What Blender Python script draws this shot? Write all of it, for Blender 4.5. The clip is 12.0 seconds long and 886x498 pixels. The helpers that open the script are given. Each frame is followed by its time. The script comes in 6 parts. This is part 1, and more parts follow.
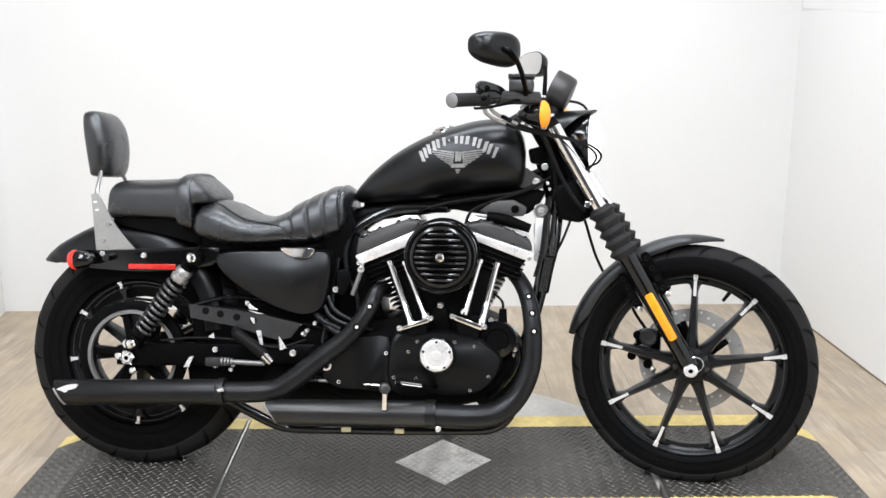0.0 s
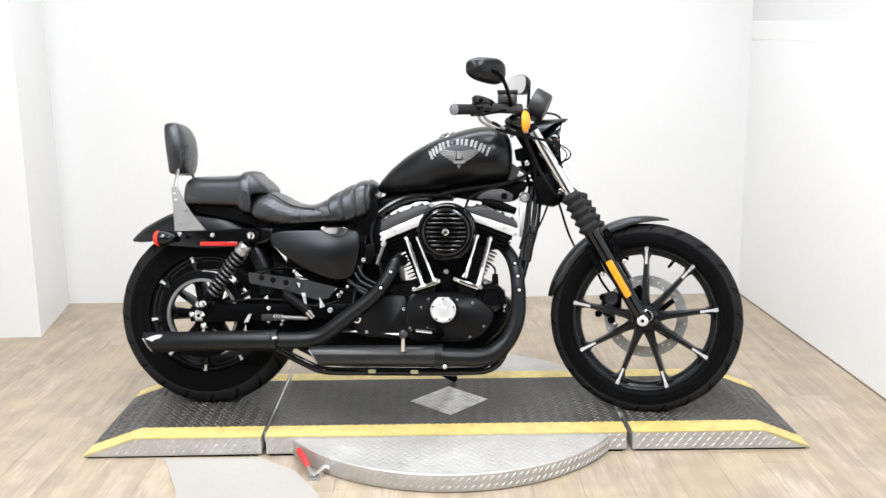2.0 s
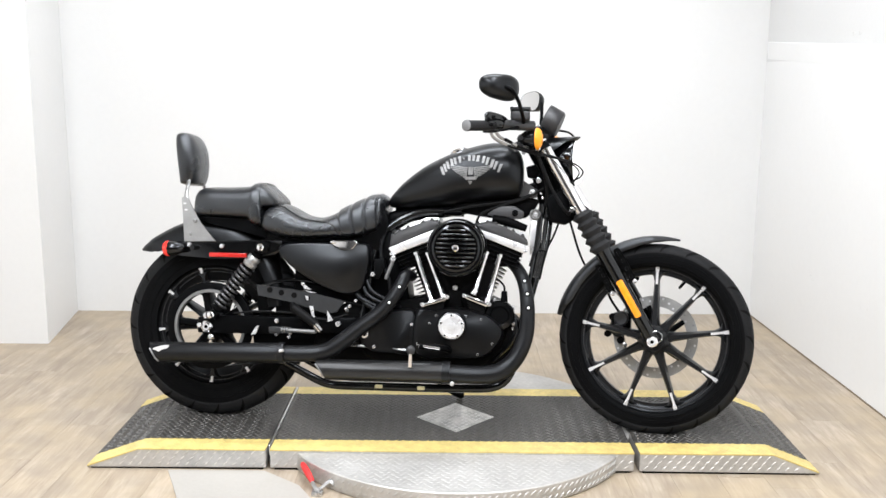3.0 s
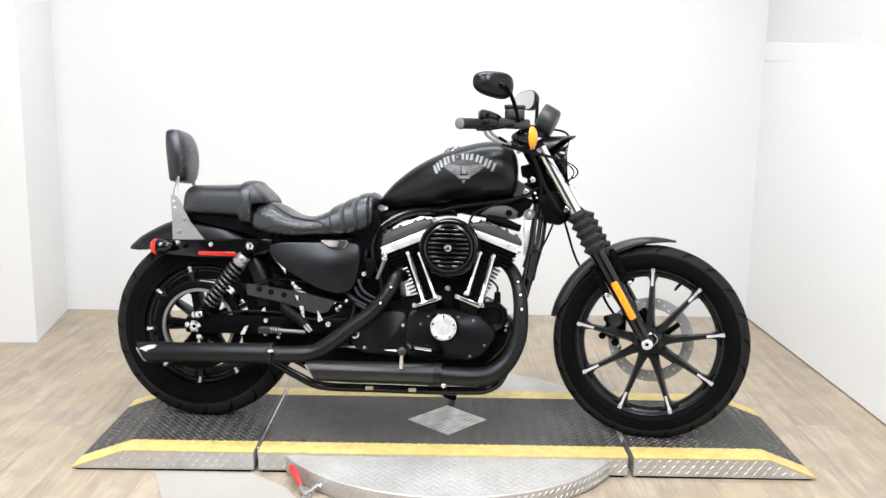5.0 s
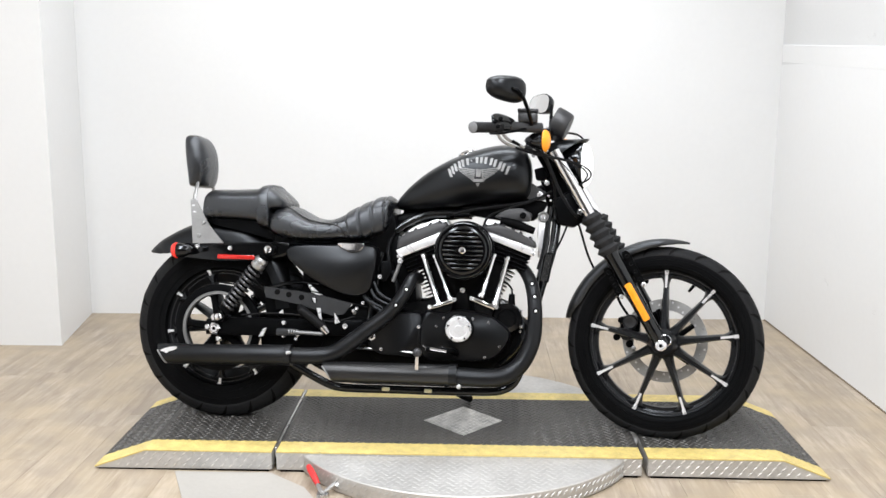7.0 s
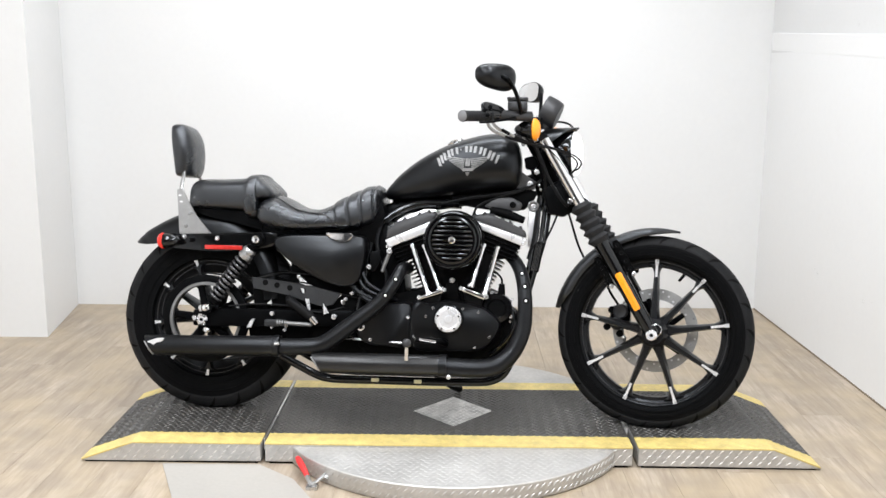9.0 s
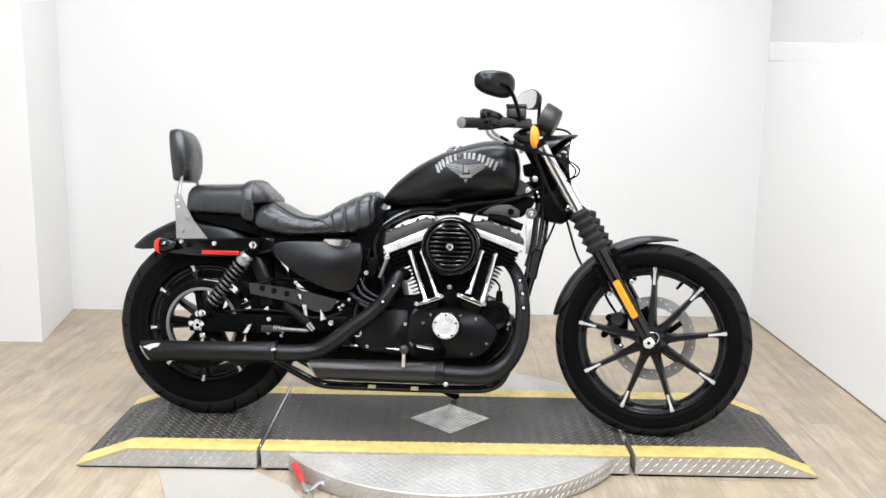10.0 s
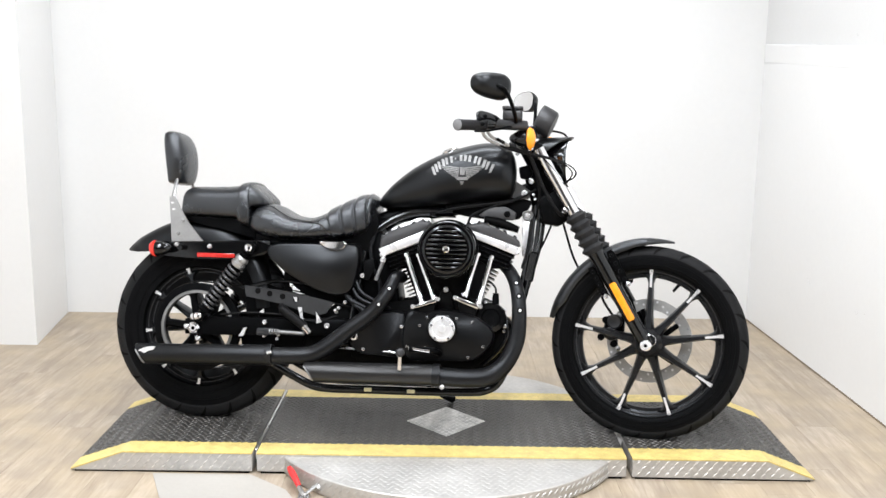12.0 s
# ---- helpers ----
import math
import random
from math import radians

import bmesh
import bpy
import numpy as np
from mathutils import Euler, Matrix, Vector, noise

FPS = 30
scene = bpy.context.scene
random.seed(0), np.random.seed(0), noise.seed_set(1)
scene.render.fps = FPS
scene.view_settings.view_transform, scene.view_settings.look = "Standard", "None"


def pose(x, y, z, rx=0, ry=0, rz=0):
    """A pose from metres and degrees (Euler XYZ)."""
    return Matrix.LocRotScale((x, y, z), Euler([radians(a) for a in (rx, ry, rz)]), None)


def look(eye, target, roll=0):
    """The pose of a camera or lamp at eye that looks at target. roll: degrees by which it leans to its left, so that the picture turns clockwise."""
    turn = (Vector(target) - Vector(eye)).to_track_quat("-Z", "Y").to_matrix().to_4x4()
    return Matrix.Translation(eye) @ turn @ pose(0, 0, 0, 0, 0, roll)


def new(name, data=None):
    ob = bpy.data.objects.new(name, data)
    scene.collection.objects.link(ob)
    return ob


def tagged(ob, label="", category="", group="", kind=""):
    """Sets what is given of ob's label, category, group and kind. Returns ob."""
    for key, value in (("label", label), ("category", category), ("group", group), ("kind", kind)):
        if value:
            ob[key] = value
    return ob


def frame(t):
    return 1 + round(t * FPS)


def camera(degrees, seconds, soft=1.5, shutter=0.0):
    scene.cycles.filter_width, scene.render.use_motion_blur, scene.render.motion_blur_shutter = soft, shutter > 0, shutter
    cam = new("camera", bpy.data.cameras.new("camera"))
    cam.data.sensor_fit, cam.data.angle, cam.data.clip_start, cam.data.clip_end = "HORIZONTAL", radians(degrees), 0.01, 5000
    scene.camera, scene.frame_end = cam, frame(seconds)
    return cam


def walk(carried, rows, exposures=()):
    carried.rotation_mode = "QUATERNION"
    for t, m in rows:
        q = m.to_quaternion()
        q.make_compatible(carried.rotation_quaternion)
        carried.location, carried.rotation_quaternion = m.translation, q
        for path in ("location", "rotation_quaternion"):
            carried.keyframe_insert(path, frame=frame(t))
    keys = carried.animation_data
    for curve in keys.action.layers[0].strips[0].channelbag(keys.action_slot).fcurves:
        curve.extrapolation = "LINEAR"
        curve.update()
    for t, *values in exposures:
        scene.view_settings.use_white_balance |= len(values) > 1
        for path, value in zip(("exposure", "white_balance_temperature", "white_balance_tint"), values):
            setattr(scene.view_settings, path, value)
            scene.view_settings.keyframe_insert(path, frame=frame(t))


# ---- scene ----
cam = camera(50.4, 12.0)
PATH = [
    (0, (0.072, -2.204, 1.298), (0.093, -0.258, 0.838), -0.20),
    (0.1, (0.070, -2.263, 1.287), (0.096, -0.317, 0.825), -0.63),
    (0.2, (0.066, -2.321, 1.278), (0.106, -0.374, 0.820), -0.83),
    (0.3, (0.056, -2.375, 1.273), (0.101, -0.437, 0.781), -0.40),
    (0.4, (0.046, -2.428, 1.271), (0.081, -0.489, 0.783), 0.24),
    (0.5, (0.042, -2.480, 1.269), (0.071, -0.540, 0.782), 0.60),
    (0.6, (0.056, -2.530, 1.265), (0.062, -0.581, 0.816), 0.03),
    (0.7, (0.076, -2.576, 1.264), (0.067, -0.617, 0.861), -0.50),
    (0.8, (0.088, -2.619, 1.269), (0.055, -0.657, 0.881), -0.09),
    (0.9, (0.099, -2.661, 1.275), (0.051, -0.703, 0.867), 0.62),
    (1, (0.106, -2.699, 1.280), (0.049, -0.744, 0.864), 1.20),
    (1.1, (0.107, -2.731, 1.280), (0.040, -0.777, 0.855), 1.38),
    (1.2, (0.105, -2.758, 1.278), (0.023, -0.803, 0.864), 1.32),
    (1.3, (0.108, -2.785, 1.279), (0.026, -0.826, 0.884), 1.09),
    (1.4, (0.111, -2.811, 1.281), (0.025, -0.852, 0.890), 0.78),
    (1.5, (0.111, -2.836, 1.283), (0.047, -0.873, 0.905), 0.50),
    (1.6, (0.102, -2.858, 1.285), (0.059, -0.895, 0.909), 0.34),
    (1.7, (0.089, -2.877, 1.286), (0.057, -0.914, 0.907), 0.19),
    (1.8, (0.078, -2.894, 1.285), (0.061, -0.932, 0.897), -0.10),
    (1.9, (0.066, -2.910, 1.282), (0.065, -0.949, 0.886), -0.41),
    (2, (0.057, -2.924, 1.280), (0.072, -0.963, 0.886), -0.60),
    (2.1, (0.053, -2.938, 1.278), (0.083, -0.975, 0.896), -0.57),
    (2.2, (0.051, -2.952, 1.277), (0.085, -0.988, 0.897), -0.41),
    (2.3, (0.048, -2.961, 1.277), (0.085, -0.996, 0.909), -0.21),
    (2.4, (0.039, -2.963, 1.282), (0.064, -0.998, 0.914), 0.08),
    (2.5, (0.032, -2.959, 1.288), (0.046, -0.993, 0.920), 0.30),
    (2.6, (0.035, -2.952, 1.289), (0.030, -0.986, 0.920), 0.21),
    (2.7, (0.041, -2.942, 1.289), (0.013, -0.977, 0.920), 0.02),
    (2.8, (0.048, -2.932, 1.289), (0.015, -0.967, 0.917), -0.06),
    (2.9, (0.054, -2.918, 1.288), (0.033, -0.954, 0.912), 0.22),
    (3, (0.058, -2.907, 1.287), (0.052, -0.941, 0.920), 0.50),
    (3.1, (0.060, -2.903, 1.286), (0.052, -0.937, 0.917), 0.54),
    (3.2, (0.061, -2.899, 1.285), (0.053, -0.934, 0.914), 0.57),
    (4.8, (0.083, -2.850, 1.266), (0.068, -0.885, 0.893), 0.80),
    (5, (0.072, -2.860, 1.275), (0.073, -0.894, 0.910), 0.90),
    (5.2, (0.075, -2.863, 1.277), (0.078, -0.898, 0.907), 0.85),
    (5.5, (0.084, -2.867, 1.278), (0.070, -0.900, 0.917), 0.70),
    (5.7, (0.089, -2.872, 1.280), (0.070, -0.906, 0.914), 0.53),
    (6, (0.095, -2.881, 1.281), (0.069, -0.915, 0.913), 0.30),
    (6.2, (0.099, -2.890, 1.278), (0.059, -0.923, 0.917), 0.31),
    (6.5, (0.102, -2.899, 1.273), (0.058, -0.931, 0.917), 0.40),
    (6.7, (0.102, -2.899, 1.273), (0.053, -0.931, 0.920), 0.42),
    (8.3, (0.096, -2.886, 1.276), (0.058, -0.921, 0.903), 0.50),
    (8.5, (0.096, -2.884, 1.276), (0.064, -0.920, 0.901), 0.50),
    (8.7, (0.097, -2.881, 1.274), (0.069, -0.918, 0.892), 0.46),
    (9, (0.099, -2.876, 1.271), (0.074, -0.912, 0.894), 0.40),
    (9.2, (0.096, -2.876, 1.270), (0.077, -0.910, 0.905), 0.46),
    (9.5, (0.090, -2.877, 1.270), (0.067, -0.911, 0.904), 0.60),
    (9.7, (0.088, -2.875, 1.269), (0.068, -0.908, 0.908), 0.69),
    (10, (0.087, -2.871, 1.268), (0.074, -0.904, 0.906), 0.80),
    (10.2, (0.086, -2.868, 1.270), (0.072, -0.901, 0.905), 0.78),
    (10.5, (0.084, -2.864, 1.272), (0.069, -0.898, 0.906), 0.70),
    (10.7, (0.084, -2.865, 1.270), (0.068, -0.898, 0.909), 0.69),
    (11, (0.085, -2.867, 1.267), (0.081, -0.900, 0.904), 0.70),
    (11.2, (0.086, -2.868, 1.268), (0.082, -0.900, 0.911), 0.74),
    (11.3, (0.087, -2.868, 1.269), (0.075, -0.900, 0.915), 0.76),
    (11.5, (0.088, -2.868, 1.270), (0.079, -0.899, 0.918), 0.80),
    (11.7, (0.088, -2.866, 1.269), (0.074, -0.898, 0.915), 0.81),
    (12, (0.087, -2.863, 1.267), (0.082, -0.895, 0.910), 0.80),
]
EXPOSURES = [(0, -0.06), (0.5, -0.06), (1, -0.05), (1.5, -0.03), (2, -0.02), (3, -0.03), (4.8, -0.03), (5.5, -0.08), (6.5, -0.14), (8.5, -0.16), (9, -0.15), (9.5, -0.1), (10, -0.07), (10.5, -0.05), (11, -0.03), (11.5, -0.02), (12, -0.02)]
walk(cam, [(t, look(eye, target, roll)) for t, eye, target, roll in PATH], EXPOSURES)

# ---- world and lamps ----
world = bpy.data.worlds.new("room_dark")
scene.world = world
world.use_nodes = True
world.node_tree.nodes["Background"].inputs[0].default_value = (1, 1, 1, 1)
world.node_tree.nodes["Background"].inputs[1].default_value = 0.02


# Unseen area lights, assumed on the ceiling and placed to brighten walls and bike.
def unseen_ceiling_lamp(x, y, sx, sy, watts):
    data = bpy.data.lights.new("unseen_ceiling_lamp", "AREA")
    data.shape, data.size, data.size_y, data.energy = "RECTANGLE", sx, sy, watts
    data.color = (0.952, 0.985, 1.035)
    ob = new("unseen_ceiling_lamp", data)
    ob.location = (x, y, 2.97)


unseen_ceiling_lamp(-0.05, 0.95, 1.7, 0.4, 45)
unseen_ceiling_lamp(-1.15, -1.0, 0.4, 1.6, 57)
unseen_ceiling_lamp(0.5, -0.9, 0.4, 1.6, 62)
unseen_ceiling_lamp(-1.4, -3.0, 0.4, 1.6, 92)
unseen_ceiling_lamp(0.5, -3.0, 0.4, 1.6, 84)


# ---- materials ----
def paint(name, color, rough=0.5, metal=0.0, vary=0.12, scale=6.0, grain=60.0, bump=0.05, coat=0.0, rough_vary=0.12, random_tint=0.0, spec=0.5):
    """A surface with stains at one scale, grain at a finer one, and a fine relief."""
    m = bpy.data.materials.new(name)
    m.use_nodes = True
    nt = m.node_tree
    n, l = nt.nodes, nt.links
    b = n["Principled BSDF"]
    tc = n.new("ShaderNodeTexCoord")
    big, fine = n.new("ShaderNodeTexNoise"), n.new("ShaderNodeTexNoise")
    for node, s, d in ((big, scale, 4), (fine, grain, 3)):
        node.inputs["Scale"].default_value = s
        node.inputs["Detail"].default_value = d
        l.new(tc.outputs["Object"], node.inputs["Vector"])
    mix = n.new("ShaderNodeMix")
    mix.data_type = "FLOAT"
    mix.inputs[0].default_value = 0.35
    l.new(big.outputs[0], mix.inputs[2])
    l.new(fine.outputs[0], mix.inputs[3])
    ramp = n.new("ShaderNodeValToRGB")
    lo = [max(0, c * (1 - vary)) for c in color]
    hi = [min(1, c * (1 + vary)) for c in color]
    ramp.color_ramp.elements[0].position, ramp.color_ramp.elements[1].position = 0.32, 0.68
    ramp.color_ramp.elements[0].color, ramp.color_ramp.elements[1].color = (*lo, 1), (*hi, 1)
    l.new(mix.outputs[0], ramp.inputs[0])
    out = ramp.outputs[0]
    if random_tint:
        info = n.new("ShaderNodeObjectInfo")
        mr = n.new("ShaderNodeMapRange")
        mr.inputs[3].default_value, mr.inputs[4].default_value = 1 - random_tint, 1 + random_tint
        l.new(info.outputs["Random"], mr.inputs[0])
        hsv = n.new("ShaderNodeHueSaturation")
        l.new(mr.outputs[0], hsv.inputs["Value"])
        l.new(out, hsv.inputs["Color"])
        out = hsv.outputs[0]
    l.new(out, b.inputs["Base Color"])
    rr = n.new("ShaderNodeMapRange")
    rr.inputs[3].default_value, rr.inputs[4].default_value = max(0.02, rough - rough_vary), min(1, rough + rough_vary)
    l.new(big.outputs[0], rr.inputs[0])
    l.new(rr.outputs[0], b.inputs["Roughness"])
    b.inputs["Metallic"].default_value = metal
    b.inputs["Specular IOR Level"].default_value = spec
    b.inputs["Coat Weight"].default_value = coat
    b.inputs["Coat Roughness"].default_value = 0.08
    if bump:
        bp = n.new("ShaderNodeBump")
        bp.inputs["Strength"].default_value, bp.inputs["Distance"].default_value = bump, 0.004
        l.new(fine.outputs[0], bp.inputs["Height"])
        l.new(bp.outputs[0], b.inputs["Normal"])
    return m


def wood_planks():
    """Pale grey-brown oak vinyl with grain along the plank and a tone of its own per plank."""
    m = bpy.data.materials.new("oak_plank")
    m.use_nodes = True
    n, l = m.node_tree.nodes, m.node_tree.links
    b = n["Principled BSDF"]
    tc, info = n.new("ShaderNodeTexCoord"), n.new("ShaderNodeObjectInfo")
    mp = n.new("ShaderNodeMapping")
    mp.inputs["Scale"].default_value = (14, 1.3, 1)
    off = n.new("ShaderNodeVectorMath")
    off.operation = "SCALE"
    off.inputs[0].default_value = (37, 53, 11)
    l.new(info.outputs["Random"], off.inputs["Scale"])
    l.new(tc.outputs["Object"], mp.inputs["Vector"])
    add = n.new("ShaderNodeVectorMath")
    l.new(mp.outputs[0], add.inputs[0])
    l.new(off.outputs[0], add.inputs[1])
    g1, g2 = n.new("ShaderNodeTexNoise"), n.new("ShaderNodeTexNoise")
    for node, s, d in ((g1, 1.3, 5), (g2, 7.0, 6)):
        node.inputs["Scale"].default_value, node.inputs["Detail"].default_value = s, d
        node.inputs["Distortion"].default_value = 0.6
        l.new(add.outputs[0], node.inputs["Vector"])
    mix = n.new("ShaderNodeMix")
    mix.data_type = "FLOAT"
    mix.inputs[0].default_value = 0.4
    l.new(g1.outputs[0], mix.inputs[2])
    l.new(g2.outputs[0], mix.inputs[3])
    ramp = n.new("ShaderNodeValToRGB")
    e = ramp.color_ramp.elements
    e[0].position, e[0].color = 0.33, (0.252, 0.200, 0.147, 1)
    e[1].position, e[1].color = 0.66, (0.50, 0.425, 0.34, 1)
    mid = e.new(0.5)
    mid.color = (0.375, 0.308, 0.235, 1)
    l.new(mix.outputs[0], ramp.inputs[0])
    mr = n.new("ShaderNodeMapRange")
    mr.inputs[3].default_value, mr.inputs[4].default_value = 0.91, 1.08
    l.new(info.outputs["Random"], mr.inputs[0])
    hsv = n.new("ShaderNodeHueSaturation")
    l.new(mr.outputs[0], hsv.inputs["Value"])
    l.new(ramp.outputs[0], hsv.inputs["Color"])
    geo, stain = n.new("ShaderNodeNewGeometry"), n.new("ShaderNodeTexNoise")
    stain.inputs["Scale"].default_value, stain.inputs["Detail"].default_value = 3.2, 5
    l.new(geo.outputs["Position"], stain.inputs["Vector"])
    amount = n.new("ShaderNodeMapRange")
    amount.inputs[1].default_value, amount.inputs[2].default_value = 0.40, 0.62
    amount.inputs[3].default_value, amount.inputs[4].default_value = 0.0, 0.6
    l.new(stain.outputs[0], amount.inputs[0])
    tint = n.new("ShaderNodeMix")
    tint.data_type = "RGBA"
    tint.inputs[7].default_value = (0.43, 0.342, 0.228, 1)
    l.new(amount.outputs[0], tint.inputs[0])
    l.new(hsv.outputs[0], tint.inputs[6])
    smudge = n.new("ShaderNodeTexNoise")
    smudge.inputs["Scale"].default_value, smudge.inputs["Detail"].default_value = 7.5, 6
    l.new(geo.outputs["Position"], smudge.inputs["Vector"])
    dull = n.new("ShaderNodeMapRange")
    dull.inputs[1].default_value, dull.inputs[2].default_value = 0.42, 0.62
    dull.inputs[3].default_value, dull.inputs[4].default_value = 0.0, 0.42
    l.new(smudge.outputs[0], dull.inputs[0])
    grey = n.new("ShaderNodeMix")
    grey.data_type = "RGBA"
    grey.inputs[7].default_value = (0.27, 0.224, 0.175, 1)
    l.new(dull.outputs[0], grey.inputs[0])
    l.new(tint.outputs[2], grey.inputs[6])
    l.new(grey.outputs[2], b.inputs["Base Color"])
    b.inputs["Roughness"].default_value = 0.45
    bp = n.new("ShaderNodeBump")
    bp.inputs["Strength"].default_value, bp.inputs["Distance"].default_value = 0.12, 0.002
    l.new(g2.outputs[0], bp.inputs["Height"])
    l.new(bp.outputs[0], b.inputs["Normal"])
    return m


def glow(name, color, strength, base=(0.9, 0.9, 0.9)):
    m = paint(name, base, 0.15, 0, 0.02)
    b = m.node_tree.nodes["Principled BSDF"]
    b.inputs["Emission Color"].default_value = (*color, 1)
    b.inputs["Emission Strength"].default_value = strength
    return m


WALL = paint("white_wall_paint", (0.75, 0.75, 0.745), 0.55, 0, 0.018, 1.4, 40, 0.02)
DIM = paint("unseen_dark_wall", (0.06, 0.06, 0.062), 0.6, 0, 0.08, 1.5, 60, 0.06)
CEIL = paint("ceiling_paint", (0.6, 0.6, 0.6), 0.7, 0, 0.03, 1.0, 60, 0.05)
UPPER = paint("greyer_upper_wall", (0.64, 0.64, 0.635), 0.6, 0, 0.03, 1.3, 80, 0.06)
TRIM = paint("white_trim_paint", (0.77, 0.77, 0.765), 0.4, 0, 0.02, 2, 80, 0.04)
SCUFF = paint("wall_scuff", (0.56, 0.55, 0.535), 0.6, 0, 0.12, 60, 200, 0.0)
SLAB = paint("subfloor", (0.2, 0.155, 0.11), 0.9)
OAK = wood_planks()
DECK = paint("black_coated_tread_plate", (0.058, 0.0545, 0.05), 0.42, 0.25, 0.45, 5, 120, 0.25, rough_vary=0.15)
# lug tops a step paler than the deck
LUG_TOP = paint("paler_tread_tops", (0.088, 0.084, 0.078), 0.36, 0.3, 0.5, 4, 110, 0.15)
BARE = paint("bare_tread_plate", (0.49, 0.477, 0.458), 0.46, 0.45, 0.2, 7, 70, 0.10, rough_vary=0.16)
PLATE = paint("bright_bare_plate", (0.6, 0.585, 0.56), 0.4, 0.35, 0.42, 22, 120, 0.15)
SOFTLUG = paint("dull_bare_lug", (0.52, 0.51, 0.49), 0.44, 0.45, 0.15, 9, 90, 0.05)
SIDELUG = paint("scuffed_lug", (0.60, 0.58, 0.55), 0.42, 0.5, 0.25, 14, 90, 0.05)
LUG = paint("polished_lug", (0.8, 0.79, 0.77), 0.34, 0.7, 0.1, 9, 90, 0.05)
YELLOW = paint("yellow_edge_paint", (0.625, 0.49, 0.175), 0.45, 0, 0.22, 26, 160, 0.2)
PALE = paint("pale_floor_patch", (0.395, 0.375, 0.345), 0.4, 0, 0.06, 4, 80, 0.08)
RED_GRIP = paint("red_rubber_grip", (0.62, 0.03, 0.03), 0.45, 0, 0.15)
STEEL = paint("zinc_steel", (0.6, 0.6, 0.6), 0.3, 0.95, 0.15, 20)
RIM = paint("satin_black_cast_wheel", (0.0055, 0.0055, 0.006), 0.33, 0.12, 0.25, 12, 240, 0.06, spec=0.36)
RUBBER = paint("tyre_rubber", (0.0028, 0.0028, 0.003), 0.62, 0, 0.35, 9, 140, 0.22, spec=0.05)
TREAD = paint("paler_tread_rubber", (0.0105, 0.0106, 0.0113), 0.65, 0, 0.35, 12, 160, 0.25, spec=0.15)
# near-black for grooves, holes and gaps: recess shade put into the colour
RECESS_DARK = paint("dark_recess", (0.004, 0.004, 0.004), 0.9, 0, 0.3, spec=0.08)
DENIM = paint("black_denim_paint", (0.003, 0.003, 0.0033), 0.31, 0.1, 0.2, 6, 300, 0.03, rough_vary=0.04, spec=0.40)
GLOSS = paint("gloss_black", (0.002, 0.002, 0.0022), 0.14, 0, 0.2, 6, 60, 0.0, coat=0.3, rough_vary=0.04, spec=0.35)
SATIN = paint("satin_black_powder_coat", (0.002, 0.002, 0.0022), 0.38, 0.05, 0.3, 12, 260, 0.08, spec=0.06)
WRINKLE = paint("wrinkle_black_engine_paint", (0.002, 0.002, 0.0022), 0.55, 0.1, 0.3, 14, 420, 0.3, spec=0.06)
FIN = paint("black_fin_with_machined_edge", (0.03, 0.03, 0.03), 0.4, 0.5, 0.3, 20)
EDGE = paint("machined_aluminium", (0.80, 0.80, 0.81), 0.3, 0.55, 0.1, 25, 200, 0.06)
GREY = paint("dark_grey_rocker_paint", (0.048, 0.048, 0.05), 0.5, 0.3, 0.12, 12, 240, 0.08)
CHROME = paint("chrome", (0.88, 0.88, 0.9), 0.08, 1.0, 0.04, 10, 50, 0.0, rough_vary=0.03)
BOLT = paint("zinc_bolt_head", (0.74, 0.74, 0.75), 0.26, 0.8, 0.12, 30, 160, 0.0)
BRUSHED = paint("brushed_steel_plate", (0.38, 0.38, 0.38), 0.35, 0.85, 0.12, 12, 180, 0.08)
EXHAUST = paint("flat_black_exhaust", (0.0070, 0.0070, 0.0075), 0.34, 0.12, 0.3, 10, 160, 0.06, rough_vary=0.08, spec=0.31)
# paler, shinier black than the upper muffler's
MUFFLER = paint("paler_satin_black_muffler", (0.017, 0.017, 0.0175), 0.32, 0.3, 0.3, 9, 180, 0.08, rough_vary=0.09, spec=0.5)
COVER = paint("satin_black_engine_cover", (0.004, 0.004, 0.0043), 0.33, 0.1, 0.2, 8, 260, 0.06, rough_vary=0.06, spec=0.2)
POD = paint("grey_gauge_housing", (0.035, 0.035, 0.037), 0.42, 0.3, 0.15, 14, 220, 0.05)
LEATHER = paint("black_leatherette", (0.0055, 0.0058, 0.0068), 0.28, 0, 0.25, 10, 520, 0.18, rough_vary=0.05, spec=0.86)
SEAM = paint("seat_piping", (0.006, 0.006, 0.006), 0.5)
SILVER = paint("silver_print", (0.27, 0.27, 0.27), 0.5, 0.3, 0.25, 40, 200, 0.0)
DULL_SILVER = paint("faded_silver_print", (0.20, 0.20, 0.20), 0.5, 0.3, 0.45, 60, 260, 0.0)
# signal lenses get a weak added glow to lift their colour
AMBER = glow("amber_lens", (1.0, 0.35, 0.02), 0.25, (0.9, 0.32, 0.02))
AMBER_REF = paint("amber_reflector", (0.85, 0.3, 0.015), 0.2, 0, 0.15, 90)
RED_LENS = glow("red_lens", (1.0, 0.04, 0.02), 0.12, (0.75, 0.03, 0.02))
RED_REF = paint("red_reflector", (0.5, 0.02, 0.015), 0.2, 0, 0.15, 90)
LAMP = glow("lit_headlamp_glass", (1, 1, 1), 0.8)
MIRROR = paint("mirror_glass", (0.85, 0.85, 0.86), 0.03, 1.0, 0.01, 5, 50, 0, rough_vary=0.01)
DISC = paint("brake_disc_steel", (0.42, 0.415, 0.405), 0.42, 0.5, 0.15, 18, 220, 0.08)
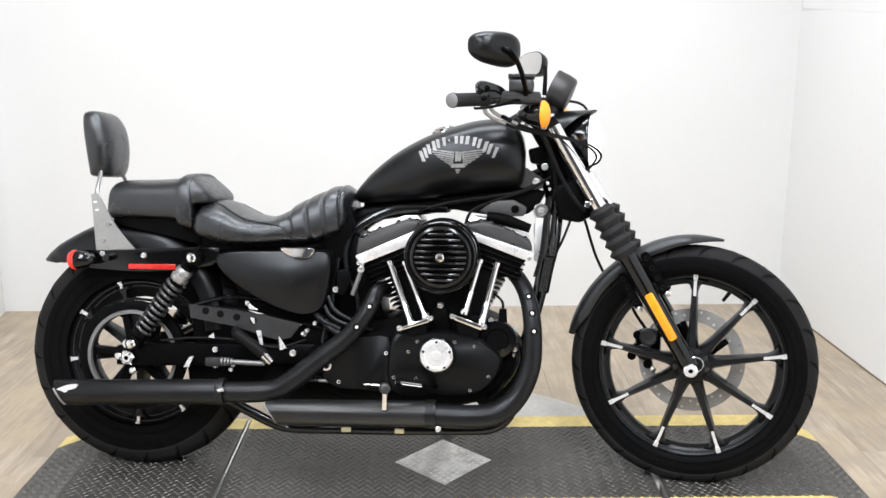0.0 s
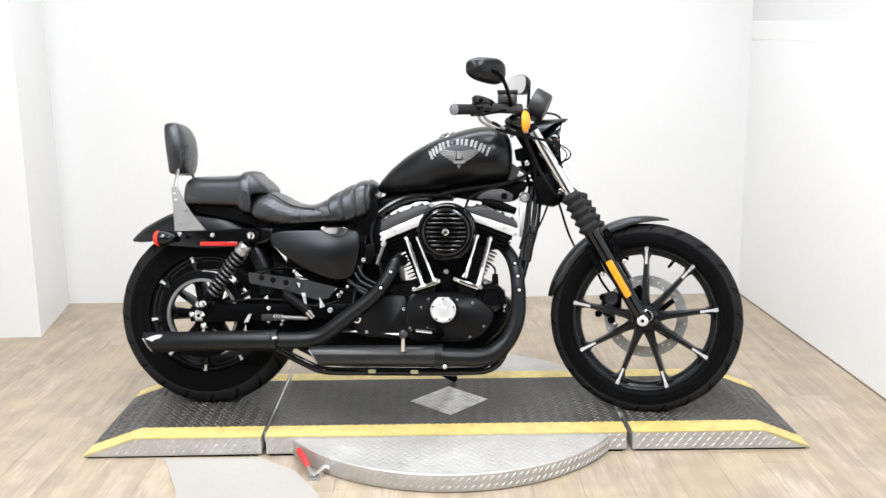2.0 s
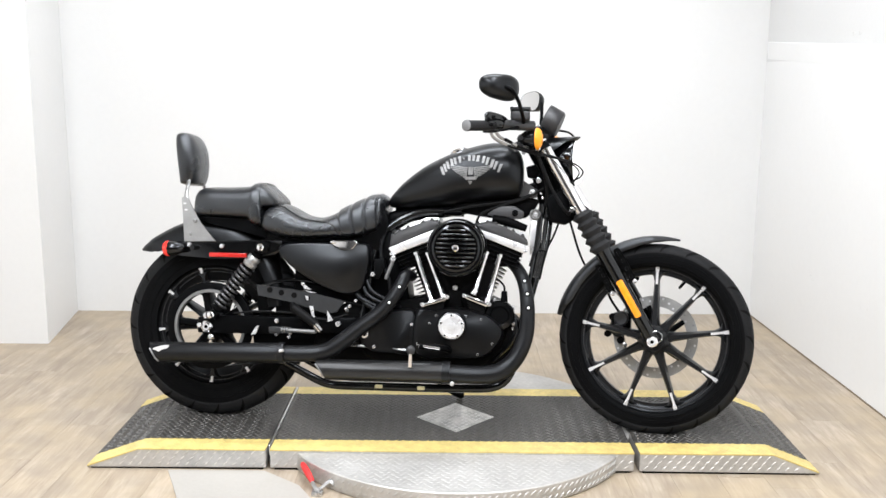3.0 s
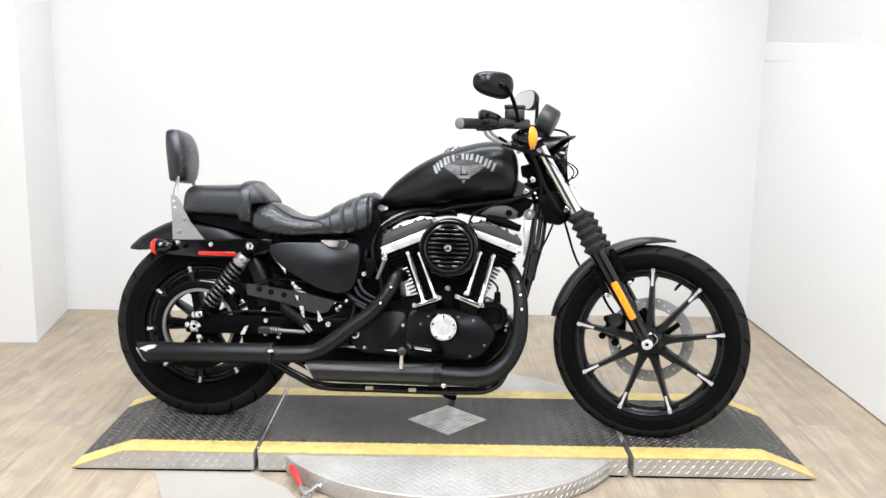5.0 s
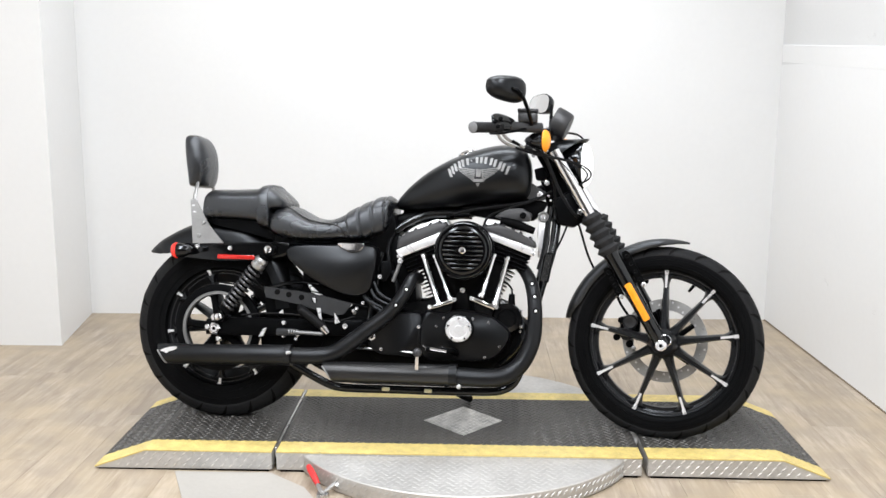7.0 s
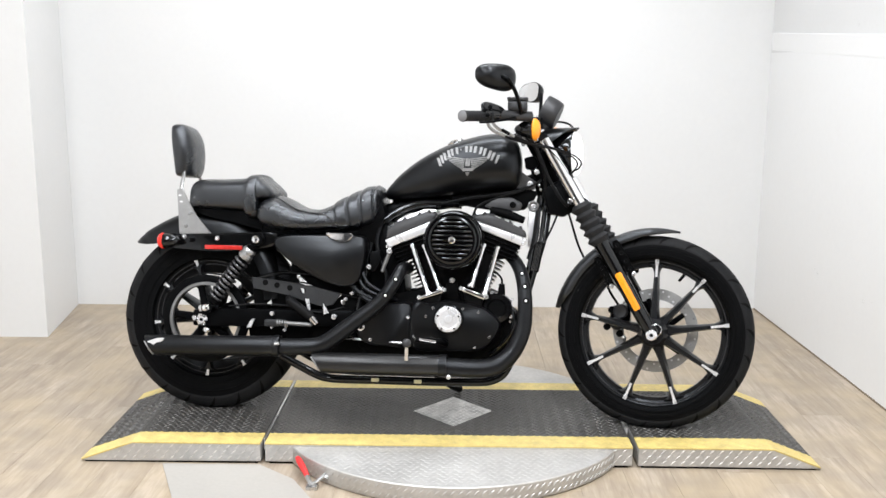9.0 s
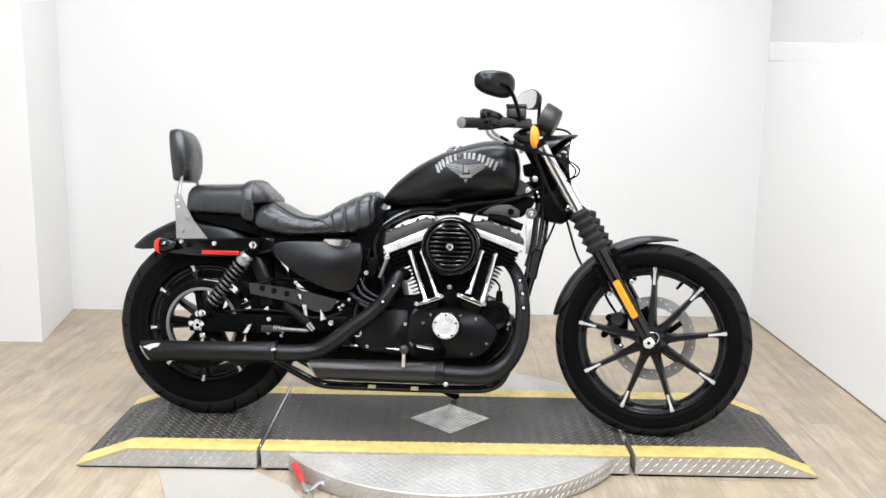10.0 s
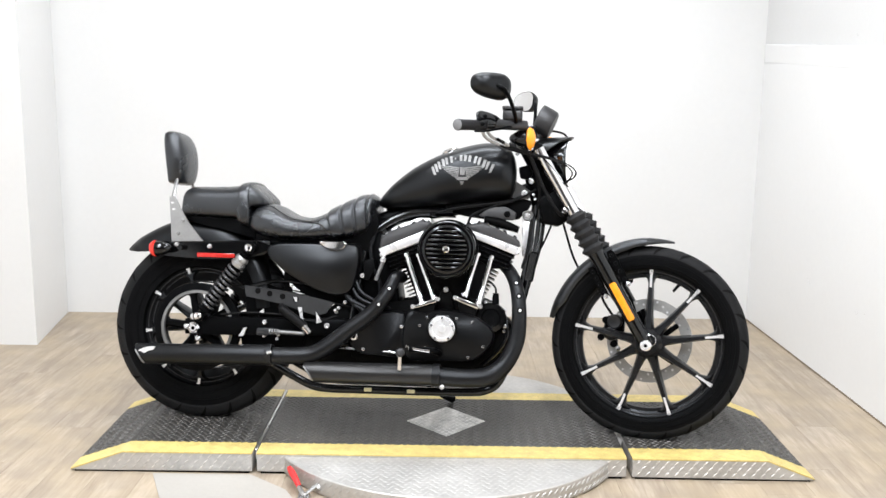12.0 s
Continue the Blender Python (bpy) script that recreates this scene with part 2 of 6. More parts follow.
GUM = paint("black_gaiter_rubber", (0.006, 0.006, 0.0064), 0.55, 0, 0.3, 12, 200, 0.1, spec=0.12)
DUSTY = paint("dusty_gaiter_rubber", (0.020, 0.020, 0.021), 0.6, 0, 0.35, 14, 200, 0.12, spec=0.15)
TAB = paint("cream_tab", (0.72, 0.66, 0.42), 0.5)
DARKSTEEL = paint("dark_steel_plate", (0.024, 0.025, 0.027), 0.45, 0.3, 0.3, 14, 180, 0.08)
# paler, more specular denim copy that puts extra sheen on the front fender
FENDER = paint("brightened_denim_paint", (0.007, 0.007, 0.0075), 0.43, 0.1, 0.2, 6, 300, 0.03, rough_vary=0.05, spec=0.75)
LOUVRE = paint("wet_gloss_black", (0.002, 0.002, 0.0022), 0.07, 0, 0.2, 6, 60, 0.0, coat=0.4, rough_vary=0.02, spec=0.6)
SPRING = paint("worn_spring_steel", (0.075, 0.075, 0.078), 0.3, 0.7, 0.3, 30, 160, 0.05)
PULLEY = paint("grey_pulley", (0.21, 0.21, 0.21), 0.45, 0.6, 0.2, 15, 160, 0.1)
# cool sheen put into the blacks' specular colour, against warm floor reflections
for black in (DENIM, FENDER, LOUVRE, SATIN, GLOSS, EXHAUST, COVER, RIM, RUBBER, LEATHER):
    black.node_tree.nodes["Principled BSDF"].inputs["Specular Tint"].default_value = (0.90, 0.945, 1.0, 1)


# ---- mesh tools ----
def part(name, bm, material, parent=None, label="", smooth=35):
    """Links a bmesh as one mesh object under a thing or a part."""
    bmesh.ops.recalc_face_normals(bm, faces=bm.faces)
    me = bpy.data.meshes.new(name)
    bm.to_mesh(me)
    bm.free()
    for p in me.polygons:
        p.use_smooth = smooth > 0
    me.materials.append(material)
    if smooth:
        me.set_sharp_from_angle(angle=radians(smooth))
    ob = new(name, me)
    while parent and parent.parent and parent.parent.parent:
        parent = parent.parent              # thing, part, sub-part and no deeper
    if parent:
        ob.parent = parent
    if label:
        ob["label"] = label
    return ob


def empty(name, m, label, category, group="", kind=""):
    ob = new(name)
    ob.empty_display_size = 0.1
    ob.matrix_world = m
    return tagged(ob, label, category, group, kind)


def box(bm, x0, x1, y0, y1, z0, z1, bevel=0.0, seg=2):
    vs = [bm.verts.new((x, y, z)) for x in (x0, x1) for y in (y0, y1) for z in (z0, z1)]
    fs = [bm.faces.new([vs[i] for i in f]) for f in ((0, 1, 3, 2), (4, 6, 7, 5), (0, 4, 5, 1), (2, 3, 7, 6), (0, 2, 6, 4), (1, 5, 7, 3))]
    if bevel:
        es = list({e for f in fs for e in f.edges})
        bmesh.ops.bevel(bm, geom=es, offset=bevel, segments=seg, affect="EDGES", profile=0.6)
    return bm


def boxed(x0, x1, y0, y1, z0, z1, bevel=0.0, seg=2):
    return box(bmesh.new(), x0, x1, y0, y1, z0, z1, bevel, seg)


def spline(pts, n=6, closed=False):
    """Catmull-Rom through rows of numbers."""
    p = np.array(pts, float)
    k = len(p)
    out = []
    for i in range(k if closed else k - 1):
        if closed:
            a, b, c, d = p[i - 1], p[i], p[(i + 1) % k], p[(i + 2) % k]
        else:
            b, c = p[i], p[i + 1]
            a = p[i - 1] if i else 2 * b - c
            d = p[i + 2] if i + 2 < k else 2 * c - b
        for j in range(n):
            t = j / n
            out.append(0.5 * (2 * b + (c - a) * t + (2 * a - 5 * b + 4 * c - d) * t * t + (3 * b - a - 3 * c + d) * t ** 3))
    if not closed:
        out.append(p[-1])
    return np.array(out)


def rings(bm, loops, cap=True, closed=False):
    vs = [[bm.verts.new(Vector(p)) for p in r] for r in loops]
    n = len(vs[0])
    for i in range(len(vs) - (0 if closed else 1)):
        a, b = vs[i], vs[(i + 1) % len(vs)]
        for j in range(n):
            bm.faces.new((a[j], a[(j + 1) % n], b[(j + 1) % n], b[j]))
    if cap and not closed:
        for r in (vs[0], vs[-1]):
            bm.faces.new(r)
    return bm


def tube(bm, pts, r, seg=10, n=5, smooth=True, closed=False, squash=1.0):
    """A round bar along points; r is one radius or one for each point."""
    rr = list(r) if hasattr(r, "__len__") else [r] * len(pts)
    rows = [(*p, q) for p, q in zip(pts, rr)]
    rows = spline(rows, n, closed) if smooth and len(rows) > 2 else np.array(rows, float)
    pos = [Vector(q[:3]) for q in rows]
    k = len(pos)
    up = None
    loops = []
    for i, p in enumerate(pos):
        if closed:
            d = pos[(i + 1) % k] - pos[i - 1]
        else:
            d = pos[min(i + 1, k - 1)] - pos[max(i - 1, 0)]
        d.normalize()
        if up is None:
            up = d.orthogonal().normalized()
        up = (up - d * up.dot(d)).normalized()
        side = d.cross(up)
        q = rows[i][3]
        loops.append([p + (up * math.cos(t) * squash + side * math.sin(t)) * q for t in (2 * math.pi * j / seg for j in range(seg))])
    return rings(bm, loops, True, closed)


def lathe(bm, profile, m=None, seg=32, closed=False):
    """Turns (radius, height) rows round the z axis of m."""
    m = m or Matrix()
    loops = [[m @ Vector((max(r, 1e-4) * math.cos(a), max(r, 1e-4) * math.sin(a), h)) for a in (2 * math.pi * j / seg for j in range(seg))] for r, h in profile]
    return rings(bm, loops, True, closed)


def axis(origin, direction):
    """A pose whose z axis points along a direction."""
    return Matrix.Translation(origin) @ Vector(direction).to_track_quat("Z", "Y").to_matrix().to_4x4()


def prism(bm, outline, y0, y1, bevel=0.0, seg=2):
    """An outline in x and z, extruded from y0 to y1."""
    a = [bm.verts.new((x, y0, z)) for x, z in outline]
    b = [bm.verts.new((x, y1, z)) for x, z in outline]
    fs = [bm.faces.new(a), bm.faces.new(b[::-1])]
    n = len(a)
    for i in range(n):
        fs.append(bm.faces.new((a[i], b[i], b[(i + 1) % n], a[(i + 1) % n])))
    if bevel:
        es = list({e for f in fs for e in f.edges})
        bmesh.ops.bevel(bm, geom=es, offset=bevel, segments=seg, affect="EDGES", profile=0.55, clamp_overlap=True)
    return bm


def pad(bm, outline, y0, y1, round_off=0.2, steps=5, n=4):
    """A cushion-like lid: an outline in x and z that domes over from y0 to y1."""
    o = spline(outline, n, True) if n > 1 else np.array(outline, float)
    c = o.mean(0)
    loops = [[(x, y0, z) for x, z in o]]
    for i in range(steps + 1):
        a = math.pi / 2 * i / steps
        k = 1 - round_off * (1 - math.cos(a))
        y = y0 + (y1 - y0) * (0.55 + 0.45 * math.sin(a))
        loops.append([(c[0] + (x - c[0]) * k, y, c[1] + (z - c[1]) * k) for x, z in o])
    return rings(bm, loops)


def loft(bm, secs, seg=28, power=2.5, n=4, low=None):
    """A body through sections: top x, top z, bottom x, bottom z, half width, centre y."""
    rows = spline([(*s, 0.0)[:6] for s in secs], n)
    loops = []
    for tx, tz, bx, bz, w, yc in rows:
        ring = []
        for j in range(seg):
            a = 2 * math.pi * (j + 0.5) / seg
            c, s = math.cos(a), math.sin(a)
            p = (low or power) if s < 0 else power
            u = math.copysign(abs(c) ** (2 / p), c)
            v = math.copysign(abs(s) ** (2 / p), s)
            ring.append(((tx + bx) / 2 + v * (tx - bx) / 2, yc + max(w, 0.002) * u, (tz + bz) / 2 + v * (tz - bz) / 2))
        loops.append(ring)
    return rings(bm, loops)


def mirrored(make):
    """Calls make(side) for the near side (-1) and the far side (1)."""
    for s in (-1, 1):
        make(s)


# ---- the room ----
def slab(name, plan, z0, z1, material, label, category, parent=None):
    bm = bmesh.new()
    a = [bm.verts.new((x, y, z0)) for x, y in plan]
    b = [bm.verts.new((x, y, z1)) for x, y in plan]
    bm.faces.new(a), bm.faces.new(b)
    for i in range(len(a)):
        bm.faces.new((a[i], a[(i + 1) % len(a)], b[(i + 1) % len(a)], b[i]))
    return tagged(part(name, bm, material, parent, smooth=0), label, category, kind="structure")


TOP = 3.0
slab("wall_north", [(-1.97, 2.062), (1.9, 2.114), (1.9, 2.26), (-1.97, 2.26)], 0, TOP, WALL, "plain white painted back wall meeting the plank floor", "wall")
block = slab("wall_northwest", [(-3.0, 1.41), (-1.836, 1.426), (-1.941, 2.062), (-1.97, 2.26), (-3.0, 2.26)], 0, TOP, WALL, "white wall block standing forward beside the back wall", "wall")
side_wall = slab("wall_east", [(1.724, 2.114), (1.746, 0.9), (1.82, -6.6), (1.95, -6.6), (1.9, 2.114)], 0, 1.36, WALL, "plain white side wall below a ledge", "wall")
# upper part set greyer than the wall below the ledge
upper_wall = slab("wall_east_upper", [(1.724, 2.114), (1.746, 0.9), (1.82, -6.6), (1.95, -6.6), (1.9, 2.114)], 1.36, TOP, UPPER, "pale grey upper side wall above a white ledge", "wall")
slab("wall_west", [(-3.0, 1.41), (-3.0, -6.6), (-3.15, -6.6), (-3.15, 2.26), (-3.0, 2.26)], 0, TOP, WALL, "plain white side wall closing the room", "wall")
# added out of view; its dark tone deepens the bike's reflections
slab("wall_south", [(-3.15, -6.6), (1.95, -6.6), (1.95, -6.75), (-3.15, -6.75)], 0, TOP, DIM, "unseen wall closing the room behind, kept dark to darken reflections", "wall")
slab("ceiling", [(-3.15, -6.75), (1.95, -6.75), (1.95, 2.26), (-3.15, 2.26)], TOP, TOP + 0.12, CEIL, "plain white ceiling of the photo room", "ceiling")

# faint scuffs on the paint
def scuff(wall, centre, along, length, width, tilt, seed):
    """A thin uneven smear on a wall; along is the wall's level direction, and the smear stands 0.6 mm proud."""
    r = random.Random(seed)
    a, up = Vector(along).normalized(), Vector((0, 0, 1))
    out = a.cross(up) * 0.0006
    c, sn = math.cos(radians(tilt)), math.sin(radians(tilt))
    bm = bmesh.new()
    front, back = [], []
    for k in range(14):
        t = 2 * math.pi * k / 14
        q = r.uniform(0.65, 1.1)
        u, v = math.cos(t) * length / 2 * q, math.sin(t) * width / 2 * q
        p = Vector(centre) + a * (u * c - v * sn) + up * (u * sn + v * c)
        front.append(bm.verts.new(p + out))
        back.append(bm.verts.new(p - out))
    bm.faces.new(front)
    for k in range(14):
        bm.faces.new((front[k], front[(k + 1) % 14], back[(k + 1) % 14], back[k]))
    part("scuff_mark", bm, SCUFF, wall, "faint grey scuff")


EAST, NORTH = (-0.0181, 1, 0), (-1, -0.0137, 0)
scuff(side_wall, (1.7383, 1.324, 0.380), EAST, 0.055, 0.010, 24, 1)
scuff(side_wall, (1.7467, 0.832, 0.361), EAST, 0.022, 0.020, 0, 2)
scuff(side_wall, (1.7474, 0.760, 0.372), EAST, 0.010, 0.007, 30, 3)
scuff(upper_wall, (1.7423, 1.105, 1.462), EAST, 0.016, 0.022, 20, 4)
scuff(upper_wall, (1.7434, 1.044, 1.464), EAST, 0.012, 0.018, 60, 5)
scuff(block, (-1.882, 1.4254, 0.250), NORTH, 0.050, 0.012, -12, 6)

# ledge on the side wall: a white cap board that runs along it
bm = bmesh.new()
loops = []
for y, zt, x in ((2.10, 1.462, 1.7242), (0.8, 1.408, 1.747), (-6.55, 1.30, 1.8195)):
    loops.append([(x + 0.03, y, zt), (x - 0.005, y, zt), (x - 0.007, y, zt - 0.003), (x - 0.004, y, zt - 0.04), (x - 0.0006, y, zt - 0.088), (x + 0.03, y, zt - 0.092)])
rings(bm, loops)
tagged(part("trim_ledge", bm, TRIM, smooth=20), "white painted ledge board along the side wall", "ledge", kind="structure")

# dark strip for the gap and its shadow line where the side wall meets the planks
bm = bmesh.new()
rings(bm, [[(x + 0.02, y, 0.0005), (x - 0.004, y, 0.0005), (x - 0.004, y, 0.006), (x + 0.02, y, 0.006)] for x, y in ((1.724, 2.10), (1.746, 0.9), (1.8195, -6.55))])
tagged(part("trim_gap_shade", bm, SLAB, smooth=0), "thin dark strip for the shadowed gap at the foot of the side wall", "trim", kind="structure")

floor = slab("floor", [(-3.0, -6.6), (1.81, -6.6), (1.724, 2.12), (-3.0, 2.12)], -0.05, -0.004, SLAB, "pale oak vinyl planks laid towards the back wall", "floor")


# ---- the platform ----
PH = 0.068
JOINT_L, JOINT_R = -0.512, 0.70
DEPTH = 0.625


def lug_field(bm, points, m, length, width, height):
    """Small raised lens-shaped lugs, laid alternately along two diagonals."""
    for i, (u, v, turn) in enumerate(points):
        c, s = math.cos(turn), math.sin(turn)
        base = [(-length, 0), (0, -width), (length, 0), (0, width)]
        lo = [bm.verts.new(m @ Vector((u + c * a - s * b, v + s * a + c * b, 0))) for a, b in base]
        hi = [bm.verts.new(m @ Vector((u + c * a * 0.55 - s * b * 0.5, v + s * a * 0.55 + c * b * 0.5, height))) for a, b in base]
        bm.faces.new(hi)
        for j in range(4):
            bm.faces.new((lo[j], lo[(j + 1) % 4], hi[(j + 1) % 4], hi[j]))
    return bm


def lug_grid(u0, u1, v0, v1, step, keep=lambda u, v: True, jog=0.5):
    out = []
    rows = int((v1 - v0) / (step * 0.62))
    for r in range(rows):
        v = v0 + (r + 0.5) * (v1 - v0) / rows
        k = 0
        u = u0 + step * (0.5 + jog * (r % 2))
        while u < u1 - step * 0.3:
            if keep(u, v):
                out.append((u, v, radians(38) if (k + r) % 2 else radians(-38)))
            u += step
            k += 1
    return out


def platform_section(name, outline, label, slope=None):
    """A plate deck seen from the side as an outline in x and z, black on top with yellow edges, bare at the side."""
    thing = empty(name, Matrix(), label, "platform", "sections of the display platform")
    x0, x1 = min(p[0] for p in outline), max(p[0] for p in outline)
    part("frame", prism(bmesh.new(), outline, 0.0, DEPTH, 0.002, 1), BARE, thing, "bare tread plate side", smooth=0)
    # added near-black strip that makes the shadow line under the raised frame
    part("gap_shade_strip", boxed(x0 + 0.012, x1 - 0.012, 0.004, DEPTH - 0.004, 0.0, 0.0085), RECESS_DARK, thing, "dark strip standing in for the shadow gap under the plate", smooth=0)
    upper = sorted({p for p in outline if p[1] > 0.02} | ({slope} if slope else set()))

    def strip(part_name, y0, y1, lift, material, text=""):
        bm = bmesh.new()
        loops = []
        for x, z in upper:
            loops.append([(x, y0, z - 0.001), (x, y0, z + lift), (x, y1, z + lift), (x, y1, z - 0.001)])
        rings(bm, loops)
        return part(part_name, bm, material, thing, text, smooth=0)

    strip("deck", 0.085, 0.548, 0.003, DECK, "black tread plate")
    strip("edge_stripe", -0.002, 0.085, 0.0035, YELLOW, "yellow painted edge")
    strip("edge_stripe", 0.548, DEPTH + 0.002, 0.0035, YELLOW, "yellow painted edge")
    bm = bmesh.new()
    for (xa, za), (xb, zb) in zip(upper, upper[1:]):
        run = math.hypot(xb - xa, zb - za)
        m = Matrix.Translation((xa, 0, za + 0.003)) @ Matrix.Rotation(-math.atan2(zb - za, xb - xa), 4, "Y")
        keep = lambda u, v, xa=xa, xb=xb, run=run: abs(xa + u * (xb - xa) / run - 0.099) / 0.145 + abs(v - 0.311) / 0.15 > 1
        lug_field(bm, lug_grid(0.004, run, 0.09, 0.545, 0.022, keep), m, 0.0098, 0.0034, 0.0024)
    tagged(part("tread_relief", bm, LUG_TOP, thing, smooth=0), kind="stuff")
    bm = bmesh.new()
    for (xa, za), (xb, zb) in zip(upper, upper[1:]):
        run = math.hypot(xb - xa, zb - za)
        m = Matrix.Translation((xa, 0, za + 0.0035)) @ Matrix.Rotation(-math.atan2(zb - za, xb - xa), 4, "Y")
        for v0, v1 in ((0.004, 0.094), (0.540, 0.620)):
            lug_field(bm, lug_grid(0.006, run, v0, v1, 0.026), m, 0.0100, 0.0034, 0.0007)
    tagged(part("edge_relief", bm, YELLOW, thing, "yellow painted lugs", smooth=0), kind="stuff")
    bm = bmesh.new()
    side = Matrix.Rotation(radians(90), 4, "X")

    def under(u, v):
        z = np.interp(u, [p[0] for p in upper], [p[1] for p in upper])
        return v < z - 0.008
    lugs = [(u, v, radians(42)) for u, v, _ in lug_grid(x0 + 0.004, x1, 0.010, PH, 0.031, under)]
    lug_field(bm, lugs, side, 0.0115, 0.0030, 0.0016)
    tagged(part("side_relief", bm, SIDELUG, thing, smooth=0), kind="stuff")
    return thing


platform_section("platform_centre", [(JOINT_L, 0.0075), (JOINT_R - 0.019, 0.0075), (JOINT_R - 0.019, PH), (JOINT_L, PH)], "black tread plate display platform with yellow painted edges")
platform_section("platform_ramp", [(-1.115, 0.005), (JOINT_L - 0.015, 0.0075), (JOINT_L - 0.015, PH), (-0.944, PH), (-1.114, 0.0085)], "rear ramp of the platform, black tread plate with yellow edges", (-1.114, 0.0085))
platform_section("platform_ramp", [(JOINT_R, 0.0075), (1.29, 0.005), (1.289, 0.0085), (1.135, PH), (JOINT_R, PH)], "front ramp of the platform, black tread plate with yellow edges", (1.289, 0.0085))

bar = part("joint_strip", boxed(JOINT_L - 0.0095, JOINT_L - 0.0035, 0.03, DEPTH - 0.01, PH - 0.03, PH + 0.0055, 0.001, 1), STEEL)
tagged(bar, "thin bare steel strip in the platform joint", "strip")

# bare metal diamond let into the middle deck
diamond = empty("deck_diamond", Matrix(), "worn bare metal diamond on the black deck", "marking")
bm = bmesh.new()
corners = [(-0.041, 0.306), (0.101, 0.166), (0.237, 0.316), (0.099, 0.456)]
a = [bm.verts.new((x, y, PH + 0.002)) for x, y in corners]
b = [bm.verts.new((x, y, PH + 0.0045)) for x, y in corners]
bm.faces.new(b)
for i in range(4):
    bm.faces.new((a[i], a[(i + 1) % 4], b[(i + 1) % 4], b[i]))
part("plate", bm, PLATE, diamond, smooth=0)
bm = bmesh.new()
lug_field(bm, lug_grid(-0.045, 0.24, 0.165, 0.46, 0.024, lambda u, v: abs(u - 0.099) / 0.13 + abs(v - 0.311) / 0.135 < 1), Matrix.Translation((0, 0, PH + 0.0045)), 0.0095, 0.003, 0.0014)
tagged(part("tread_relief", bm, LUG, diamond, smooth=0), kind="stuff")

# turntable disc beneath the deck
turntable = empty("turntable", Matrix.Translation((0.1, 0.325, 0)), "round bare tread plate turntable beneath the platform", "turntable")
R = 0.615
part("disc", lathe(bmesh.new(), [(R - 0.002, 0.003), (R, 0.006), (R, 0.0575), (R - 0.003, 0.0605)], seg=128), BARE, turntable, smooth=40)
bm = bmesh.new()
lug_field(bm, lug_grid(-R, R, -R, -0.31, 0.026, lambda u, v: math.hypot(u, v) < R - 0.015), Matrix.Translation((0, 0, 0.0605)), 0.0105, 0.003, 0.0008)
for k in range(56):
    ang = radians(-150 + 120 * k / 55)
    for h in (0.017, 0.043):
        t = ang + (0.0 if h < 0.03 else radians(1.1))
        m = Matrix.Rotation(t, 4, "Z") @ Matrix.Translation((R, 0, h)) @ Matrix.Rotation(radians(90), 4, "Z") @ Matrix.Rotation(radians(90), 4, "X")
        lug_field(bm, [(0, 0, radians(42))], m, 0.012, 0.003, 0.002)
tagged(part("tread_relief", bm, SOFTLUG, turntable, smooth=0), kind="stuff")

# toggle clamp with a red handle, lying by the disc's rim
clamp = empty("toggle_clamp", Matrix(), "steel toggle clamp with a red handle on the turntable's rim", "clamp")
tube_bm = tube(bmesh.new(), [(-0.396, -0.058, 0.047), (-0.386, -0.08, 0.044), (-0.366, -0.12, 0.035), (-0.352, -0.148, 0.026)], [0.008, 0.0105, 0.010, 0.0075], 12)
part("handle", tube_bm, RED_GRIP, clamp, "red rubber grip")
part("lever", tube(bmesh.new(), [(-0.352, -0.148, 0.026), (-0.34, -0.172, 0.018), (-0.325, -0.185, 0.014)], 0.007, 8), STEEL, clamp)
part("base", boxed(-0.35, -0.315, -0.195, -0.165, 0.0, 0.014, 0.003), STEEL, clamp)
part("spindle", tube(bmesh.new(), [(-0.33, -0.18, 0.014), (-0.30, -0.152, 0.03), (-0.285, -0.135, 0.034)], 0.006, 8), STEEL, clamp)
part("stop", lathe(bmesh.new(), [(0.012, 0), (0.012, 0.01), (0.006, 0.014)], axis((-0.297, -0.15, 0.02), (0.6, 0.6, 0.5)), 12), STEEL, clamp)

# pale patch on the planks, drawn as a thin flat mesh
bm = bmesh.new()
sheet = [(-0.845, -0.012), (-0.53, -0.012), (-0.40, -0.12), (-0.30, -0.30), (-0.36, -0.60), (-0.66, -0.60), (-0.745, -0.25)]
a = [bm.verts.new((x, y, 0.0005)) for x, y in sheet]
b = [bm.verts.new((x, y, 0.003)) for x, y in sheet]
bm.faces.new(b)
for i in range(len(a)):
    bm.faces.new((a[i], a[(i + 1) % len(a)], b[(i + 1) % len(a)], b[i]))
tagged(part("floor_patch", bm, PALE, smooth=0), "thin pale patch on the plank floor", "sheet")


# ---- the motorcycle: x forward, y to its left, z up, from the rear tyre's contact ----
bike = empty("motorcycle", pose(-0.77, 0.345, PH + 0.003, 0, 0, -5) @ pose(0, 0, 0, -10, 0, 0), "matte black cruiser motorcycle leaning on its side stand on the platform", "motorcycle")
Y_AXIS = Matrix.Rotation(radians(90), 4, "X")      # turns a lathe's z axis to -y, towards the right-hand side


def side_axis(x, z, y):
    """A pose at (x, y, z) whose z axis points to the bike's right."""
    return Matrix.Translation((x, y, z)) @ Y_AXIS


def bolt(parent, x, z, y, r=0.007, material=None, name="bolt", h=0.006):
    return part(name, lathe(bmesh.new(), [(r, -0.004), (r, h * 0.55), (r * 0.86, h * 0.8), (r * 0.5, h * 0.86), (r * 0.42, h * 0.5), (r * 0.05, h * 0.5)], side_axis(x, z, y), 14), material or BOLT, parent)


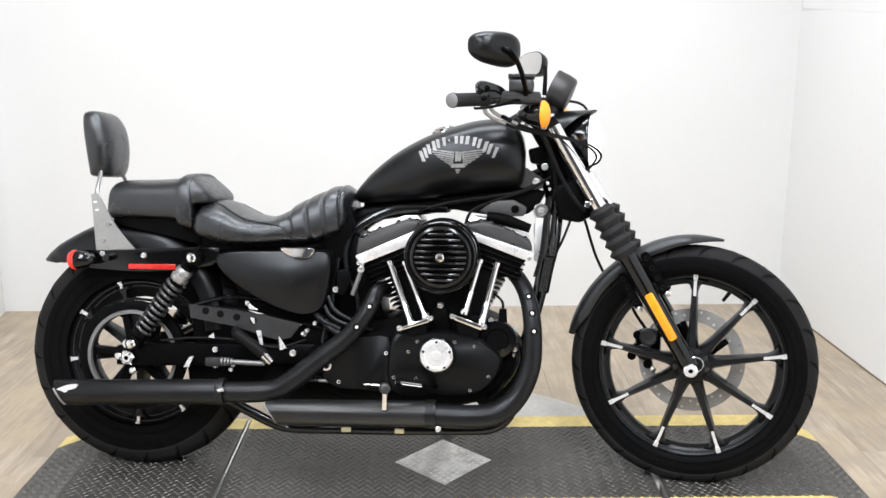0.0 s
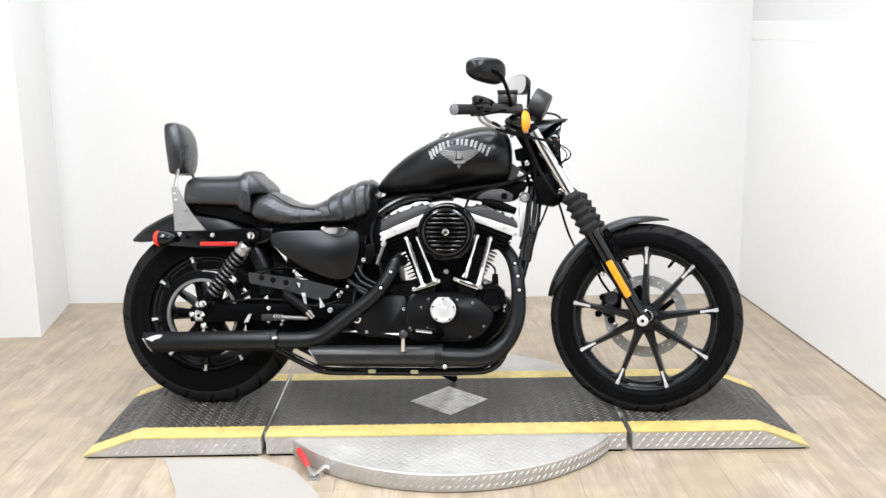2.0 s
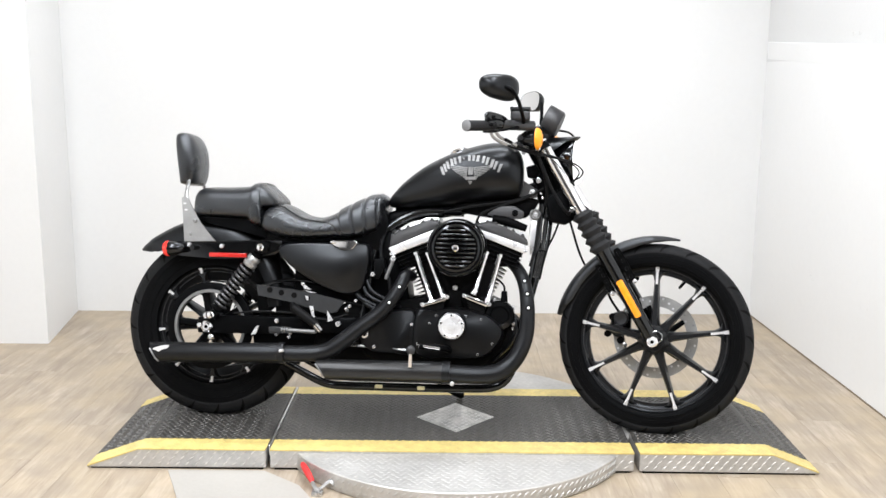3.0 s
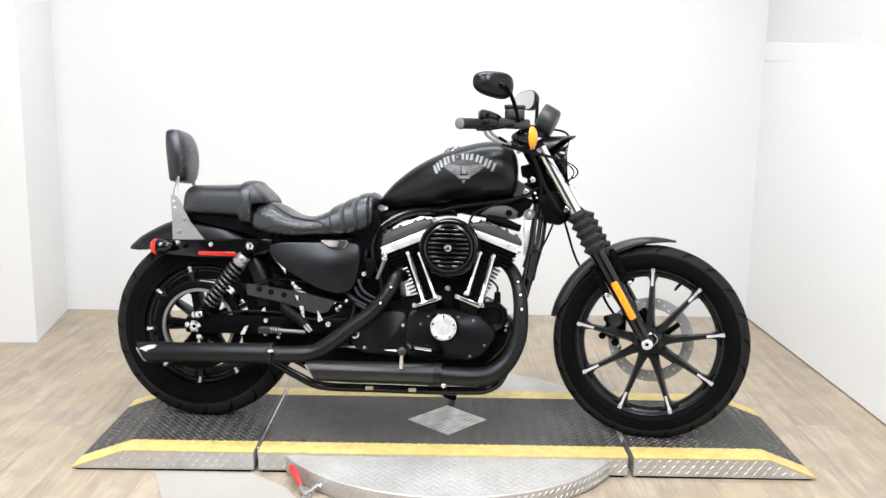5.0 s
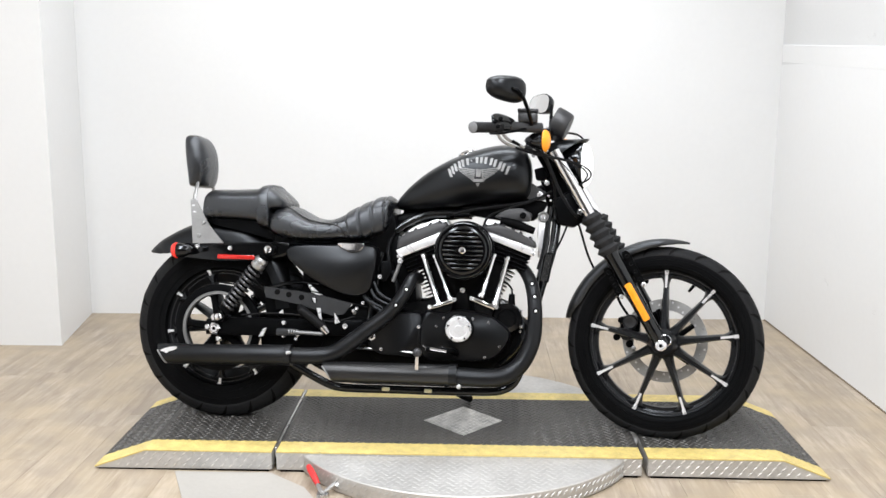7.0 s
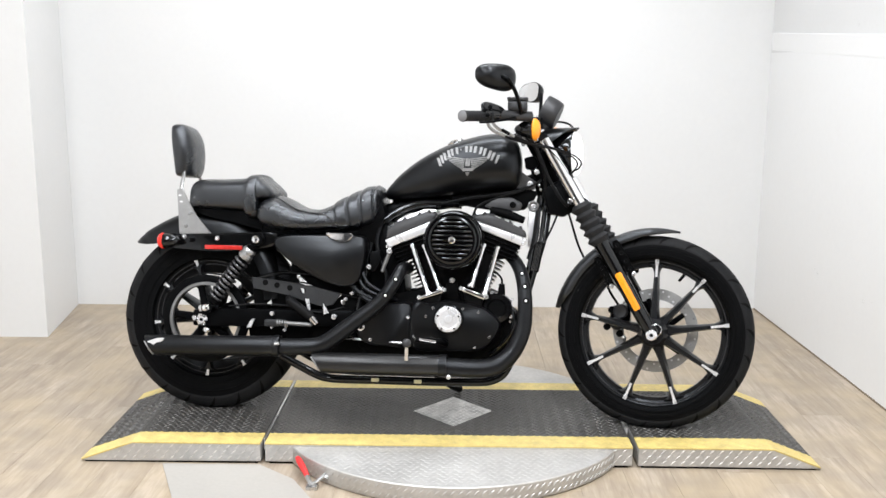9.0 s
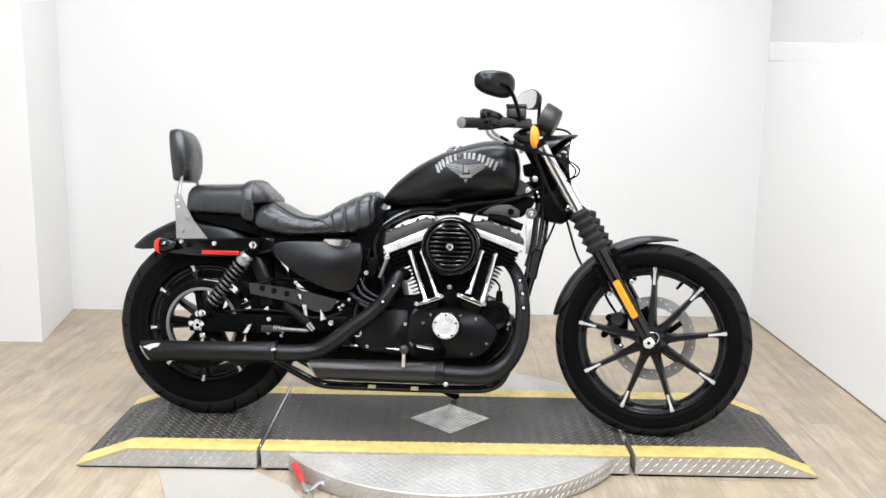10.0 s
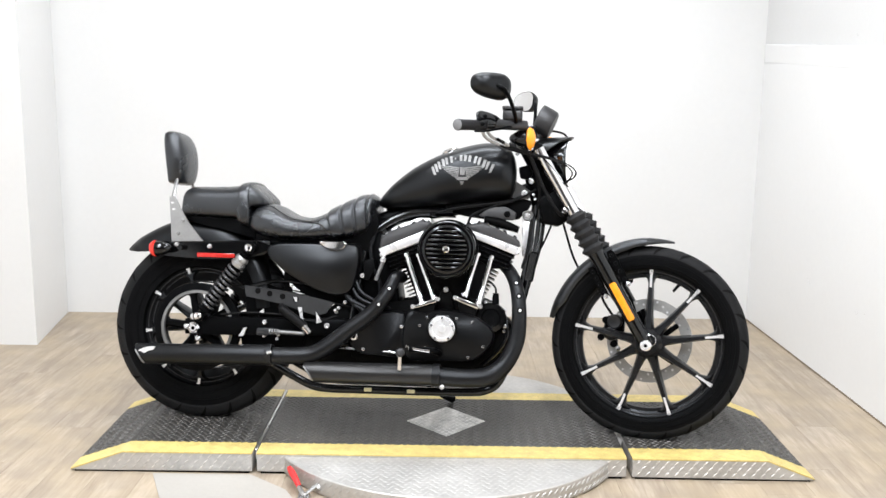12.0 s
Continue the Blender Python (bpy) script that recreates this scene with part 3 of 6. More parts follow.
# -- wheels --
def tyre_mesh(radius, bead, half, m, seg=96):
    prof = []
    depth = radius - bead
    for i in range(25):
        a = math.pi * i / 24
        u = -math.cos(a)
        v = math.sin(a) ** 0.62
        prof.append((bead + depth * v, half * math.copysign(abs(u) ** 0.8, u) * (0.86 + 0.14 * v)))
    prof += [(bead - 0.004, half * 0.7), (bead - 0.004, -half * 0.7)]
    return lathe(bmesh.new(), prof, m, seg, True)


def sipe_mesh(radius, half, bead, m, count, phase):
    """Curved tread grooves over the shoulder of a tyre, as slim dark inlays."""
    bm = bmesh.new()
    depth = radius - bead
    for k in range(count):
        for s in (-1, 1):
            a0 = 2 * math.pi * (k + (0.5 if s > 0 else 0)) / count + phase
            left, right = [], []
            for i in range(9):
                q = i / 8
                ang = math.pi / 2 + s * (0.12 + 0.98 * q)
                u = -math.cos(ang)
                v = abs(math.sin(ang)) ** 0.62
                r = bead + depth * v + 0.0014
                y = half * math.copysign(abs(u) ** 0.8, u) * (0.86 + 0.14 * v)
                y += math.copysign(0.0007, u)
                t = a0 + 0.20 * q * (1 - 0.3 * q)
                w = (0.0062 * math.sin(math.pi * min(1, q * 0.9 + 0.08)) + 0.0006) / r
                for row, d in ((left, -w), (right, w)):
                    row.append(bm.verts.new(m @ Vector((r * math.cos(t + d), r * math.sin(t + d), y))))
            for i in range(8):
                bm.faces.new((left[i], left[i + 1], right[i + 1], right[i]))
    return bm


def tread_mesh(radius, bead, half, m, seg=96):
    """The paler running band of a tyre, a skin over its crown."""
    outer, inner = [], []
    depth = radius - bead
    for i in range(19):
        a = math.pi / 2 + (i / 18 - 0.5) * 2.25
        u, v = -math.cos(a), math.sin(a) ** 0.62
        y = half * math.copysign(abs(u) ** 0.8, u) * (0.86 + 0.14 * v)
        outer.append((bead + depth * v + 0.0008, y))
        inner.append((bead + depth * v - 0.002, y * 0.98))
    return lathe(bmesh.new(), outer + inner[::-1], m, seg, True)


def rim_mesh(r, half, m, deep=0.028, seg=96):
    prof = [(r + 0.012, -half), (r + 0.014, -half + 0.004), (r + 0.004, -half + 0.010), (r - 0.012, -half + 0.022), (r - deep + 0.002, -half * 0.35), (r - deep, 0), (r - deep + 0.002, half * 0.35), (r - 0.012, half - 0.022), (r + 0.004, half - 0.010), (r + 0.014, half - 0.004), (r + 0.012, half), (r - 0.002, half - 0.012), (r - 0.002, -half + 0.012)]
    return lathe(bmesh.new(), prof, m, seg, True)


def spoke_mesh(ang, r0, r1, m, w0, w1, t0, t1, lift=0.0):
    """A tapering cast spoke with a raised spine; z of m is the wheel's axis."""
    c, s = math.cos(ang), math.sin(ang)
    loops = []
    for q in (0, 0.08, 0.16, 0.3, 0.6, 0.85, 0.93, 0.97, 1.0):
        r = r0 + (r1 - r0) * q
        w = w0 + (w1 - w0) * q
        w *= np.interp(q, [0, 0.08, 0.2, 0.85, 0.93, 0.97, 1.0], [2.2, 1.5, 1.1, 1.05, 1.8, 2.9, 5.0])
        t = t0 + (t1 - t0) * q
        sec = [(-w, -t), (w, -t), (w, t * 0.4), (w * 0.55, t), (-w * 0.55, t), (-w, t * 0.4)]
        loops.append([m @ Vector((r * c - a * s, r * s + a * c, b + lift)) for a, b in sec])
    return rings(bmesh.new(), loops)


def tip_mesh(ang, r0, r1, m, face):
    """Bare machined end of a spoke, flaring where it meets the rim."""
    c, s = math.cos(ang), math.sin(ang)
    loops = []
    for q, w in ((0, 0.0040), (0.70, 0.0042), (0.76, 0.0058), (1, 0.0064)):
        r = r0 + (r1 - r0) * q
        dz = face + (0.004 if q > 0.7 else 0.0)
        loops.append([m @ Vector((r * c - a * s, r * s + a * c, b)) for a, b in ((-w, dz - 0.006), (w, dz - 0.006), (w, dz), (-w, dz))])
    return rings(bmesh.new(), loops)


STEER = radians(11)
FC = Vector((1.557, -0.012, 0.3195))
FRONT = Matrix.Translation(FC) @ Matrix.Rotation(-STEER, 4, "Z")     # steered frame at the front axle
FW = FRONT @ Y_AXIS                                                 # its z axis points right
REAR = side_axis(0.006, 0.323, 0.0)


def build_wheel(name, m, radius, bead, half, rim_r, rim_half, first, label, tyre_label, sipes, deep=0.028, tip_len=0.056):
    wheel = part(name, lathe(bmesh.new(), [(0.012, -0.07), (0.036, -0.07), (0.046, -0.045), (0.040, -0.03), (0.046, 0.02), (0.050, 0.036), (0.044, 0.050), (0.036, 0.066), (0.012, 0.066)], m, 32), RIM, bike, label)
    part("tyre", tyre_mesh(radius, bead, half, m), RUBBER, wheel, tyre_label, smooth=60)
    part("tread", tread_mesh(radius, bead, half, m), TREAD, wheel, "paler tread band", smooth=60)
    tagged(part("dark_recess", sipe_mesh(radius, half, bead, m, sipes, 0.1), RECESS_DARK, wheel), kind="stuff")
    part("rim", rim_mesh(rim_r, rim_half, m, deep), RIM, wheel)
    # paler rings: the rim lips' highlight lines are put into the colour
    lines = bmesh.new()
    for rr, hh in ((rim_r - 0.016, rim_half - 0.026), (rim_r - 0.004, rim_half - 0.014), (rim_r + 0.010, rim_half - 0.002)):
        lathe(lines, [(rr - 0.0012, hh - 0.001), (rr + 0.0012, hh - 0.001), (rr + 0.0012, hh + 0.0035), (rr - 0.0012, hh + 0.0035)], m, 96, True)
    part("rim_lip_highlight", lines, POD, wheel)
    ridges = bmesh.new()
    for q in (0.16, 0.20, 0.42):
        a = math.asin(q ** (1 / 0.62))
        rr, hh = bead + (radius - bead) * q, half * math.cos(a) ** 0.8 * (0.86 + 0.14 * q)
        lathe(ridges, [(rr - 0.0012, hh - 0.002), (rr - 0.0008, hh + 0.0012), (rr + 0.0008, hh + 0.0012), (rr + 0.0012, hh - 0.002)], m, 96, True)
    part("sidewall_ridge", ridges, RUBBER, wheel)
    for k in range(9):
        a = radians(first - 40 * k)
        part("spoke", spoke_mesh(a, 0.030, rim_r - 0.014, m, 0.0132, 0.0074, 0.032, 0.016, max(0.008, rim_half - 0.030)), RIM, wheel)
        part("spoke_tip", tip_mesh(a, rim_r - tip_len, rim_r + 0.004, m, max(0.0275, rim_half - 0.008)), EDGE, wheel, "bare machined spoke end")
    return wheel


front_wheel = build_wheel("front_wheel", FW, 0.329, 0.254, 0.052, 0.246, 0.034, 88.5, "black nine-spoke cast front wheel", "black front tyre", 22, 0.025)
rear_wheel = build_wheel("rear_wheel", REAR, 0.326, 0.212, 0.076, 0.204, 0.056, 107, "black nine-spoke cast rear wheel", "wide black rear tyre", 20, 0.050, 0.016)

part("valve_stem", tube(bmesh.new(), [FW @ Vector((0.225 * math.cos(radians(-64)), 0.225 * math.sin(radians(-64)) * -1, 0.0)), FW @ Vector((0.195 * math.cos(radians(66)), 0.195 * math.sin(radians(66)), 0.012))], [0.006, 0.0045], 8, smooth=False), SATIN, front_wheel)

# front brake disc on the far side; bright dots stand in for light through drilled holes
bm = bmesh.new()
m = FW @ Matrix.Translation((0, 0, -0.062))
lathe(bm, [(0.108, -0.0025), (0.146, -0.0025), (0.146, 0.0025), (0.108, 0.0025)], m, 72, True)
disc = part("brake_disc", bm, DISC, front_wheel, "drilled steel brake disc")
for k in range(36):
    a = 2 * math.pi * k / 36
    r = (0.117, 0.127, 0.137)[k % 3]
    part("bright_hole_dot", lathe(bmesh.new(), [(0.0042, 0.001), (0.0042, 0.0031), (0.003, 0.0034)], m @ Matrix.Translation((r * math.cos(a), r * math.sin(a), 0)), 10), EDGE, disc)
for k in range(5):
    a = radians(20 + 72 * k)
    part("disc_carrier", tube(bmesh.new(), [m @ Vector((0.04 * math.cos(a), 0.04 * math.sin(a), 0.006)), m @ Vector((0.112 * math.cos(a + 0.2), 0.112 * math.sin(a + 0.2), 0.0))], [0.012, 0.009], 8), SATIN, disc)
axle = part("front_axle", lathe(bmesh.new(), [(0.0062, -0.11), (0.0062, 0.129), (0.0125, 0.129), (0.0140, 0.127), (0.0140, 0.095), (0.0062, 0.095)], FW, 24, True), EDGE, bike, "bright hollow front axle")
part("axle_bore", lathe(bmesh.new(), [(0.0064, 0.10), (0.0064, 0.122), (0.0005, 0.1225)], FW, 18), RECESS_DARK, axle, "dark bore of the axle")
part("nut_washer", lathe(bmesh.new(), [(0.0142, 0.108), (0.0185, 0.108), (0.0185, 0.116), (0.0142, 0.118)], FW, 24, True), CHROME, axle)

# rear pulley, belt, axle
pulley = part("rear_pulley", lathe(bmesh.new(), [(0.117, 0.082), (0.149, 0.082), (0.152, 0.086), (0.152, 0.108), (0.146, 0.110), (0.121, 0.110), (0.117, 0.106)], REAR, 72, True), SATIN, rear_wheel, "black belt pulley")
part("pulley_lip", lathe(bmesh.new(), [(0.116, 0.104), (0.118, 0.1125), (0.127, 0.1125), (0.129, 0.109), (0.129, 0.104)], REAR, 72, True), PULLEY, pulley, "bare grey pulley lip")
for k in range(5):
    a = radians(30 + 72 * k)
    part("pulley_arm", spoke_mesh(a, 0.03, 0.122, REAR, 0.012, 0.012, 0.010, 0.008, 0.09), SATIN, pulley)
bm = bmesh.new()
loops = []
for q in range(25):
    a = radians(80 + 200 * q / 24)
    loops.append((0.008 + 0.154 * math.cos(a), 0.325 + 0.154 * math.sin(a)))
belt_path = [(0.62, 0.392), (0.32, 0.452)] + loops + [(0.32, 0.215), (0.62, 0.30)]
rings(bm, [[(x, -0.084, z), (x, -0.108, z), (x + 0.002, -0.108, z + 0.004), (x + 0.002, -0.084, z + 0.004)] for x, z in belt_path])
part("drive_belt", bm, GUM, bike)
ax = part("rear_axle", lathe(bmesh.new(), [(0.006, -0.14), (0.006, 0.152), (0.012, 0.152), (0.015, 0.149), (0.015, 0.10), (0.006, 0.10)], REAR, 24, True), CHROME, bike, "chrome rear axle")
part("axle_nut", lathe(bmesh.new(), [(0.010, 0.134), (0.020, 0.134), (0.022, 0.138), (0.022, 0.146), (0.018, 0.149), (0.010, 0.149)], REAR, 6, True), CHROME, ax, "chrome axle nut")
part("axle_adjuster", lathe(bmesh.new(), [(0.004, 0.0), (0.0125, 0.0), (0.0125, 0.018), (0.008, 0.022)], side_axis(0.008, 0.362, -0.135), 16), CHROME, ax)
part("axle_adjuster", lathe(bmesh.new(), [(0.004, 0.0), (0.010, 0.0), (0.010, 0.018), (0.006, 0.022)], side_axis(0.024, 0.288, -0.135), 16), CHROME, ax)
part("axle_adjuster", lathe(bmesh.new(), [(0.004, 0.0), (0.010, 0.0), (0.010, 0.02), (0.006, 0.024)], side_axis(-0.018, 0.327, -0.13), 16), CHROME, ax)

# -- swingarm, shocks --
swing = part("swingarm", prism(bmesh.new(), [(-0.03, 0.30), (-0.03, 0.355), (0.06, 0.362), (0.52, 0.372), (0.56, 0.35), (0.52, 0.315), (0.06, 0.30)], -0.135, -0.115, 0.006), SATIN, bike, "black swingarm")
part("far_arm", prism(bmesh.new(), [(-0.03, 0.30), (-0.03, 0.355), (0.06, 0.362), (0.52, 0.372), (0.56, 0.35), (0.52, 0.315), (0.06, 0.30)], 0.105, 0.125, 0.006), SATIN, swing)
part("pivot", tube(bmesh.new(), [(0.53, -0.14, 0.345), (0.53, 0.14, 0.345)], 0.022, 16, smooth=False), SATIN, swing)


def shock(s):
    top, bot = Vector((0.200, 0.155 * s, 0.603)), Vector((0.031, 0.155 * s, 0.366))
    d = (bot - top).normalized()
    at = lambda q: top + d * q
    body = part("shock", tube(bmesh.new(), [at(0.03), at(0.26)], 0.017, 14, smooth=False), SATIN, bike, "rear shock absorber with a dark steel coil spring")
    part("shock_collar", lathe(bmesh.new(), [(0.012, 0.0), (0.021, 0.0), (0.024, 0.006), (0.024, 0.014), (0.021, 0.016), (0.021, 0.022), (0.025, 0.024), (0.025, 0.034), (0.021, 0.04), (0.012, 0.04)], axis(at(0.040), d), 24), BRUSHED, body, "bare metal shock collar")
    coil = []
    turns = 10
    side = d.cross(Vector((0, 1, 0))).normalized()
    for i in range(int(turns * 12) + 1):
        a = 2 * math.pi * i / 12
        coil.append(at(0.082 + 0.165 * i / (turns * 12)) + (side * math.cos(a) + Vector((0, 1, 0)) * math.sin(a)) * 0.0235)
    part("spring", tube(bmesh.new(), coil, 0.0046, 7, smooth=False), SPRING, body, "dark steel coil spring")
    part("lower_cup", lathe(bmesh.new(), [(0.01, 0), (0.025, 0), (0.025, 0.014), (0.013, 0.022)], axis(at(0.25), d), 20), SATIN, body)
    for p, r in ((top, 0.021), (bot, 0.019)):
        part("eye", lathe(bmesh.new(), [(0.006, -0.018), (r, -0.018), (r, 0.018), (0.006, 0.018)], side_axis(p.x, p.z, p.y), 20, True), SATIN, body)
        part("mount_bolt", lathe(bmesh.new(), [(0.013, 0.0), (0.013, 0.009), (0.009, 0.013), (0.003, 0.014)], side_axis(p.x, p.z, p.y - 0.018), 16), CHROME, body, "chrome mounting bolt")


mirrored(shock)

# -- rear fender, struts, lights, backrest --
bm = bmesh.new()
crest = spline([(-0.276, 0.588), (-0.252, 0.612), (-0.222, 0.635), (-0.147, 0.676), (-0.076, 0.697), (-0.009, 0.698), (0.074, 0.690), (0.145, 0.655), (0.21, 0.59), (0.255, 0.50), (0.27, 0.40)], 4)
loops = []
for i, (x, z) in enumerate(crest):
    t = crest[min(i + 1, len(crest) - 1)] - crest[max(i - 1, 0)]
    t /= np.linalg.norm(t)
    nx, nz = t[1], -t[0]
    if nz > 0:
        nx, nz = -nx, -nz
    drop = np.interp(i / len(crest), [0, 0.08, 0.3, 1], [0.014, 0.045, 0.085, 0.06])
    w = np.interp(i / len(crest), [0, 0.06, 0.2, 1], [0.052, 0.074, 0.094, 0.094])
    outer, inner = [], []
    for k in range(15):
        a = math.pi * k / 14
        u, v = math.cos(a), 1 - math.sin(a) ** 0.6
        outer.append((x + nx * drop * v, w * math.copysign(abs(u) ** 0.7, u), z + nz * drop * v))
        inner.append((x + nx * (drop * v + 0.003 * (1 - v)), (w - 0.0025) * math.copysign(abs(u) ** 0.7, u), z + nz * (drop * v + 0.003 * (1 - v))))
    loops.append(outer + inner[::-1])
rings(bm, loops)
part("rear_fender", bm, DENIM, bike, "matte black rear fender", smooth=50)


def rear_strut(s):
    y0, y1 = (-0.118, -0.098) if s < 0 else (0.098, 0.118)
    strut = part("fender_strut", prism(bmesh.new(), [(-0.172, 0.612), (-0.127, 0.616), (0.019, 0.622), (0.194, 0.628), (0.256, 0.630), (0.262, 0.60), (0.235, 0.578), (0.162, 0.566), (0.06, 0.560), (0.0, 0.560), (-0.10, 0.566), (-0.165, 0.572)], y0, y1, 0.004), GLOSS, bike, "gloss black fender strut")
    if s < 0:
        part("reflector", boxed(0.002, 0.136, -0.1235, -0.1175, 0.5655, 0.5805, 0.003), RED_REF, strut, "red side reflector")
        for x, z in ((0.046, 0.604), (-0.072, 0.607), (0.198, 0.606)):
            bolt(strut, x, z, y0, 0.0085)
    lamp = part("turn_signal", lathe(bmesh.new(), [(0.004, 0.012), (0.012, 0.016), (0.020, 0.030), (0.025, 0.052), (0.0255, 0.066), (0.021, 0.068)], axis((-0.065, 0.152 * s, 0.594), (-1, 0, -0.04)), 24), GLOSS, bike, "black bullet turn signal with a red lens")
    part("lens", lathe(bmesh.new(), [(0.0255, 0.066), (0.0275, 0.068), (0.027, 0.074), (0.021, 0.083), (0.011, 0.087), (0.002, 0.088)], axis((-0.065, 0.152 * s, 0.594), (-1, 0, -0.04)), 24), RED_LENS, lamp, "red lens")
    part("stalk", tube(bmesh.new(), [(-0.05, 0.11 * s, 0.597), (-0.05, 0.15 * s, 0.597)], 0.009, 10, smooth=False), GLOSS, lamp)


mirrored(rear_strut)


def sissy(s):
    y0, y1 = (-0.126, -0.1205) if s < 0 else (0.1205, 0.126)
    plate = part("backrest_bracket", prism(bmesh.new(), [(-0.100, 0.770), (-0.079, 0.776), (-0.060, 0.735), (-0.030, 0.682), (0.026, 0.620), (-0.088, 0.616), (-0.092, 0.68)], y0, y1, 0.0015, 1), BRUSHED, bike, "brushed steel backrest bracket")
    part("upright", tube(bmesh.new(), [(-0.090, 0.116 * s, 0.750), (-0.090, 0.108 * s, 0.785), (-0.094, 0.080 * s, 0.822), (-0.100, 0.060 * s, 0.850)], 0.011, 8, squash=0.5), BRUSHED, plate)
    part("slot", boxed(-0.093, -0.083, y0 - 0.0008, y0 + 0.001, 0.747, 0.753, 0.0), EDGE, plate)
    part("slot", boxed(-0.088, -0.078, y0 - 0.0008, y0 + 0.001, 0.725, 0.731, 0.0), EDGE, plate)
    bolt(plate, -0.066, 0.645, y0, 0.007, BRUSHED)
    bolt(plate, -0.05, 0.69, y0, 0.007, BRUSHED)


mirrored(sissy)
bm = bmesh.new()
# the pad is a thick rounded board: sections run from its bottom to its top
ring_rows = []
for fx, bx, z, w in ((-0.096, -0.136, 0.820, 0.050), (-0.086, -0.146, 0.826, 0.074), (-0.077, -0.149, 0.850, 0.083), (-0.074, -0.154, 0.893, 0.090), (-0.078, -0.159, 0.935, 0.092), (-0.088, -0.162, 0.968, 0.089), (-0.104, -0.162, 0.994, 0.078), (-0.118, -0.154, 1.004, 0.058)):
    fx, bx = fx + 0.010, bx + 0.010
    ring_rows.append((fx, bx, z, w))
loops = []
for fx, bx, z, w in spline(ring_rows, 4):
    ring = []
    for j in range(32):
        a = 2 * math.pi * (j + 0.5) / 32
        c, s = math.cos(a), math.sin(a)
        u, v = math.copysign(abs(c) ** 0.62, c), math.copysign(abs(s) ** 0.62, s)
        ring.append(((fx + bx) / 2 + u * (fx - bx) / 2, w * v, z))
    loops.append(ring)
rings(bm, loops)
part("backrest_pad", bm, LEATHER, bike, "black padded passenger backrest", smooth=60)

# -- seats --
PILLION = [(-0.062, 0.784, -0.064, 0.715, 0.085), (-0.052, 0.804, -0.060, 0.704, 0.112), (-0.025, 0.812, -0.02, 0.704, 0.128), (0.05, 0.814, 0.05, 0.703, 0.133), (0.12, 0.818, 0.125, 0.700, 0.138), (0.158, 0.827, 0.158, 0.694, 0.140), (0.174, 0.828, 0.176, 0.712, 0.139), (0.189, 0.820, 0.187, 0.736, 0.136), (0.203, 0.808, 0.201, 0.743, 0.131), (0.217, 0.795, 0.215, 0.746, 0.124), (0.229, 0.782, 0.227, 0.748, 0.112), (0.236, 0.770, 0.234, 0.754, 0.09)]
pillion = part("passenger_seat", loft(bmesh.new(), PILLION, 44, 2.9, 5, 6), LEATHER, bike, "black leatherette passenger seat", smooth=60)
strap_rows = [(0.146, 0.826, 0.146, 0.688, 0.142), (0.150, 0.831, 0.150, 0.680, 0.1465), (0.176, 0.833, 0.184, 0.672, 0.1465), (0.181, 0.829, 0.190, 0.678, 0.142)]
part("strap", loft(bmesh.new(), strap_rows, 44, 2.9, 3, 6), LEATHER, pillion, "black strap across the seat", smooth=50)
SEAT = [(0.180, 0.690, 0.178, 0.678, 0.09), (0.190, 0.728, 0.187, 0.668, 0.130), (0.206, 0.752, 0.203, 0.655, 0.147), (0.230, 0.759, 0.227, 0.645, 0.153), (0.258, 0.755, 0.256, 0.639, 0.157), (0.288, 0.740, 0.290, 0.635, 0.160), (0.319, 0.723, 0.325, 0.635, 0.162), (0.355, 0.715, 0.37, 0.637, 0.160), (0.39, 0.714, 0.41, 0.640, 0.156), (0.422, 0.724, 0.445, 0.643, 0.151)]
# ribbed nose: each rib swells between tight grooves
for k in range(49):
    q = k / 48
    groove = (0.5 + 0.5 * math.cos(2 * math.pi * q / 0.246)) ** 9 if q < 0.9 else 0.0
    tx, tz = np.interp(q, [0, 0.35, 0.7, 0.9, 1], [0.448, 0.512, 0.580, 0.608, 0.618]), np.interp(q, [0, 0.3, 0.6, 0.8, 0.92, 1], [0.744, 0.773, 0.799, 0.804, 0.794, 0.780])
    bx, bz = np.interp(q, [0, 0.35, 0.7, 1], [0.474, 0.535, 0.588, 0.612]), np.interp(q, [0, 0.35, 0.7, 1], [0.640, 0.646, 0.668, 0.705])
    w = np.interp(q, [0, 0.5, 0.85, 1], [0.150, 0.136, 0.118, 0.088])
    g = 0.0055 * groove
    SEAT.append((tx, tz - g, bx, bz + g * 0.5, w - g))
seat = part("rider_seat", loft(bmesh.new(), SEAT, 48, 2.3, 3, 5), LEATHER, bike, "black ribbed leatherette rider seat", smooth=60)
SEAT_ROWS = spline(SEAT, 3)


def seat_point(x, ang, side):
    """A point on the seat's skin: the section whose top lies at x, and an angle from the side over the top."""
    tx, tz, bx, bz, w = (np.interp(x, SEAT_ROWS[:, 0], SEAT_ROWS[:, k]) for k in range(5))
    c, sn = math.cos(radians(ang)), math.sin(radians(ang))
    p = 5 if sn < 0 else 2.3
    u, v = abs(c) ** (2 / p), math.copysign(abs(sn) ** (2 / p), sn)
    return ((tx + bx) / 2 + v * (tx - bx) / 2, side * (w * u + 0.0008), (tz + bz) / 2 + v * (tz - bz) / 2 + 0.0006)


for s in (-1, 1):
    seam = [seat_point(x, a, s) for x, a in ((0.24, 56), (0.265, 53), (0.29, 48), (0.33, 42), (0.37, 34), (0.405, 20), (0.43, 0), (0.44, -25), (0.446, -42))]
    part("piping", tube(bmesh.new(), seam, 0.0026, 6), SEAM, seat)
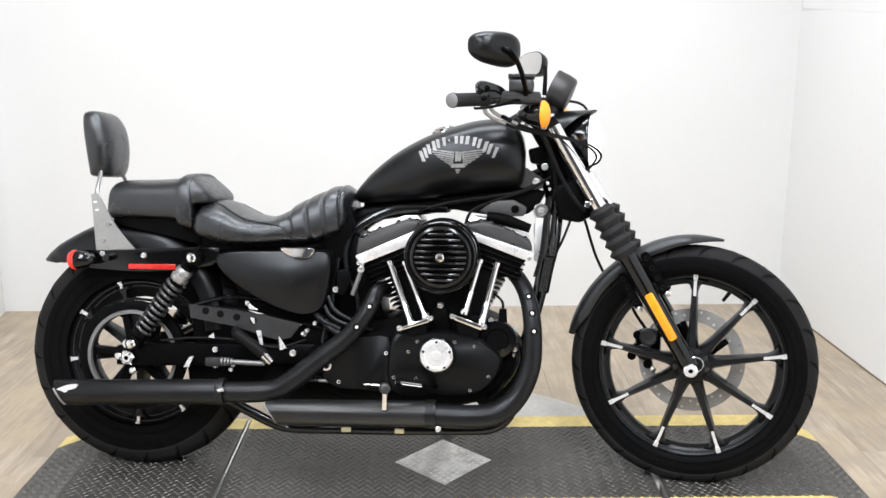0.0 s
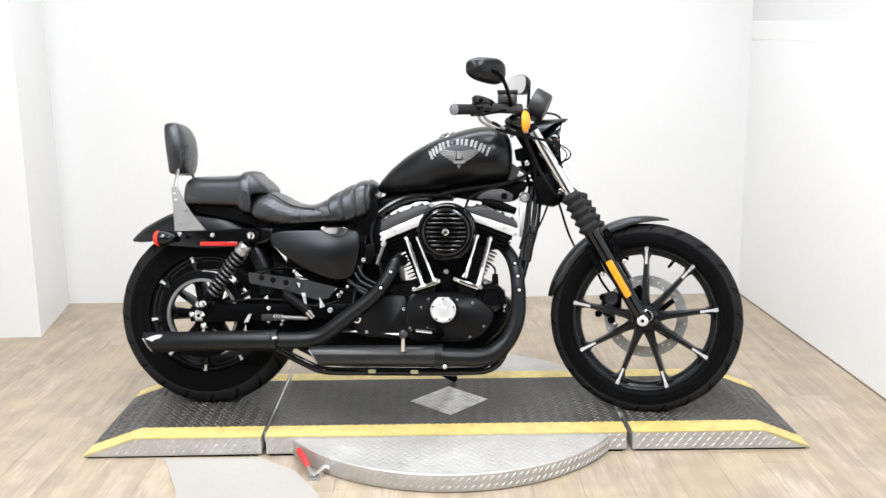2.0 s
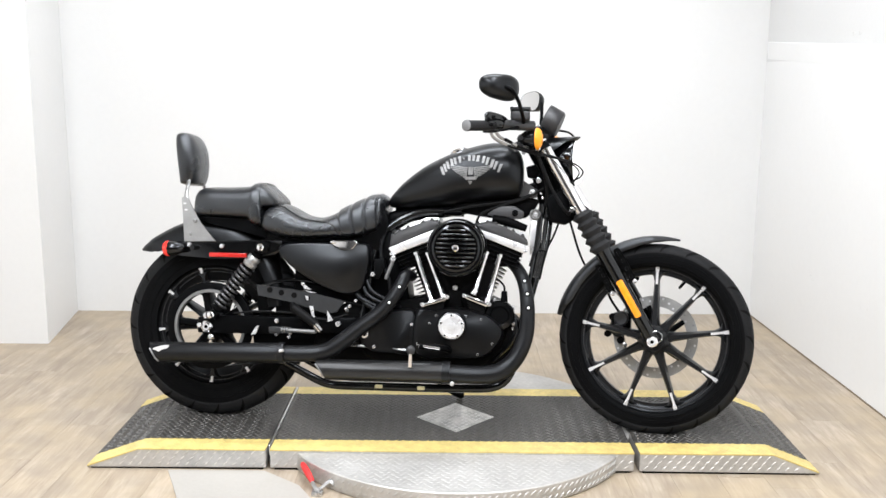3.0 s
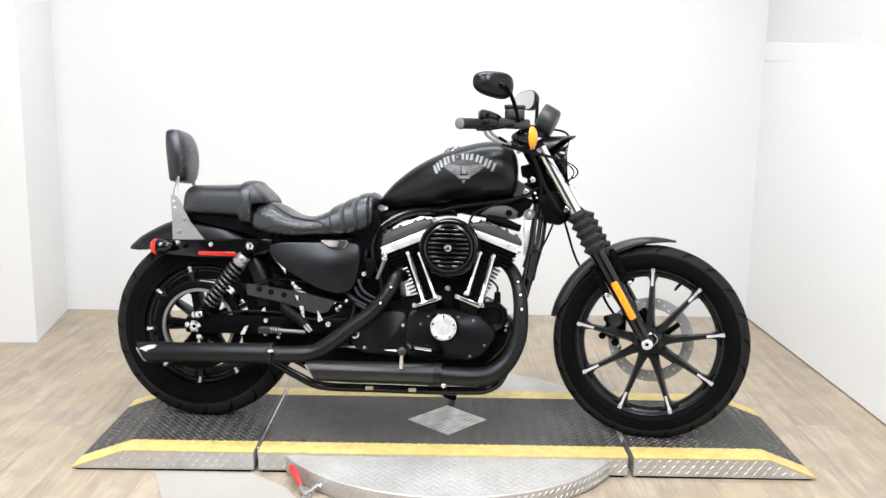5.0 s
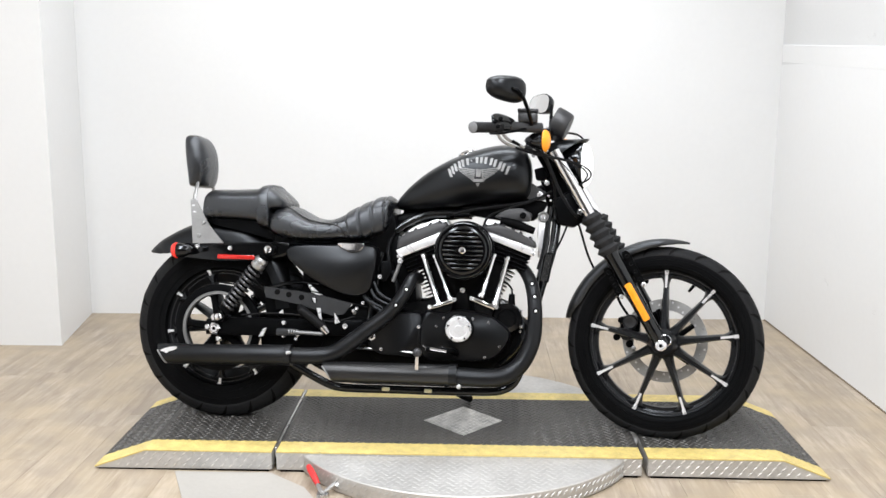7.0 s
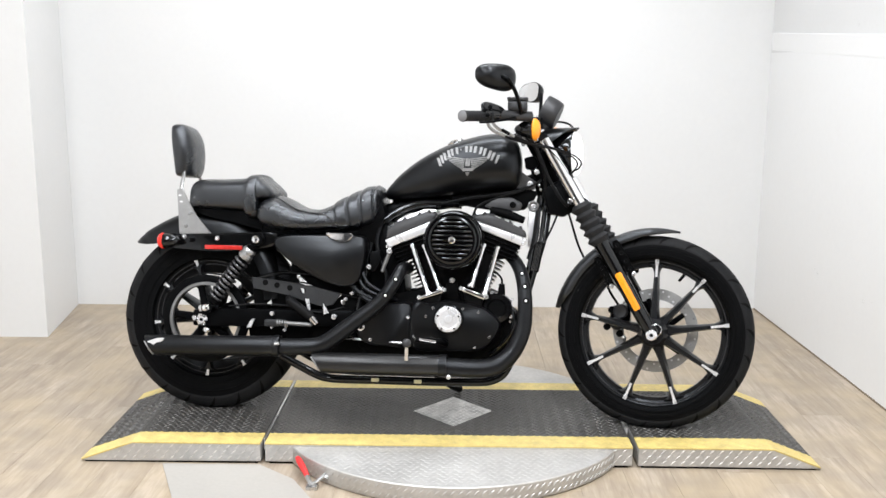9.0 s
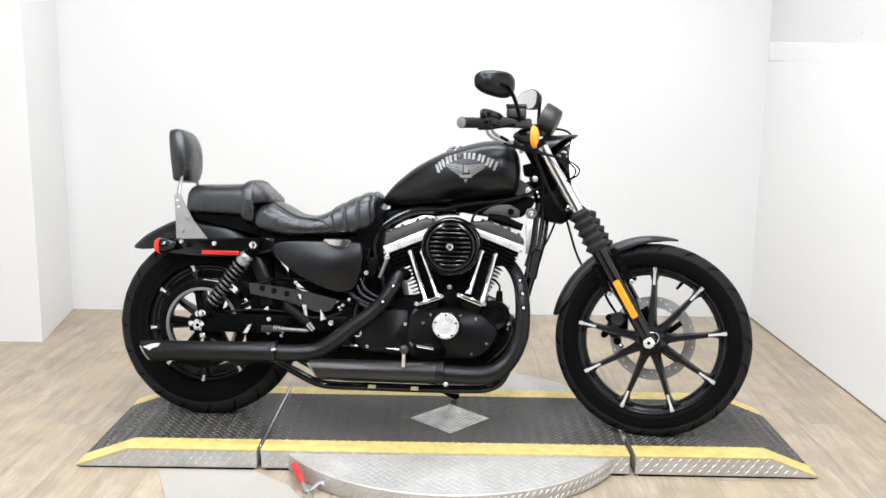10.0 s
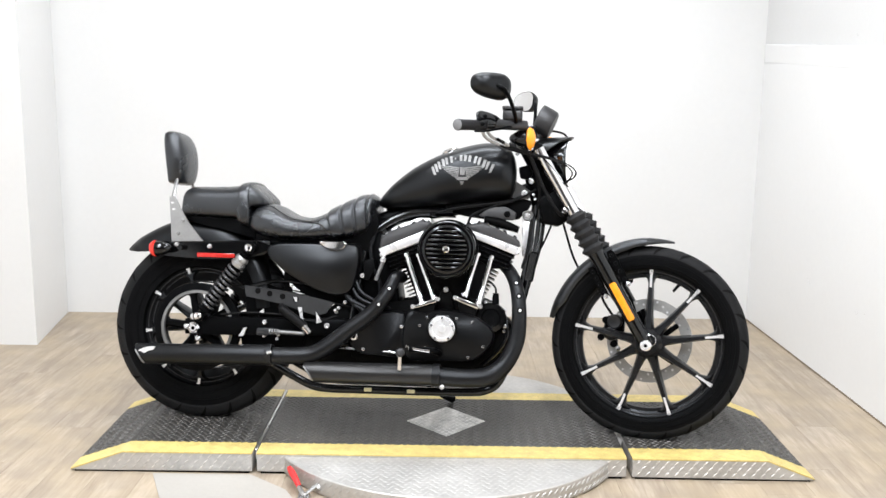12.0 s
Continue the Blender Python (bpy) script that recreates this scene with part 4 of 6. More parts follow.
part("seat_base", prism(bmesh.new(), [(0.17, 0.69), (0.30, 0.66), (0.45, 0.66), (0.58, 0.71), (0.615, 0.745), (0.63, 0.70), (0.60, 0.60), (0.2, 0.60)], -0.095, 0.10, 0.004), SATIN, seat)

part("seat_pan", prism(bmesh.new(), [(-0.05, 0.712), (0.20, 0.705), (0.20, 0.63), (0.10, 0.66), (0.0, 0.68), (-0.05, 0.69)], -0.10, 0.10, 0.006), SATIN, pillion)

# -- tank --
TX = [0.616, 0.624, 0.640, 0.672, 0.734, 0.812, 0.889, 0.966, 1.027, 1.058, 1.078, 1.088, 1.092]
TT = [0.774, 0.792, 0.812, 0.846, 0.895, 0.938, 0.967, 0.986, 0.988, 0.975, 0.954, 0.930, 0.905]
TB = [0.764, 0.757, 0.753, 0.751, 0.755, 0.763, 0.771, 0.780, 0.786, 0.790, 0.799, 0.818, 0.850]
TW = [0.018, 0.034, 0.048, 0.066, 0.090, 0.112, 0.126, 0.134, 0.132, 0.126, 0.116, 0.100, 0.072]
TANK_POWER = 2.5
bm = bmesh.new()
loft(bm, list(zip(TX, TT, TX, TB, TW)), 44, TANK_POWER, 4)
tank = part("fuel_tank", bm, DENIM, bike, "matte black teardrop fuel tank with silver print", smooth=70)
part("tank_seam", tube(bmesh.new(), [(x, 0, b - 0.003) for x, b in list(zip(TX, TB))[2:-2]], 0.008, 8), SATIN, tank)
part("filler_cap", lathe(bmesh.new(), [(0.03, -0.01), (0.032, 0.004), (0.028, 0.010), (0.01, 0.013)], axis((0.86, -0.01, 0.955), (-0.35, 0, 1)), 28), CHROME, tank, "chrome filler cap")


TANK_ROWS = spline(list(zip(TX, TT, TB, TW)), 4)


def tank_side(x, z, lift=0.0016):
    """The near surface of the tank at x and z."""
    t, b, w = (np.interp(x, TANK_ROWS[:, 0], TANK_ROWS[:, k]) for k in (1, 2, 3))
    v = min(1, abs(2 * (z - b) / (t - b) - 1))
    u = max(0.0, 1 - v ** TANK_POWER) ** (1 / TANK_POWER)
    return (x, -w * u - lift, z)


def decal(quad, nu=3, nv=4):
    """A thin printed patch that follows the tank; its corners in x and z."""
    bm = bmesh.new()
    q = [np.array(c, float) for c in quad]
    grid = []
    for i in range(nu + 1):
        row = []
        for j in range(nv + 1):
            a, b = i / nu, j / nv
            p = (1 - a) * ((1 - b) * q[0] + b * q[3]) + a * ((1 - b) * q[1] + b * q[2])
            row.append(bm.verts.new(tank_side(p[0], p[1])))
        grid.append(row)
    for i in range(nu):
        for j in range(nv):
            bm.faces.new((grid[i][j], grid[i + 1][j], grid[i + 1][j + 1], grid[i][j + 1]))
    return bm


# an arched row of plain silver bars, and a winged mark below it
arc = spline([(0.813, 0.882), (0.838, 0.906), (0.868, 0.920), (0.905, 0.926), (0.945, 0.923), (0.98, 0.910), (1.010, 0.892)], 8)
count = 15
for k in range(count):
    p = arc[int((len(arc) - 1) * k / (count - 1))]
    dx = p[0] - 0.911
    wide = 0.0049 if k != 6 else 0.0022
    tall = 0.0102 + 0.042 * abs(dx) if k != 6 else 0.003
    fan = dx * 0.055
    foot = wide * (0.82 if k % 3 else 1.0)
    part("print_bar", decal([(p[0] - foot - fan, p[1] - tall), (p[0] + foot - fan, p[1] - tall), (p[0] + wide + fan, p[1] + tall), (p[0] - wide + fan, p[1] + tall)]), SILVER, tank, "silver printed bar")
for s in (-1, 1):
    for k in range(7):
        q = k / 6
        a0, a1 = (0.010 + 0.004 * q, 0.893 - 0.036 * q), (0.074 - 0.050 * q ** 1.4, 0.900 - 0.040 * q)
        c = 0.911
        part("print_wing", decal([(c + s * a0[0], a0[1] - 0.0042), (c + s * a1[0], a1[1] - 0.0016), (c + s * (a1[0] + 0.003), a1[1] + 0.0022), (c + s * a0[0], a0[1] + 0.0006)]), DULL_SILVER, tank, "faded silver printed wing")
part("print_crest", decal([(0.903, 0.868), (0.919, 0.868), (0.921, 0.893), (0.904, 0.895)]), DULL_SILVER, tank, "faded silver printed crest")
part("print_crest", decal([(0.892, 0.851), (0.931, 0.852), (0.927, 0.862), (0.896, 0.861)]), SILVER, tank)
part("print_crest", decal([(0.908, 0.836), (0.913, 0.836), (0.918, 0.848), (0.903, 0.848)]), DULL_SILVER, tank)

# -- side cover with its chrome plate --
cover = part("side_cover", pad(bmesh.new(), [(0.250, 0.603), (0.283, 0.620), (0.36, 0.624), (0.439, 0.625), (0.52, 0.625), (0.566, 0.620), (0.575, 0.580), (0.566, 0.520), (0.555, 0.476), (0.534, 0.456), (0.494, 0.449), (0.435, 0.463), (0.370, 0.493), (0.306, 0.532), (0.262, 0.572)], -0.06, -0.146, 0.06, 6, 3), DENIM, bike, "matte black side cover", smooth=60)
part("cover_badge", pad(bmesh.new(), [(0.436, 0.630), (0.48, 0.633), (0.527, 0.631), (0.523, 0.614), (0.503, 0.603), (0.468, 0.606)], -0.146, -0.1545, 0.06, 3, 4), CHROME, cover, "small chrome plate")
part("far_side_cover", pad(bmesh.new(), [(0.250, 0.603), (0.36, 0.624), (0.568, 0.620), (0.543, 0.504), (0.45, 0.465), (0.314, 0.517)], 0.06, 0.145, 0.10, 5, 5), DENIM, bike, "matte black far side cover", smooth=60)


# -- fork, front fender --
RAKE = Vector((-0.345, 0, 0.590)).normalized()
LEG = 0.092


def on_fork(y, up, ahead=0.0):
    """A point beside the front wheel: y across the steered wheel, up along the fork, ahead of it."""
    return FRONT @ Vector((0.0, y, 0)) + RAKE * up + (FRONT.to_3x3() @ Vector((RAKE.z, 0, -RAKE.x))) * ahead


fork = part("fork", tube(bmesh.new(), [on_fork(0, 0.60, -0.045), on_fork(0, 0.78, -0.045)], 0.026, 20, smooth=False), SATIN, bike, "telescopic front fork with rubber gaiters")
for s in (-1, 1):
    y = s * LEG
    leg = part("fork_leg", lathe(bmesh.new(), [(0.010, -0.020), (0.020, -0.014), (0.024, 0.0), (0.0238, 0.06), (0.0242, 0.22), (0.0258, 0.33), (0.0285, 0.352), (0.026, 0.356)], axis(on_fork(y, 0.0), RAKE), 28), GLOSS, fork, "gloss black lower fork leg")
    part("drain_bolt", lathe(bmesh.new(), [(0.005, 0.02), (0.005, 0.028)], axis(on_fork(y, 0.01), FRONT.to_3x3() @ Vector((0, s, 0))), 10), CHROME, leg)
    prof = []
    for k in range(5):
        h = 0.350 + 0.0292 * k
        R0 = 0.0395 - 0.0006 * k
        prof += [(R0 * 0.74, h), (R0 * 0.78, h + 0.003), (R0, h + 0.016), (R0 * 0.99, h + 0.019), (R0 * 0.78, h + 0.026)]
    prof += [(0.0275, 0.497), (0.02, 0.499)]
    part("gaiter", lathe(bmesh.new(), prof, axis(on_fork(y, 0.0), RAKE), 28), DUSTY, fork, "ribbed black rubber gaiter")
    part("upper_tube", tube(bmesh.new(), [on_fork(y, 0.49), on_fork(y, 0.745)], 0.0205, 24, smooth=False), CHROME, fork, "chrome upper fork tube")
    part("fork_cap", lathe(bmesh.new(), [(0.018, 0), (0.018, 0.006), (0.010, 0.014), (0.002, 0.015)], axis(on_fork(y, 0.77), RAKE), 20), CHROME, fork)
# triple clamps
for up, rad in ((0.518, 0.029), (0.755, 0.030)):
    bm = bmesh.new()
    pts = [on_fork(-LEG, up), on_fork(-LEG * 0.5, up, -0.022), on_fork(0, up, -0.040), on_fork(LEG * 0.5, up, -0.022), on_fork(LEG, up)]
    tube(bm, pts, [rad, rad * 0.9, rad, rad * 0.9, rad], 14, 5, squash=0.62)
    part("triple_clamp", bm, SATIN, fork, "black triple clamp")
for up in (0.518, 0.755):
    part("pinch_bolt", lathe(bmesh.new(), [(0.0095, 0), (0.0095, 0.006), (0.006, 0.010)], axis(on_fork(-LEG - 0.028, up, -0.02), (0, -1, 0)), 16), CHROME, fork)
part("lower_yoke", prism(bmesh.new(), [(1.165, 0.795), (1.225, 0.835), (1.262, 0.815), (1.302, 0.772), (1.290, 0.738), (1.240, 0.706), (1.185, 0.716)], -0.078, 0.05, 0.008, 3), SATIN, fork, "black lower steering yoke")
for x, z in ((1.205, 0.80), (1.255, 0.79)):
    bolt(fork, x, z, -0.078, 0.006)
# amber reflector on the near leg
a, b = Vector((1.418, -0.128, 0.522)), Vector((1.487, -0.130, 0.402))
d = (b - a).normalized()
w = Vector((d.z, 0, -d.x)) * 0.0115
bm = bmesh.new()
out = Vector((0.06, -1, 0)).normalized() * 0.006
loops = []
for q, k in ((0, 0.7), (0.03, 1), (0.97, 1), (1, 0.7)):
    p = a.lerp(b, q)
    loops.append([p + w * k - out * 0.3, p + w * k + out * 0.7, p + w * k * 0.7 + out, p - w * k * 0.7 + out, p - w * k + out * 0.7, p - w * k - out * 0.3])
rings(bm, loops)
part("reflector", bm, AMBER_REF, fork, "amber fork reflector")
part("reflector_back", tube(bmesh.new(), [a - out * 1.6, b - out * 1.6], 0.009, 8, smooth=False), SATIN, fork)

# fender round the front tyre
bm = bmesh.new()
loops = []
for i in range(41):
    q = i / 40
    ang = radians(77 + 91 * q)
    r = 0.352 + 0.006 * math.exp(-((ang - radians(95)) / 0.35) ** 2) - 0.004 * q
    w = 0.062 * min(1, 0.18 + 5 * q) * (1 if q < 0.9 else 1 - (q - 0.9) * 5.5)
    fall = np.interp(q, [0, 0.12, 0.3, 0.85, 1], [0.004, 0.018, 0.032, 0.040, 0.016])
    outer, inner = [], []
    for k in range(15):
        a = math.pi * k / 14
        u, v = math.cos(a), 1 - math.sin(a) ** 0.55
        for row, rr, ww in ((outer, r - fall * v, w), (inner, r - fall * v - 0.0025, w - 0.002)):
            row.append(FRONT @ Vector((rr * math.cos(ang), ww * math.copysign(abs(u) ** 0.75, u), rr * math.sin(ang))))
    loops.append(outer + inner[::-1])
rings(bm, loops)
ff = part("front_fender", bm, FENDER, bike, "matte black short front fender", smooth=50)
WHEEL_RIGHT = FRONT.to_3x3() @ Vector((0, -1, 0))


def fender_bracket(side, ahead, low, high):
    """A flat perforated strip that stands along the fork leg and holds the fender."""
    y = side * 0.072
    loops = []
    for up, half in ((low, 0.006), (low + 0.008, 0.0115), (high - 0.01, 0.0125), (high, 0.008)):
        loops.append([on_fork(y - d, up, ahead + a) for a, d in ((-half, -0.002), (half, -0.002), (half, 0.002), (-half, 0.002))])
    strip = part("fender_bracket", rings(bmesh.new(), loops), SATIN, ff, "black perforated fender bracket")
    if side < 0:
        for k in range(4):
            p = on_fork(y, low + 0.022 + (high - low - 0.04) * k / 3, ahead)
            part("bracket_hole", lathe(bmesh.new(), [(0.0055, 0.0015), (0.0078, 0.0015), (0.0082, 0.0032), (0.0056, 0.0032)], axis(p, WHEEL_RIGHT), 16, True), COVER, strip)
            # opening drawn as a dark disc on the strip
            part("bracket_opening", lathe(bmesh.new(), [(0.0054, 0.0016), (0.0054, 0.0026), (0.0005, 0.0027)], axis(p, WHEEL_RIGHT), 14), RECESS_DARK, strip)


for side in (-1, 1):
    fender_bracket(side, 0.041, 0.205, 0.335)
    fender_bracket(side, -0.040, 0.205, 0.315)
for up, ah in ((0.206, 0.044), (0.205, -0.042)):
    part("bracket_bolt", lathe(bmesh.new(), [(0.008, 0), (0.008, 0.005), (0.004, 0.008)], axis(on_fork(-0.076, up, ah), (0, -1, 0)), 14), BOLT, ff)
part("wheel_spring_clip", lathe(bmesh.new(), [(0.0185, 0.112), (0.0198, 0.1132), (0.0208, 0.112), (0.0198, 0.1108)], FW @ Matrix.Translation((0.012, 0.016, 0)), 28, True), CHROME, fork, "bright wire clip at the axle")
# far caliper
cal = part("brake_caliper", boxed(-0.158, -0.085, 0.04, 0.105, 0.000, 0.082, 0.026, 4), GLOSS, bike, "black front brake caliper")
cal.data.transform(FRONT)
for x, z in ((-0.152, 0.030), (-0.085, 0.075), (-0.15, 0.066), (-0.092, 0.010), (-0.165, 0.006), (-0.12, -0.016)):
    part("caliper_lug", lathe(bmesh.new(), [(0.004, -0.006), (0.0125, -0.006), (0.0125, 0.012), (0.010, 0.015), (0.003, 0.015)], FRONT @ side_axis(x, z, 0.050), 14), SATIN, cal)
for x, z, r in ((-0.118, 0.062, 0.024), (-0.130, 0.020, 0.021)):
    part("piston", lathe(bmesh.new(), [(0.006, 0), (r, 0.0), (r + 0.002, 0.004), (r + 0.002, 0.016), (r - 0.004, 0.020), (0.008, 0.018), (0.002, 0.018)], FRONT @ side_axis(x, z, 0.044), 24), POD, cal, "grey caliper piston cap")
for x, z in ((-0.105, -0.03), (-0.085, -0.045)):
    part("caliper_bolt", lathe(bmesh.new(), [(0.009, 0), (0.009, 0.006), (0.004, 0.009)], FRONT @ side_axis(x, z, 0.042), 12), STEEL, cal)
part("brake_hose", tube(bmesh.new(), [FRONT @ Vector((-0.13, 0.08, 0.08)), FRONT @ Vector((-0.165, 0.09, 0.13)), FRONT @ Vector((-0.19, 0.09, 0.20)), FRONT @ Vector((-0.22, 0.07, 0.33)), FRONT @ Vector((-0.30, 0.04, 0.48)), (1.20, 0.02, 0.80)], 0.0045, 8), GUM, bike)

# -- headlamp, visor, front signals --
HL = Matrix.Translation((1.242, -0.006, 0.924)) @ Matrix.Rotation(-STEER, 4, "Z") @ Matrix.Rotation(radians(90), 4, "Y")
head = part("headlamp", lathe(bmesh.new(), [(0.01, -0.075), (0.03, -0.07), (0.055, -0.05), (0.070, -0.02), (0.078, 0.014), (0.079, 0.022), (0.074, 0.026)], HL, 40), GLOSS, bike, "round headlamp in a gloss black shell")
part("bezel", lathe(bmesh.new(), [(0.076, 0.018), (0.080, 0.019), (0.081, 0.026), (0.079, 0.030), (0.076, 0.028)], HL, 40, True), GLOSS, head)
part("lens", lathe(bmesh.new(), [(0.076, 0.022), (0.0765, 0.029), (0.073, 0.038), (0.063, 0.047), (0.047, 0.053), (0.024, 0.0565), (0.002, 0.0575)], HL, 40), LAMP, head, "lit white headlamp glass")
bm = bmesh.new()
loops = []
for i in range(33):
    q = -1 + i / 16
    a = radians(80 * q)
    front = 0.044 - 0.100 * abs(q) ** 1.35
    back = -0.092
    c, s = math.cos(a), math.sin(a)
    row = []
    for inner in (0, 0.004):
        side_row = []
        for k in range(6):
            h = back + (front - back) * k / 5
            rr = 0.0915 - inner - 0.012 * (1 - k / 5) ** 2 * (0.4 + 0.6 * abs(q))
            side_row.append(HL @ Vector((-rr * c, rr * s, h)))
        row += side_row if not inner else side_row[::-1]
    loops.append(row)
rings(bm, loops)
part("visor", bm, DENIM, head, "matte black headlamp visor", smooth=50)
part("headlamp_mount", tube(bmesh.new(), [(1.18, -0.006, 0.93), (1.165, -0.006, 0.985), (1.135, -0.006, 1.01)], [0.02, 0.018, 0.02], 10), GLOSS, head)


def front_signal(s):
    m = Matrix.Translation((1.174, 0, 0.988 if s < 0 else 1.003)) @ Matrix.Rotation(-STEER, 4, "Z") @ Matrix.Translation((0, 0.195 * s, 0)) @ Matrix.Rotation(radians(90), 4, "Y")
    lamp = part("turn_signal", lathe(bmesh.new(), [(0.003, -0.072), (0.012, -0.066), (0.024, -0.045), (0.031, -0.018), (0.032, -0.004), (0.028, -0.003)], m, 28), GLOSS, bike, "black bullet turn signal with an amber lens")
    part("lens", lathe(bmesh.new(), [(0.033, -0.008), (0.036, -0.005), (0.035, 0.001), (0.028, 0.009), (0.014, 0.014), (0.002, 0.015)], m, 28), AMBER, lamp, "amber lens")
    base = m @ Vector((0, 0, -0.03))
    part("stalk", tube(bmesh.new(), [base, (base.x + 0.03, base.y - 0.10 * s, base.z - 0.035)], 0.0095, 10, smooth=False), GLOSS, lamp)


mirrored(front_signal)

# -- handlebar and controls --
bar = part("handlebar", tube(bmesh.new(), [(0.92, -0.38, 1.003), (0.985, -0.285, 1.017), (1.045, -0.22, 1.028), (1.095, -0.14, 1.032), (1.115, -0.06, 1.026), (1.135, 0.05, 1.026), (1.135, 0.14, 1.034), (1.115, 0.23, 1.034), (1.09, 0.30, 1.028), (1.05, 0.40, 1.012)], 0.0128, 14, 6), GLOSS, bike, "gloss black handlebar")


def grip(outer, inner, name="grip"):
    o, i = Vector(outer), Vector(inner)
    d = (i - o)
    n = d.length
    prof = [(0.012, 0.0), (0.018, 0.001), (0.0185, 0.005), (0.0168, 0.008)]
    k = 0.010
    while k < n - 0.012:
        prof += [(0.0160, k), (0.0168, k + 0.002), (0.0168, k + 0.006), (0.0160, k + 0.008)]
        k += 0.009
    prof += [(0.0205, n - 0.008), (0.0205, n), (0.013, n)]
    g = part(name, lathe(bmesh.new(), prof, axis(o, d), 24), DUSTY, bar, "black rubber grip")
    part("grip_end", lathe(bmesh.new(), [(0.0175, 0.0), (0.0175, 0.002), (0.015, 0.004), (0.002, 0.005)], axis(o, -d), 24), paint_end, g, "grey grip end")


paint_end = paint("grey_rubber_end", (0.16, 0.16, 0.165), 0.55)
grip((0.911, -0.395, 1.003), (0.986, -0.285, 1.017))
grip((1.04, 0.42, 1.008), (1.088, 0.30, 1.027))
sw = part("switch_housing", loft(bmesh.new(), [(0.962, 1.050, 0.968, 1.000, 0.012, -0.318), (0.972, 1.060, 0.978, 0.998, 0.026, -0.300), (0.99, 1.062, 0.996, 1.004, 0.028, -0.275), (1.02, 1.055, 1.02, 1.010, 0.024, -0.25), (1.036, 1.045, 1.035, 1.015, 0.012, -0.235)], 24, 2.6, 4), GLOSS, bar, "black switch housing")
for x, z in ((0.975, 1.030), (0.992, 1.040), (0.985, 1.015)):
    part("switch_button", lathe(bmesh.new(), [(0.007, 0), (0.007, 0.005), (0.004, 0.007)], side_axis(x, z, -0.322), 12), SATIN, sw)
mc = part("master_cylinder", boxed(1.044, 1.108, -0.245, -0.190, 1.040, 1.074, 0.010, 3), POD, bar, "dark grey brake master cylinder")
part("reservoir_lid", boxed(1.042, 1.110, -0.248, -0.187, 1.075, 1.085, 0.004, 2), POD, mc)
part("cylinder_body", tube(bmesh.new(), [(1.01, -0.255, 1.025), (1.12, -0.20, 1.028)], 0.017, 14, smooth=False), POD, mc)
for y in (-0.23, -0.20):
    bolt(mc, 1.055, 1.085, y - 0.018, 0.004)
part("brake_lever", tube(bmesh.new(), [(1.070, -0.240, 1.018), (1.035, -0.30, 1.004), (0.992, -0.35, 0.990), (0.965, -0.395, 0.984)], [0.007, 0.0045, 0.0036, 0.004], 10, squash=0.7), SATIN, bar, "brake lever")
part("clutch_lever", tube(bmesh.new(), [(1.12, 0.235, 1.02), (1.11, 0.30, 1.012), (1.095, 0.37, 1.0), (1.085, 0.42, 0.995)], [0.010, 0.009, 0.0075, 0.008], 10, squash=0.7), GLOSS, bar)
part("far_switch_housing", loft(bmesh.new(), [(1.075, 1.055, 1.08, 1.005, 0.012, 0.31), (1.09, 1.06, 1.095, 1.004, 0.026, 0.285), (1.11, 1.06, 1.11, 1.01, 0.024, 0.26), (1.12, 1.045, 1.12, 1.02, 0.012, 0.245)], 24, 2.6, 4), GLOSS, bar)
riser = part("riser", boxed(1.118, 1.158, -0.065, 0.065, 0.975, 1.045, 0.010, 3), SATIN, bar, "black handlebar riser clamp")
for y in (-0.05, 0.05):
    part("riser_bolt", lathe(bmesh.new(), [(0.007, 0), (0.007, 0.004), (0.004, 0.006)], axis((1.138, y, 1.045), (0, 0, 1)), 12), CHROME, riser)


# mirrors
def mirror(centre, normal, wide, tall, foot, bend, s):
    z = Vector((0, 0, 1))
    nrm = Vector(normal).normalized()           # out of the glass
    side = z.cross(nrm).normalized()
    up = nrm.cross(side)
    c = Vector(centre)

    def ring(k, depth):
        out = []
        for j in range(36):
            a = 2 * math.pi * j / 36
            co, si = math.cos(a), math.sin(a)
            u, v = math.copysign(abs(co) ** 0.72, co), math.copysign(abs(si) ** 0.72, si)
            tall_here = tall * (1 + 0.16 * s * u)
            out.append(c + side * (u * wide * k) + up * (v * tall_here * k - 0.10 * s * u * tall) + nrm * depth)
        return out
    shell = part("mirror", rings(bmesh.new(), [ring(0.30, -0.044), ring(0.62, -0.040), ring(0.85, -0.028), ring(0.97, -0.012), ring(1.0, 0.0), ring(1.0, 0.004), ring(0.95, 0.0045)]), DENIM, bar, "black rear-view mirror", smooth=60)
    part("mirror_glass", rings(bmesh.new(), [ring(0.945, 0.0035), ring(0.94, 0.0055)]), MIRROR, shell, "mirror glass")
    part("mirror_stem", tube(bmesh.new(), [c - nrm * 0.03, *[Vector(p) for p in bend], Vector(foot)], [0.0065, 0.0065, 0.0065, 0.0075][:len(bend) + 2] if len(bend) < 3 else 0.0065, 10), SATIN, shell, "black mirror stem")


mirror((1.008, -0.375, 1.128), (-0.50, 0.86, 0.05), 0.068, 0.040, (1.088, -0.235, 1.035), [(1.050, -0.420, 1.112), (1.068, -0.365, 1.090), (1.082, -0.290, 1.058)], -1)
mirror((1.108, 0.355, 1.190), (-0.72, -0.69, 0.16), 0.056, 0.038, (1.148, 0.29, 1.04), [(1.142, 0.33, 1.178), (1.152, 0.30, 1.165)], 1)

# speedometer
sp_dir = Vector((-0.90, 0.10, 0.42)).normalized()
